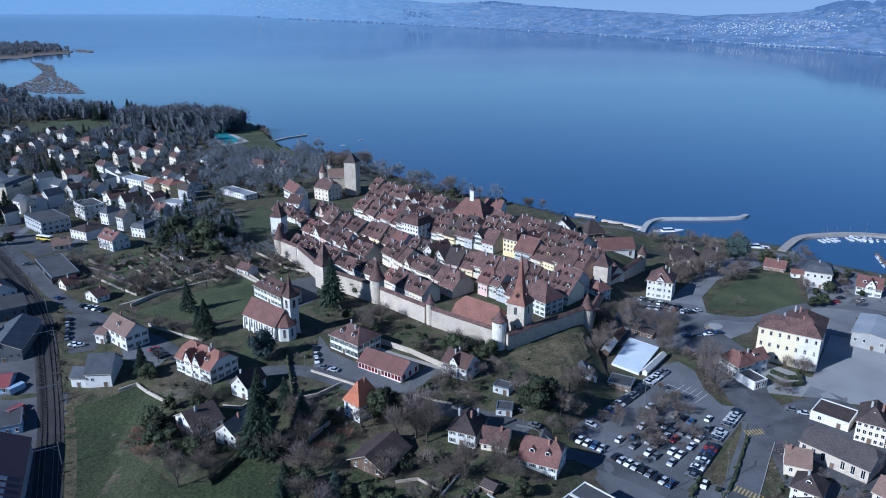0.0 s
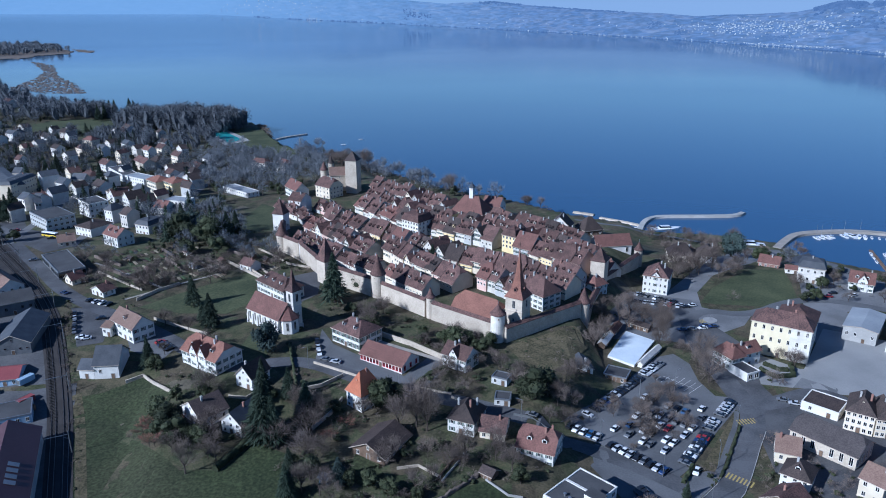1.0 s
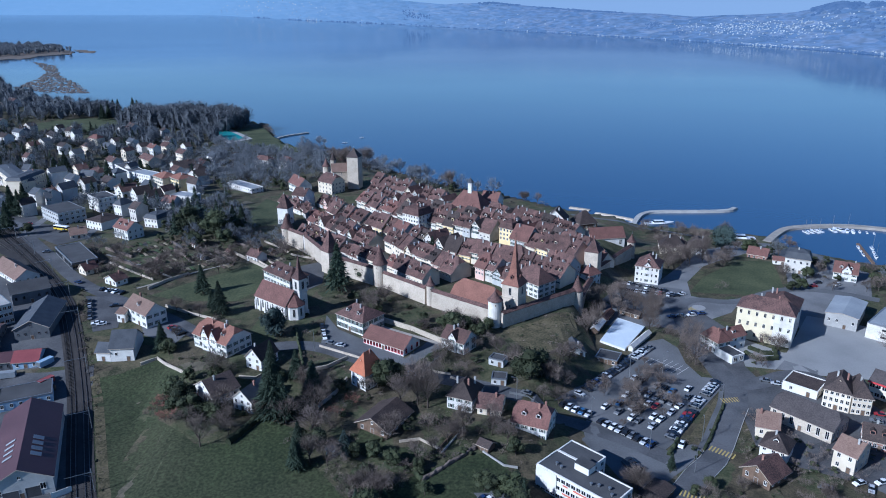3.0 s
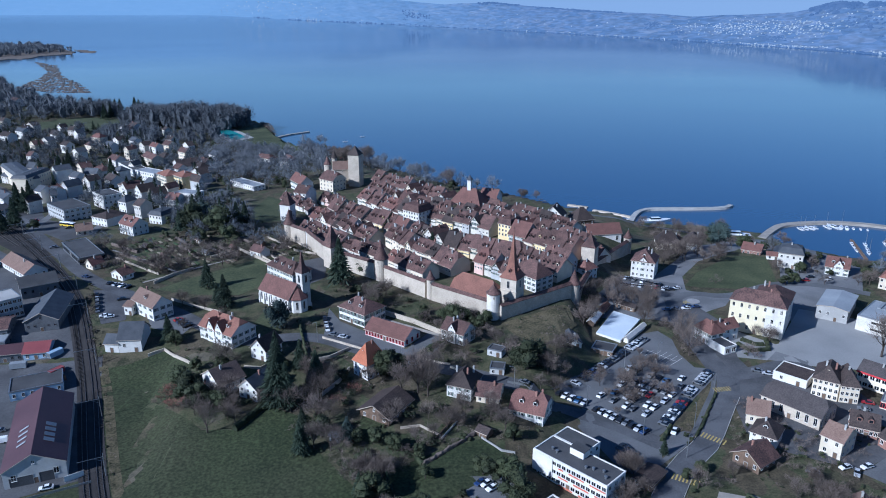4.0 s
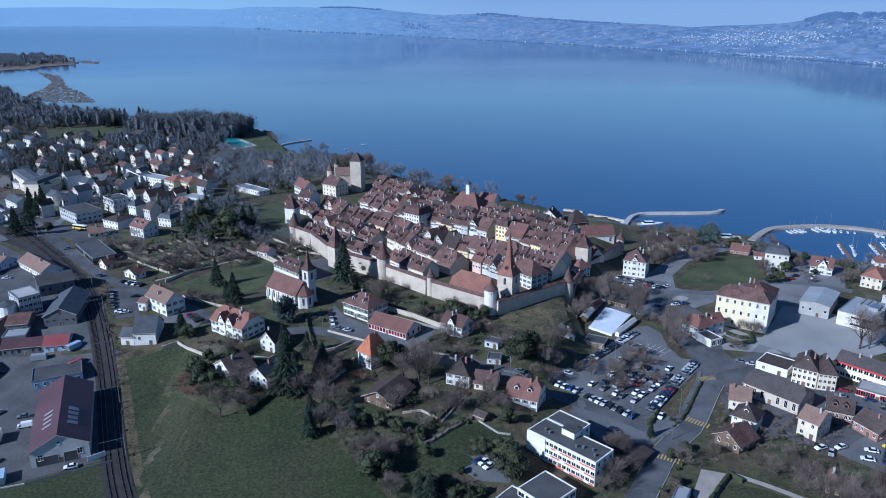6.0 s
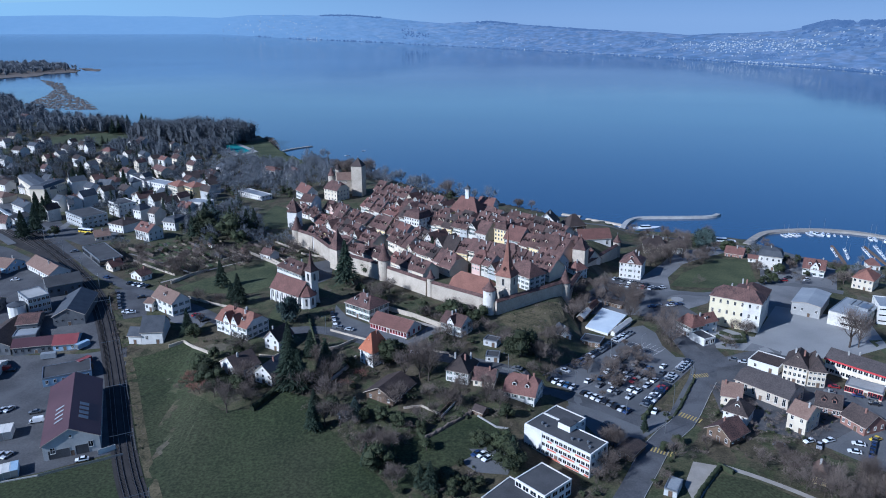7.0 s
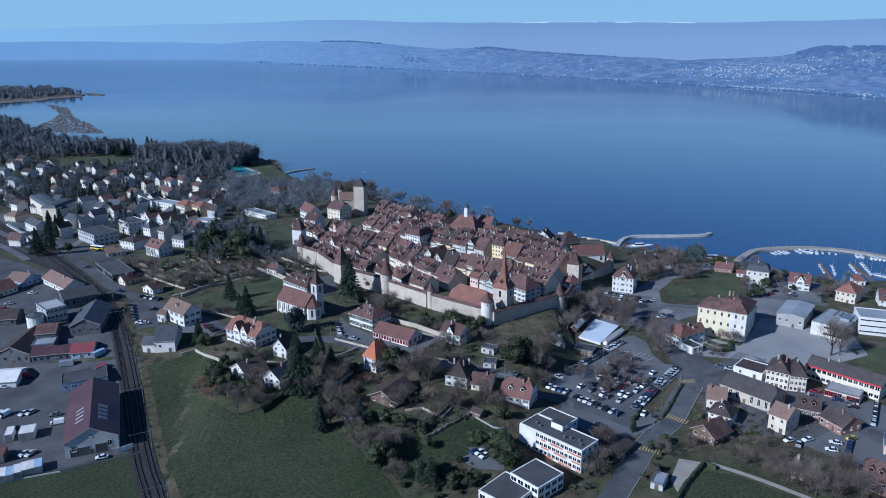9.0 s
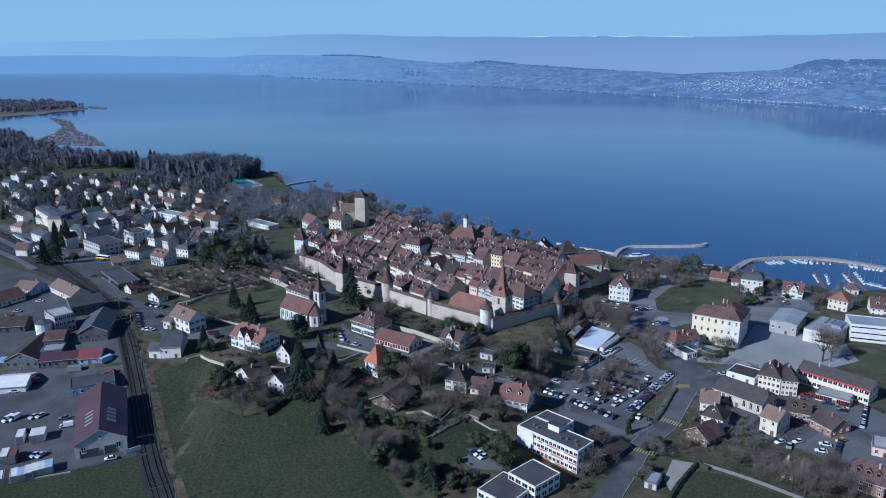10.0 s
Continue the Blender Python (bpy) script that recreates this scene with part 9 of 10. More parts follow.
def boat(x, y, rot, l, mast_h=0.0, cabin=True, hull=None, label="", group="moored boats"):
    """A hull with deck and cabin; sailing boats carry a bare mast."""
    ob = new("sailing_boat" if mast_h else "motor_boat")
    ob.matrix_basis = pose(x, y, 0, 0, 0, rot)
    tagged(ob, label or ("white moored sailing boat with bare mast" if mast_h else "white moored motor boat"), "boat", group)
    b = l * 0.16
    st = [(-0.5, 0.75, 0.5), (-0.3, 1.0, 0.55), (0.1, 1.0, 0.6), (0.35, 0.6, 0.7), (0.5, 0.04, 0.8)]
    v = []
    for t, w, z in st:
        v += [(t * l, -b * w, z * l * 0.12), (t * l, -b * w * 0.6, -0.2), (t * l, b * w * 0.6, -0.2), (t * l, b * w, z * l * 0.12)]
    f = [(4 * k + a, 4 * k + 4 + a, 4 * k + 4 + (a + 1) % 4, 4 * k + (a + 1) % 4) for k in range(4) for a in range(4)] + [(0, 1, 2, 3), (19, 18, 17, 16)]
    part("hull", make("hull", v, f, hull or CAR_PAINTS[0]), ob)
    if cabin:
        q = l * 0.07
        v, f = rect_rings([(l * 0.2, b * 0.62, q * 0.8), (l * 0.19, b * 0.6, q * 1.4), (l * 0.16, b * 0.52, q * 2.1)])
        part("cabin", make("cabin", v, f, [CAR_PAINTS[0], GLASS], [0] * 4 + [1] * 4 + [0]), ob, pose(-l * 0.05, 0, 0))
    if mast_h:
        part("mast", Solid().lathe([(0.12, 0.3), (0.08, mast_h)], 6).done("mast", METAL), ob, pose(l * 0.08, 0, 0))
        part("boom", Solid().box(-l * 0.36, l * 0.06, -0.09, 0.09, 1.7, 1.9).done("boom", BLUISH), ob)
    return ob


boat_rng = random.Random(4)


def boat_row(a, b, n, l=7.0, sail=0.5, turn=90):
    rot = math.degrees(math.atan2(b[1] - a[1], b[0] - a[0])) + turn
    for k in range(n):
        t = k / max(1, n - 1)
        s = boat_rng.uniform(0.8, 1.2)
        boat(a[0] + (b[0] - a[0]) * t, a[1] + (b[1] - a[1]) * t, rot + boat_rng.uniform(-4, 4), l * s, l * s * 1.3 if boat_rng.random() < sail else 0.0)


def wall_line(name, points, h, w, mat, label, category="garden wall"):
    """A low wall, fence or hedge along a line."""
    p = []
    for (x0, y0), (x1, y1) in zip(points, points[1:]):
        n = max(1, int(math.hypot(x1 - x0, y1 - y0) / (0.8 if name == "hedge" else 5)))
        p += [(x0 + (x1 - x0) * k / n, y0 + (y1 - y0) * k / n) for k in range(n)]
    p.append(points[-1])
    shape = [(-w / 2, -0.6), (w / 2, -0.6), (w / 2, h), (-w / 2, h)]
    if name == "hedge":
        shape = [(-w / 2, -0.6), (w / 2, -0.6), (w * 0.55, h * 0.5), (w * 0.45, h * 0.88), (w * 0.15, h), (-w * 0.2, h), (-w * 0.45, h * 0.85), (-w * 0.55, h * 0.45)]
    ob = new(name, sweep(p, shape, mat, name))
    if name == "hedge":
        for v in ob.data.vertices:
            v.co += 0.45 * noise.noise_vector(v.co * 0.9)
    return tagged(ob, label, category)


def street_lamp(x, y, rot, h=9.0):
    ob = thing("street_lamp", x, y, float(height(x, y)), rot, "tall grey street lamp post", "street lamp", "street lamps")
    part("pole", Solid().lathe([(0.14, -0.3), (0.07, h)], 8).done("pole", METAL), ob)
    part("arm", limbs([((0, 0, h - 0.1), (1.6, 0, h + 0.25), 0.05, 0.04)], 6).done("arm", METAL), ob)
    part("lamp_head", Solid().box(1.4, 2.1, -0.14, 0.14, h + 0.18, h + 0.3).done("lamp_head", METAL), ob)


def zebra(x, y, rot, n, mat=LINE_YELLOW):
    """Bars of a zebra crossing, each on the road."""
    ob = thing("zebra_crossing", x, y, float(height(x, y)) + 0.17, rot, "worn yellow zebra crossing on the asphalt", "zebra crossing", "zebra crossings", "structure")
    for k in range(n):
        part("bar", Solid().box(-0.25, 0.25, -1.6, 1.6, 0.0, 0.012).done("bar", mat), ob, pose((k - (n - 1) / 2) * 1.1, 0, 0))


def train(points, n):
    """A regional train standing on the track."""
    p = smooth(points, 2)
    run_ = np.concatenate([[0], np.cumsum(np.linalg.norm(np.diff(p, axis=0), axis=1))])
    ob = None
    for k in range(n):
        d0, d1 = k * 20.5, k * 20.5 + 19.5
        a = [np.interp(d0, run_, p[:, c]) for c in (0, 1)]
        b = [np.interp(d1, run_, p[:, c]) for c in (0, 1)]
        x, y = (a[0] + b[0]) / 2, (a[1] + b[1]) / 2
        ob = thing("train_car", x, y, float(height(x, y)) + 0.5, math.degrees(math.atan2(b[1] - a[1], b[0] - a[0])), "pale green and white railway carriage at the platform", "train", "carriages of the train")
        v, f = rect_rings([(9.7, 1.3, 0.6), (9.75, 1.4, 1.0), (9.75, 1.4, 1.9), (9.75, 1.38, 2.8), (9.7, 1.3, 3.3), (9.5, 0.9, 3.6)])
        part("body", make("body", v, f, [WHITE, GLASS, LEAF, SHEET], [2] * 4 + [2] * 4 + [1] * 4 + [0] * 4 + [3] * 5), ob)
        for q in (-7, 7):
            part("bogie", Solid().box(q - 1.2, q + 1.2, -1.1, 1.1, 0, 0.65).done("bogie", RUBBER), ob)


def bus(x, y, rot):
    """A single-decker bus: yellow skirt, a band of dark glass, a pale roof."""
    ob = thing("bus", x, y, float(height(x, y)) + 0.15, rot, "yellow city bus with dark windows and pale roof", "bus")
    v, f = rect_rings([(5.4, 1.2, 0.35), (5.5, 1.25, 0.5), (5.5, 1.25, 1.35), (5.42, 1.2, 1.4), (5.38, 1.16, 2.5), (5.35, 1.14, 2.75), (5.0, 0.95, 3.0)])
    part("body", make("body", v, f, [CAR_PAINTS[7], GLASS, CAR_PAINTS[0]], [0] * 12 + [1] * 4 + [2] * (len(f) - 16)), ob)
    for a in (-3.4, 3.2):
        for b in (-1.12, 1.12):
            part("wheel", Solid().lathe([(0.05, -0.14), (0.5, -0.14), (0.5, 0.14), (0.05, 0.14)], 12).done("wheel", RUBBER), ob, pose(a, b, 0.5, 90))
    return ob


def reed_beds(outline, count):
    """Ragged beds of dry reed in the shallows, as one piece."""
    rng = random.Random(17)
    xs, ys = [p[0] for p in outline], [p[1] for p in outline]
    s = Solid()
    made = 0
    while made < count:
        x, y = rng.uniform(min(xs), max(xs)), rng.uniform(min(ys), max(ys))
        if not inside(x, y, outline):
            continue
        made += 1
        a, b, n = rng.uniform(1.5, 5), rng.uniform(2, 8), 7
        turn = rng.uniform(-0.5, 0.5)
        ring = []
        for k in range(n):
            t = math.tau * k / n
            r = 0.55 + 0.6 * abs(noise.noise(Vector((x * 0.1 + math.cos(t) * 1.5, y * 0.1 + math.sin(t) * 1.5, 0))))
            px_, py_ = a * r * math.cos(t), b * r * math.sin(t)
            ring.append((x + px_ * math.cos(turn) - py_ * math.sin(turn), y + px_ * math.sin(turn) + py_ * math.cos(turn)))
        v = [(p, q, -0.4) for p, q in ring] + [(p, q, 0.3) for p, q in ring] + [(x, y, 0.8)]
        s.add(v, [(k, (k + 1) % n, n + (k + 1) % n, n + k) for k in range(n)] + [(n + k, n + (k + 1) % n, 2 * n) for k in range(n)])
    return tagged(new("reed_beds", s.done("reed_beds", REED)), "dry brown reed beds in shallow water", "reeds", kind="stuff")


# cars, boats and small things by place
car_row((51.6, 263.4), (87.9, 301.6), 23, 90, 0.1)
car_row((43.9, 255.4), (52.4, 249.2), 5, 90, 0.0)
car_row((56.1, 244.6), (69.8, 230.4), 9, 90, 0.1)
car_row((77.8, 235.0), (89.8, 250.8), 9, 90, 0.0)
car_row((92.2, 255.1), (106.2, 271.9), 9, 90, 0.1)
for row, share in (((59.6, 254.5, 73.3, 241.6), 0.25), ((63.4, 258.9, 77.4, 245.9), 0.2), ((67.0, 264.7, 82.6, 250.6), 0.25), ((70.8, 269.0, 86.8, 255.0), 0.2),
                   ((75.5, 275.7, 92.0, 261.4), 0.45), ((79.3, 280.0, 94.0, 267.3), 0.65)):
    car_row(row[:2], row[2:], 8, 90, share)
bays = thing("bay_marking", 91.5, 287, float(height(91.5, 287)) + 0.13, -47, "thin white painted lines of empty parking bays", "road marking", kind="structure")
for k in range(7):
    part("bar", Solid().box(k * 2.4 - 7.2, k * 2.4 - 7.08, -4.8, 4.8, 0.0, 0.012).done("bar", LINE_WHITE), bays)
part("bar", Solid().box(-7.2, 7.32, -0.06, 0.06, 0.014, 0.024).done("bar", LINE_WHITE), bays)
car_row((91.2, 367.0), (113.5, 360.2), 13, 80, 0.05)
car_row((-165.0, 333.1), (-156.3, 314.3), 5, 0, 0.0)
car(-151.2, 328.0, 20)
car(-150.8, 308.6, 20)
car(-148.2, 307.8, 20)
car_row((-116.1, 304.2), (-110.5, 298.6), 4, 90, 0)
car_row((-52.0, 304.7), (-49.4, 294.3), 3, 0, 0)
car(-46.3, 289.4, -20)
car(-42.0, 287.3, -20)
car(-24.0, 269.9, -20)
car(-20.5, 267.6, -20)
car_row((151.3, 209.3), (145.3, 200.6), 5, 0, 0)
car(152.0, 210.1, 20, 7)
car(144.5, 207.3, -20, 0)
car(140.6, 202.6, -20, 0)
car_row((176.5, 236.7), (166.5, 221.3), 9, 0, 0)
car(162.4, 240.6, -20)
car(167.1, 238.6, -20)
car(165.4, 234.5, -20)
car(156.7, 247.9, -20)
car(152.9, 243.7, -20)
car(128.3, 209.2, 20, 0)
car(135.3, 209.5, 20, 0)
car(130.4, 206.3, 60)
car(-121.7, 199.3, 20, 0)
car(11.4, 199.8, 40, 3)
car(13.2, 199.4, 40, 0)
car(14.8, 197.4, 40, 0)
car_row((59.7, 221.0), (62.1, 216.5), 4, 90, 0)
car(120.4, 361.3, 10, 0)
car(118.7, 338.1, 10, 3)
car(122.5, 337.4, 10, 3)
car(-181.2, 356.3, -30)
car(30.1, 252.7, -30)
car(-12.2, 265.2, -30)
car(80.1, 230.4, 60, 0)
car(-176.4, 229.4, 70, 0, van=True)
car(-174.2, 230.2, 70, 0, van=True)
car(-167.2, 231.5, 70)
car(-164.9, 232.3, 70)
car(-163.8, 219.4, 70)
car(-154.0, 230.1, 20, 4)
car(-149.8, 223.5, 20, 0, van=True)
car(-150.7, 201.8, 70, 1)
car(-148.4, 201.8, 70, 1)
car(-182.0, 263.6, 10)
car(-189.0, 255.5, 10)
car(-184.8, 264.1, 10, 5, van=True)
car(135.9, 272.9, -20)
car(129.3, 270.5, -20)
car(126.0, 273.1, -20)
car(116.8, 207.3, -20)
car(190.1, 380.9, 10)
car(196.8, 376.5, 10)
car(195.9, 348.6, 10)
car(201.2, 348.4, 10)
car(-229.9, 327.5, 10)
car(-228.2, 352.4, 10)
car(-231.4, 335.5, 10)
car(-221.1, 402.8, 20)
car(-261.0, 458.5, 20)
car(-231.5, 441.9, 20)
car_row((-154.5, 343.4), (-165.0, 347.9), 4, 90, 0.2)
box_body(-145.9, 189.2, 116, 6.0, 2.5, 2.7, WHITE, "container", "white steel storage container on the yard", "container")
box_body(-144.3, 190.6, 116, 6.0, 2.5, 2.7, WHITE, "container", "white steel storage container on the yard", "container")
box_body(-142.5, 191.7, 116, 6.0, 2.5, 2.7, WHITE, "container", "white steel storage container on the yard", "container")
box_body(-140.6, 192.7, 116, 6.0, 2.5, 2.7, BLUISH, "container", "blue steel storage container on the yard", "container")
box_body(-147.6, 187.8, 116, 6.0, 2.5, 2.7, BLUISH, "container", "blue steel storage container on the yard", "container")
box_body(-149.8, 187.1, 116, 6.0, 2.5, 2.7, WHITE, "container", "white steel storage container on the yard", "container")
box_body(-151.9, 186.4, 116, 6.0, 2.5, 2.7, MAROON, "container", "red-brown steel storage container on the yard", "container")
box_body(-153.7, 185.4, 116, 6.0, 2.5, 2.7, WHITE, "container", "white steel storage container on the yard", "container")
box_body(-157.3, 214.0, 110, 6.5, 2.6, 3.2, WHITE, "truck_box", "white box body of a lorry on the yard", "lorry")
box_body(-154.9, 214.9, 110, 6.5, 2.6, 3.2, WHITE, "truck_box", "white box body of a lorry on the yard", "lorry")
box_body(-162.1, 213.3, 110, 6.5, 2.6, 3.2, WHITE, "truck_box", "white box body of a lorry on the yard", "lorry")
box_body(-160.1, 199.2, 110, 6.5, 2.6, 3.2, WHITE, "truck_box", "white box body of a lorry on the yard", "lorry")
box_body(-157.0, 199.2, 110, 6.5, 2.6, 3.2, TILE_RED, "truck_box", "red box body of a lorry on the yard", "lorry")
mole("harbour_mole", [(225.7, 502.5), (240.7, 521.5), (253.9, 534.8), (274.7, 539.7), (298.8, 541.2), (323.1, 533.9), (335.9, 523.7), (350.0, 510.5), (370.0, 491.8)], 5.5, 1.6, GRAVEL, "curved harbour mole of rubble and grass", "mole")
mole("jetty", [(102.9, 592.9), (110.9, 588.7), (117.7, 584.6)], 3, 1.0, STONE, "stone breakwater in the lake", "jetty")
mole("jetty", [(120.7, 576.7), (135.5, 566.9), (148.4, 555.5)], 3, 1.0, STONE, "stone breakwater in the lake", "jetty")
mole("jetty", [(140.2, 536.1), (147.5, 555.5), (153.9, 568.5), (161.2, 576.2), (170.6, 580.0), (202.8, 579.6), (228.2, 581.2), (236.5, 589.2)], 4.0, 1.6, CONCRETE, "curved concrete landing jetty", "jetty")
mole("jetty", [(-208.9, 888.8), (-196.6, 919.0), (-171.8, 941.5)], 4.0, 1.2, GRAVEL, "low rubble jetty of the bathing beach", "jetty")
mole("jetty", [(-193.2, 848.1), (-172.1, 828.8), (-153.7, 824.8)], 3.0, 1.2, CONCRETE, "low lakeside wall", "jetty")
mole("pontoon", [(288.4, 500.6), (277.0, 460.6)], 1.8, 0.7, WOOD, "wooden harbour pontoon", "pontoon")
mole("pontoon", [(311.3, 498.9), (303.2, 454.4)], 1.8, 0.7, WOOD, "wooden harbour pontoon", "pontoon")
for row in ((264.2, 526.5, 276.1, 529.7, 4, 8.5, 0.5), (285.9, 530.7, 291.3, 531.8, 2, 10.5, 0.5), (296.4, 530.1, 299.8, 528.4, 2, 9, 0.5), (304.3, 527.7, 313.0, 524.3, 3, 5, 0.0), (326.1, 517.7, 329.2, 516.7, 2, 8, 1.0),
            (335.5, 512.4, 343.9, 505.6, 5, 8, 0.8)):
    boat_row(row[:2], row[2:4], row[4], row[5], row[6], 90)
for row in ((284.4, 492.4, 279.6, 477.3, 3, 6, 0.2), (292.4, 489.8, 285.5, 472.9, 3, 8, 0.4), (307.7, 493.5, 301.4, 471.5, 5, 7, 0.3), (318.0, 495.3, 311.1, 472.7, 5, 8.5, 0.3), (314.9, 468.2, 318.5, 463.2, 3, 8, 0.5)):
    boat_row(row[:2], row[2:4], row[4], row[5], row[6], 0)
boat(-153.1, 914.0, 15, 7, 0.0, label="small open boat on a mooring buoy")
boat(-116.9, 875.1, 15, 7, 0.0, label="small open boat on a mooring buoy")
boat(-100.2, 908.7, 15, 6, 0.0, label="small open boat on a mooring buoy")
boat(-80.8, 824.2, 15, 6, 0.0, label="small open boat on a mooring buoy")
boat(144.6, 553.1, 15, 6, 0.0, label="small open boat on a mooring buoy")
boat(163.6, 547.4, 5, 22, 0.0, label="white passenger motor ship at the landing")
boat(208.8, 511.7, 170, 24, 0.0, label="white passenger ship moored by the shore")
tagged(new("ice_rink", Solid().add([(x, y, z) for z in (19.64, 21.14) for x, y in [(68.3, 307.5), (81.3, 330.9), (91.4, 321.5), (77.2, 299.1)]], [(0, 3, 7, 4), (1, 0, 4, 5), (2, 1, 5, 6), (3, 2, 6, 7), (7, 6, 5, 4)]).done("ice_rink", ICE)), "open-air ice rink with white ice", "ice rink", kind="structure")
wall_line("rink_board", [(68.3, 307.5), (81.3, 330.9), (91.4, 321.5), (77.2, 299.1), (68.3, 307.5)], 0.9, 0.15, WHITE, "white board round the ice rink", "rink board")
house(85.2, 306.4, 52, 18.5, 2, 2.2, "gable", 0.9, WHITE, WHITE, "tent", "small white tent beside the ice rink", storeys=1, chimneys=0, door=False, front=False, sides=False)
drape("pool_terrace", [(-289, 911), (-272, 942), (-224, 869), (-243, 836)], CONCRETE, 0.2, label="pale concrete terrace round the pool", category="terrace")
drape("swimming_pool", [(-281.1, 911.1), (-271.5, 930.8), (-233.1, 870.1), (-244.0, 849.0)], POOL, 0.3, label="turquoise outdoor swimming pool", category="pool")
wall_line("garden_wall", [(-30.4, 313.5), (-13.4, 301.7), (2.6, 286.8)], 2.2, 0.5, STONE, "pale stone garden wall", "wall")
wall_line("garden_wall", [(-50.3, 286.8), (-35.1, 278.3), (-16.1, 266.9)], 1.0, 0.4, STONE, "low stone wall along the street", "wall")
wall_line("hedge", [(-6.6, 207.9), (1.5, 215.1), (11.0, 223.5)], 1.2, 0.9, TWIG, "brown leafless garden hedge row", "hedge")
wall_line("garden_wall", [(-0.7, 220.4), (3.4, 227.1), (7.2, 234.0)], 0.7, 0.35, CONCRETE, "low concrete garden steps wall", "wall")
wall_line("hedge", [(-70.8, 225.7), (-67.6, 231.8), (-63.9, 238.6)], 2.2, 1.8, LEAF, "dark clipped hedge below the houses", "hedge")
wall_line("garden_wall", [(-44.0, 245.4), (-38.9, 253.7), (-36.1, 262.1)], 1.4, 0.5, STONE, "pale stone stair wall", "wall")
wall_line("garden_wall", [(-55.8, 266.3), (-44.8, 270.4), (-37.7, 277.2)], 1.4, 0.4, STONE, "stone wall above the gardens", "wall")
wall_line("garden_wall", [(-77.0, 263.8), (-70.4, 262.8), (-66.3, 268.0)], 1.2, 0.3, STONE, "white garden wall between houses", "wall")
wall_line("hedge", [(-20.3, 214.0), (-9.3, 211.9), (-6.6, 207.9)], 1.4, 1.2, LEAF, "dark clipped hedge round the lawn", "hedge")
wall_line("garden_wall", [(12.7, 221.1), (19.0, 214.7), (23.3, 213.9)], 0.7, 0.35, CONCRETE, "low grey concrete garden wall", "wall")
wall_line("fence", [(-117.6, 202.4), (-113.1, 205.9)], 2.2, 0.15, WHITE, "white board fence at the yard", "fence")
wall_line("fence", [(-132.0, 190.5), (-123.1, 195.2), (-109.2, 202.4)], 1.0, 0.1, METAL, "wire fence along the yard", "fence")
wall_line("garden_wall", [(-120.5, 279.0), (-114.9, 282.4), (-98.4, 267.4)], 1.3, 0.5, STONE, "stone wall at the meadow edge", "wall")
wall_line("garden_wall", [(-143.6, 348.3), (-137.8, 360.0), (-130.3, 368.0)], 1.6, 0.4, STONE, "pale stone orchard wall", "wall")
wall_line("garden_wall", [(-127.6, 327.8), (-112.9, 318.7), (-99.3, 311.7)], 1.2, 0.4, STONE, "stone wall along the street", "wall")
wall_line("garden_wall", [(-101.7, 389.1), (-87.9, 371.9), (-80.2, 366.2)], 1.8, 0.4, STONE, "pale garden wall below the town", "wall")
wall_line("garden_wall", [(-116.8, 401.0), (-105.2, 389.2), (-91.9, 375.3)], 1.6, 0.4, STONE, "pale old stone garden wall", "wall")
wall_line("hedge", [(91.5, 195.6), (94.8, 190.7)], 1.5, 1.2, LEAF, "dark clipped evergreen garden hedge", "hedge")
wall_line("hedge", [(91.3, 194.1), (80.7, 181.1), (75.3, 172.8)], 1.6, 1.2, LEAF, "dark clipped evergreen garden hedge", "hedge")
wall_line("hedge", [(127.5, 297), (130.8, 290.5), (138.6, 291.5), (141.3, 300.5)], 1.6, 1.5, LEAF, "dark clipped hedge round the manor court", "hedge")
wall_line("hedge", [(131, 302), (135.5, 296.5), (138.5, 296.5)], 1.3, 2.2, LEAF, "dark clipped evergreen hedge in the court", "hedge")
wall_line("hedge", [(-62.8, 301.7), (-53.9, 270.6)], 1.4, 0.8, LEAF, "dark hedge along the church lane", "hedge")
wall_line("hedge", [(74.1, 224.7), (79.6, 232.9)], 1.6, 1.2, LEAF, "clipped hedge at the car park corner", "hedge")
wall_line("fence", [(23.9, 252.6), (40.7, 248.0)], 1.0, 0.1, METAL, "thin grey metal garden railing", "fence")
wall_line("garden_wall", [(-152.7, 183.0), (-143.2, 187.1), (-131.4, 191.2)], 0.5, 0.4, CONCRETE, "low concrete kerb wall of the yard", "wall")
street_lamp(68.7, 228.1, 111)
street_lamp(87.8, 280.3, 30)
street_lamp(102.6, 256.0, 221)
street_lamp(79.7, 215.6, 282)
street_lamp(52.8, 247.1, 280)
street_lamp(73.8, 277.3, 340)
street_lamp(87.7, 232.8, 80)
street_lamp(-51.8, 283.6, 230)
street_lamp(-16.0, 264.2, 0)
street_lamp(26.1, 248.8, 170)
zebra(75.6, 203.7, -30, 8)
zebra(92.3, 226.4, -40, 8)
zebra(107.4, 259.3, 10, 7)
zebra(121.1, 344.4, 40, 6)
train([(-280.8, 458.2), (-321.8, 502.5), (-367.4, 550.2), (-470.1, 665.9)], 4)
wall_line("hedge", [(86.6, 227.5), (91.0, 234.0), (98.4, 247.0), (103.4, 255.6)], 0.9, 0.8, LEAF, "low dark hedge between pavement and road", "hedge")
for points in ([(60, 174.5), (70.9, 192.5), (77.6, 204), (83.7, 211.7), (91.3, 219.8), (97, 228.6), (105.8, 243.7), (111.6, 253.2)], [(62.8, 195.9), (70.1, 208.3), (77.2, 217.2), (84.6, 224.5), (89.5, 231.9)]):
    tagged(wall_line("kerb", points, 0.27, 0.18, CONCRETE, "pale concrete kerb along the road", "kerb"), kind="structure")
car_row((97.7, 375.3), (112.9, 365.2), 9)
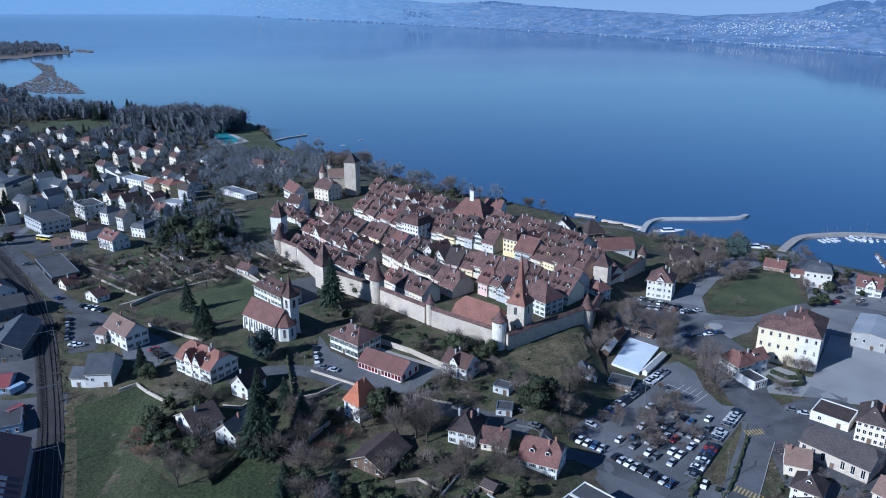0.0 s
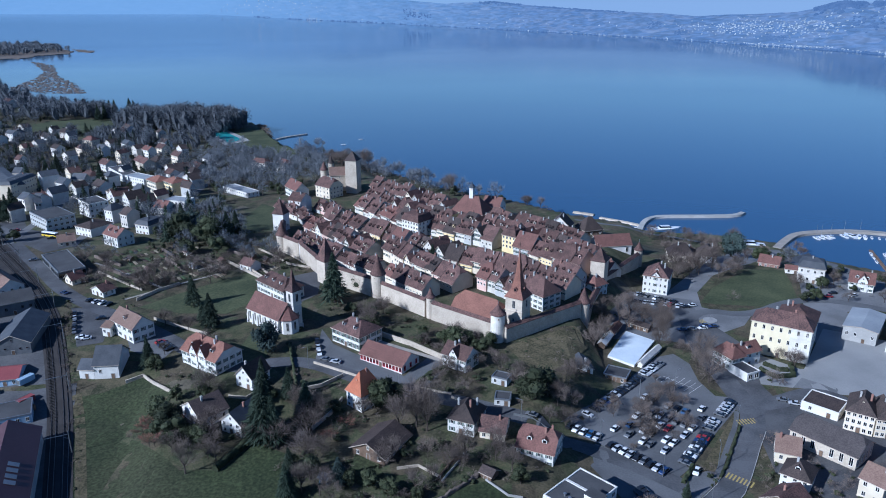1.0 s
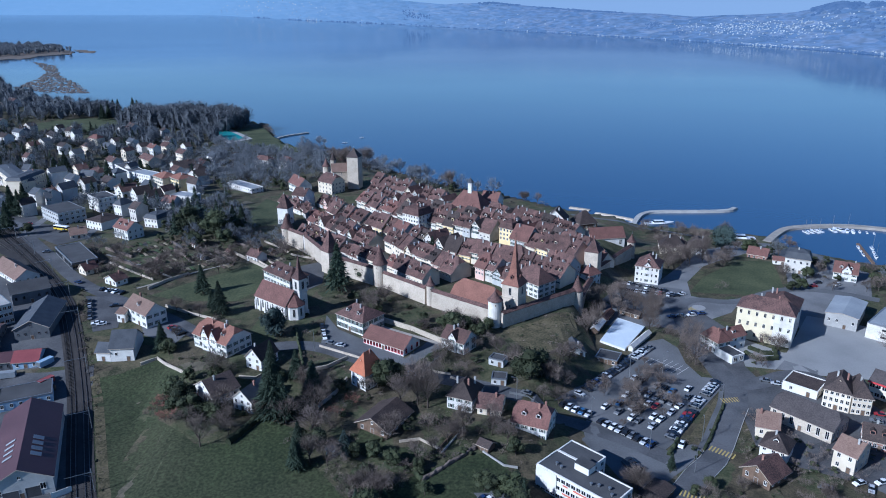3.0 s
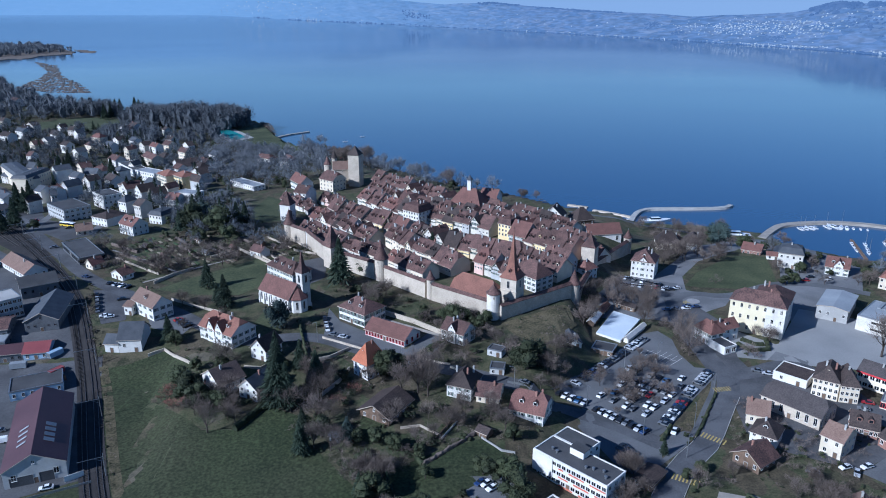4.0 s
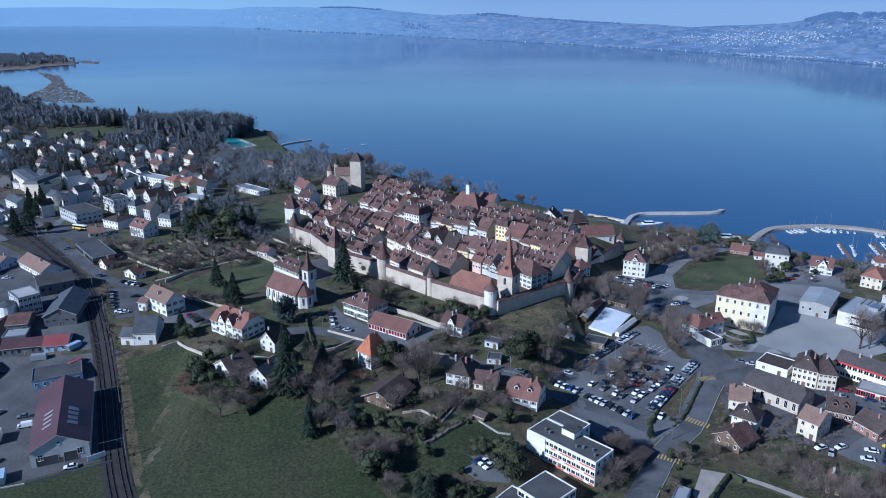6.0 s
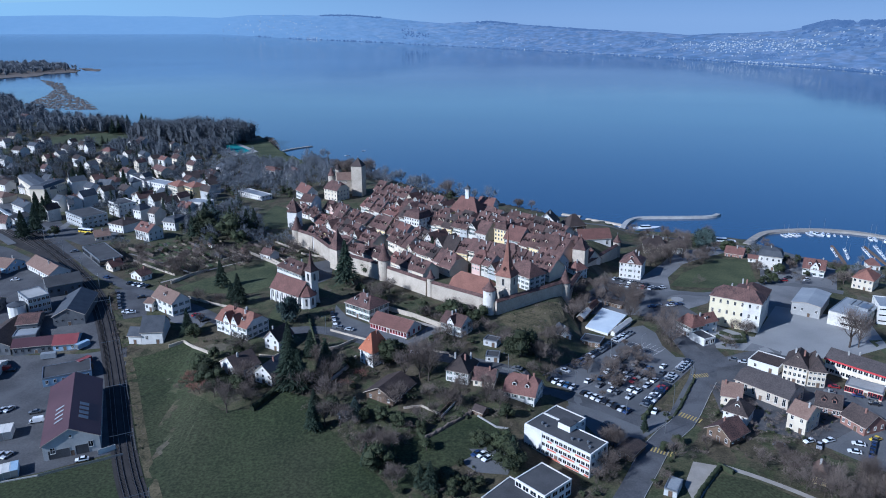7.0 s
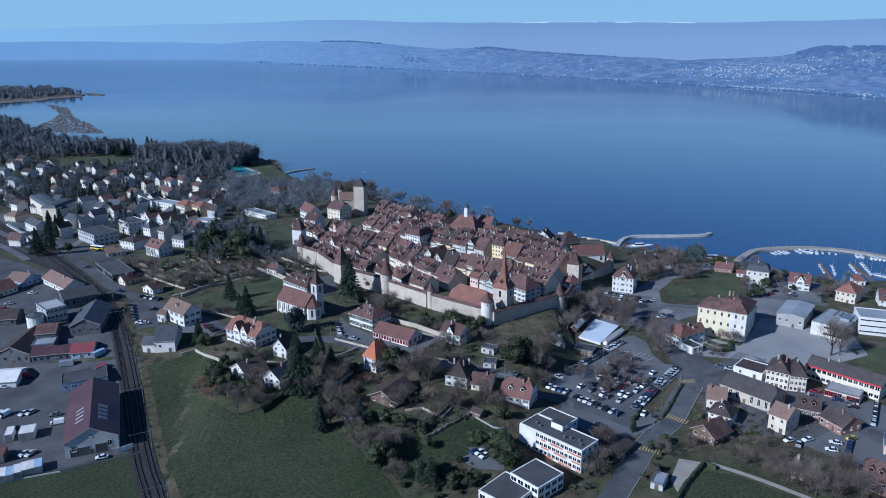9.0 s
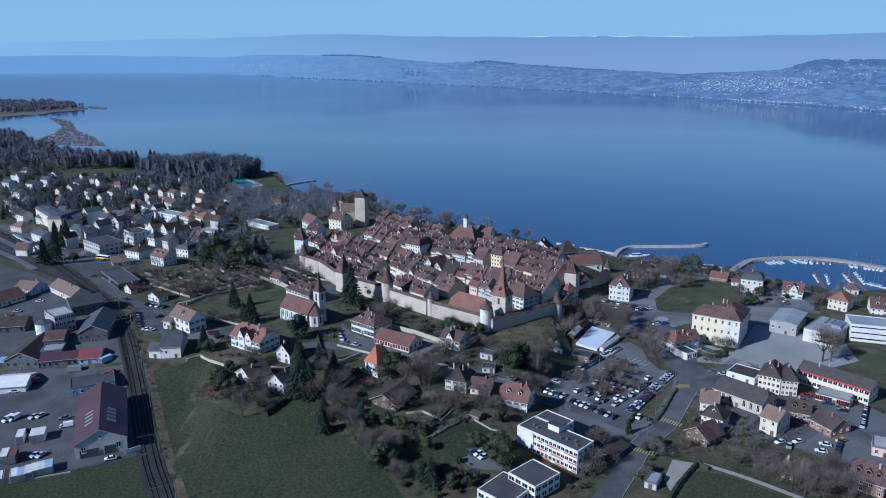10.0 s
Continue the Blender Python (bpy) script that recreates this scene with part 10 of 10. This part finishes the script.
car(114.9, 361.2, -6)
car(117.0, 359.3, 9)
car(107.3, 333.5, 1)
car(111.9, 334.7, -27)
car(117.2, 335.5, 10)
car(192.1, 372.0, -5)
car(205.3, 373.2, 27)
isle = thing("traffic_island", 123.9, 345.1, 19.98, 0, "small round traffic island with a sign post", "traffic island", kind="structure")
part("kerb", Solid().lathe([(3.2, -0.3), (3.2, 0.2), (2.9, 0.24), (2.9, 0.2), (0.05, 0.3)], 20).done("kerb", PAVING), isle)
part("post", Solid().lathe([(0.08, 0), (0.08, 2.6)], 6).done("post", METAL), isle)
wall_line("hedge", [(-9.8, 271.5), (-3.0, 280.2), (1.2, 282.6)], 1.8, 1.6, LEAF, "dark hedge between the school and a garden", "hedge")
wall_line("garden_wall", [(-10.3, 269.8), (-2.2, 266.2), (2.7, 264.8)], 0.8, 0.4, STONE, "pale stone wall along the lane", "wall")
wall_line("garden_wall", [(2.7, 262.8), (8.5, 258.6)], 0.9, 0.4, STONE, "pale stone wall along the lane", "wall")
wall_line("fence", [(-2.6, 220.2), (2.4, 229.0), (5.9, 230.5)], 0.9, 0.3, WOOD, "wooden fence beside the garden path", "fence")
wall_line("garden_wall", [(-14.6, 226.0), (-7.9, 227.2), (-1.0, 222.0)], 0.9, 0.3, STONE, "low stone edge of garden beds", "wall")
bus(-234.2, 446.5, -20)
siding([(-240.4, 407.7), (-285.7, 452.6), (-344.8, 512.1), (-413.7, 578.5)])
siding([(-242.7, 405.2), (-285.7, 445.4), (-333.2, 492.4), (-395.3, 549.9)])
siding([(-234.9, 412.9), (-288.6, 472.7), (-353.3, 542.1), (-437.0, 631.3)])
islet("reed_island", [(-1746.1, 2620.0), (-1491.4, 2673.4), (-1295.7, 2568.7), (-1184.8, 2418.6), (-1137.7, 2311.5), (-1205.2, 2241.0), (-1175.6, 2170.9), (-1239.5, 2087.5), (-1328.4, 1973.4)], 1.2, REED, "low reed island with bare trees", "island")
islet("reed_marsh", [(-1064.1, 1564.4), (-912.8, 1536.7), (-767.7, 1339.9), (-655.2, 1237.6), (-683.0, 1179.3), (-841.1, 1219.1)], 0.8, REED, "brown reed marsh at the lake shore", "marsh")
islet("reed_island", [(-1229.1, 2520.5), (-1182.4, 2503.7), (-1120.9, 2443.7), (-1099.5, 2374.6), (-1156.1, 2417.4)], 0.8, REED, "thin reed spit off the island", "island")
reed_beds([(-1111.5, 2045.0), (-990.2, 1928.0), (-852.3, 1674.8), (-737.0, 1511.0), (-638.6, 1356.5), (-715.1, 1358.4), (-823.2, 1438.5), (-865.0, 1597.2), (-926.8, 1762.8)], 1100)
wood("island_wood", [(-1767.5, 2653.0), (-1500.7, 2690.5), (-1295.7, 2568.7), (-1212.8, 2461.7), (-1177.4, 2391.2), (-1250.7, 2328.7), (-1235.8, 2266.1), (-1302.7, 2198.3), (-1406.1, 2093.6)], 480, "dense bare trees on the reed island", 23, TWIG_HAZY, 19, 200, 1.9)


# ---- garden plots west of the town wall ----
SOIL = surface("dug_garden_soil", (0.045, 0.034, 0.026), (0.105, 0.08, 0.06), 0.5, 3.0, 0.95, 0.5, 0.2)
STRAW = surface("straw_and_dry_stalks", (0.17, 0.145, 0.1), (0.3, 0.26, 0.19), 0.5, 3.0, 0.95, 0.5, 0.15)
KALE = surface("winter_vegetables", (0.025, 0.045, 0.02), (0.07, 0.1, 0.045), 0.8, 4.0, 0.9, 0.6, 0.15)


def garden_bed(x, y, rot, w, d, mat, label):
    """A raised bed whose rim follows the slope, with a crowned top."""
    m = pose(x, y, 0, 0, 0, rot)
    v = []
    for k, z in ((1.0, -0.2), (1.0, 0.22), (0.8, 0.4)):
        for a, b in ((-1, -1), (1, -1), (1, 1), (-1, 1)):
            c = m @ Vector((a * (w / 2 - (1 - k)), b * d / 2 * k, 0))
            v.append((c.x, c.y, float(height(c.x, c.y)) + z))
    f = [(r + a, r + (a + 1) % 4, r + 4 + (a + 1) % 4, r + 4 + a) for r in (0, 4) for a in range(4)] + [(8, 9, 10, 11)]
    ob = new("garden_bed", make("garden_bed", v, f, mat))
    return tagged(ob, label, "garden bed", "garden beds")


plots = random.Random(31)
GARDENS = [(-146, 366), (-180, 392), (-196, 412), (-165, 428), (-118, 420), (-92, 414), (-84, 396), (-100, 379), (-124, 376)]
KINDS = ((SOIL, "dug brown vegetable bed in a garden"), (SOIL, "bare brown soil bed in a garden"), (STRAW, "garden bed mulched with pale straw"), (KALE, "garden bed of dark green winter vegetables"))
for i in range(11):
    for j in range(9):
        c = Vector((-140, 396)) + Vector((0.682, -0.731)) * (i - 5) * 9.5 + Vector((0.731, 0.682)) * (j - 4) * 8.5
        if not inside(c.x, c.y, GARDENS) or not unbuilt(c.x, c.y, 2.5) or plots.random() < 0.2:
            continue
        turn = -47 + plots.uniform(-6, 6)
        n = plots.choice((2, 3, 3))
        for k in range(n):
            side = Vector((math.cos(radians(turn + 90)), math.sin(radians(turn + 90)))) * (k - (n - 1) / 2) * 2.3
            mat, label = plots.choice(KINDS)
            garden_bed(c.x + side.x, c.y + side.y, turn, plots.uniform(3.5, 6.5), plots.uniform(1.2, 1.7), mat, label)
for k, (x, y) in enumerate(((-152, 385), (-131, 391), (-168, 402), (-118, 399), (-141, 412), (-104, 407), (-95, 401))):
    house(x, y, -47 + 6 * (k % 3), 3.2 + 0.4 * (k % 2), 2.6, 2.1, "gable", 1.0, (WOOD, OLD_WHITE, WOOD)[k % 3], (TILE, SHEET, TILE_DARK, TILE_RED)[k % 4], "garden shed", "small garden shed among vegetable beds", storeys=1, bays=1, chimneys=0, sides=False)
for a, b in (((-178, 391), (-160, 378)), ((-160, 378), (-146, 369)), ((-190, 408), (-170, 394)), ((-150, 404), (-136, 389)), ((-128, 404), (-112, 388)), ((-158, 420), (-147, 408)), ((-120, 418), (-108, 408))):
    wall_line("hedge", [a, b], 1.5, 1.1, TWIG, "brown leafless hedge between garden plots", "hedge")
for points in ([(-178, 385), (-160, 371), (-146, 361)], [(-127, 386), (-116, 396)], [(-101.5, 400), (-92.6, 385.9), (-84, 376)], [(-104, 421), (-92, 409), (-82.6, 397), (-70, 391)], [(-96, 424), (-84, 411), (-74, 398)]):
    wall_line("garden_wall", points, 1.1, 0.4, STONE, "low pale stone wall of terraced gardens", "wall")
for points in ([(-150, 350), (-137, 363), (-127, 373), (-112, 386)], [(-186, 399), (-166, 386), (-150, 374), (-137, 364)], [(-148, 424), (-134, 404), (-118, 390)]):
    drape("path", strip(points, 1.5), GRAVEL, 0.14, label="narrow gravel path between garden plots", category="path")
scatter([(-86, 166), (-94, 182), (-112, 217), (-138, 272), (-134.5, 272), (-108, 217), (-91, 182), (-83, 166)], 90, ("low_bush", "low_bush", "low_shrub"), 0.18, 0.4, far="brown brambles along the railway fence", paved=True)
for x, y, size in ((68.3, 318.3, 0.8), (86.7, 346.7, 0.9), (92.6, 318.3, 0.85), (96.5, 326.0, 0.8), (104.3, 300.1, 1.05), (80.5, 341.0, 0.75)):
    plant("tall_bare", x, y, size)
plant("bush", 143.0, 368.3, 1.7)
for x, y, rot, mat, label in ((-158.5, 279.5, 62, BLUISH, "blue steel container beside the railway"), (-153.0, 268.5, 62, RED_SHEET, "red-brown steel container beside the railway"), (-150.0, 263.0, 62, WOOD, "stack of brown timber beside the railway"),
                              (-170.0, 272.5, 14, SHEET, "grey steel container in the works yard"), (-205.0, 279.0, 5, BLUISH, "blue steel container in the works yard")):
    box_body(x, y, rot, 6.0, 2.4, 2.4, mat, "container", label, "container")
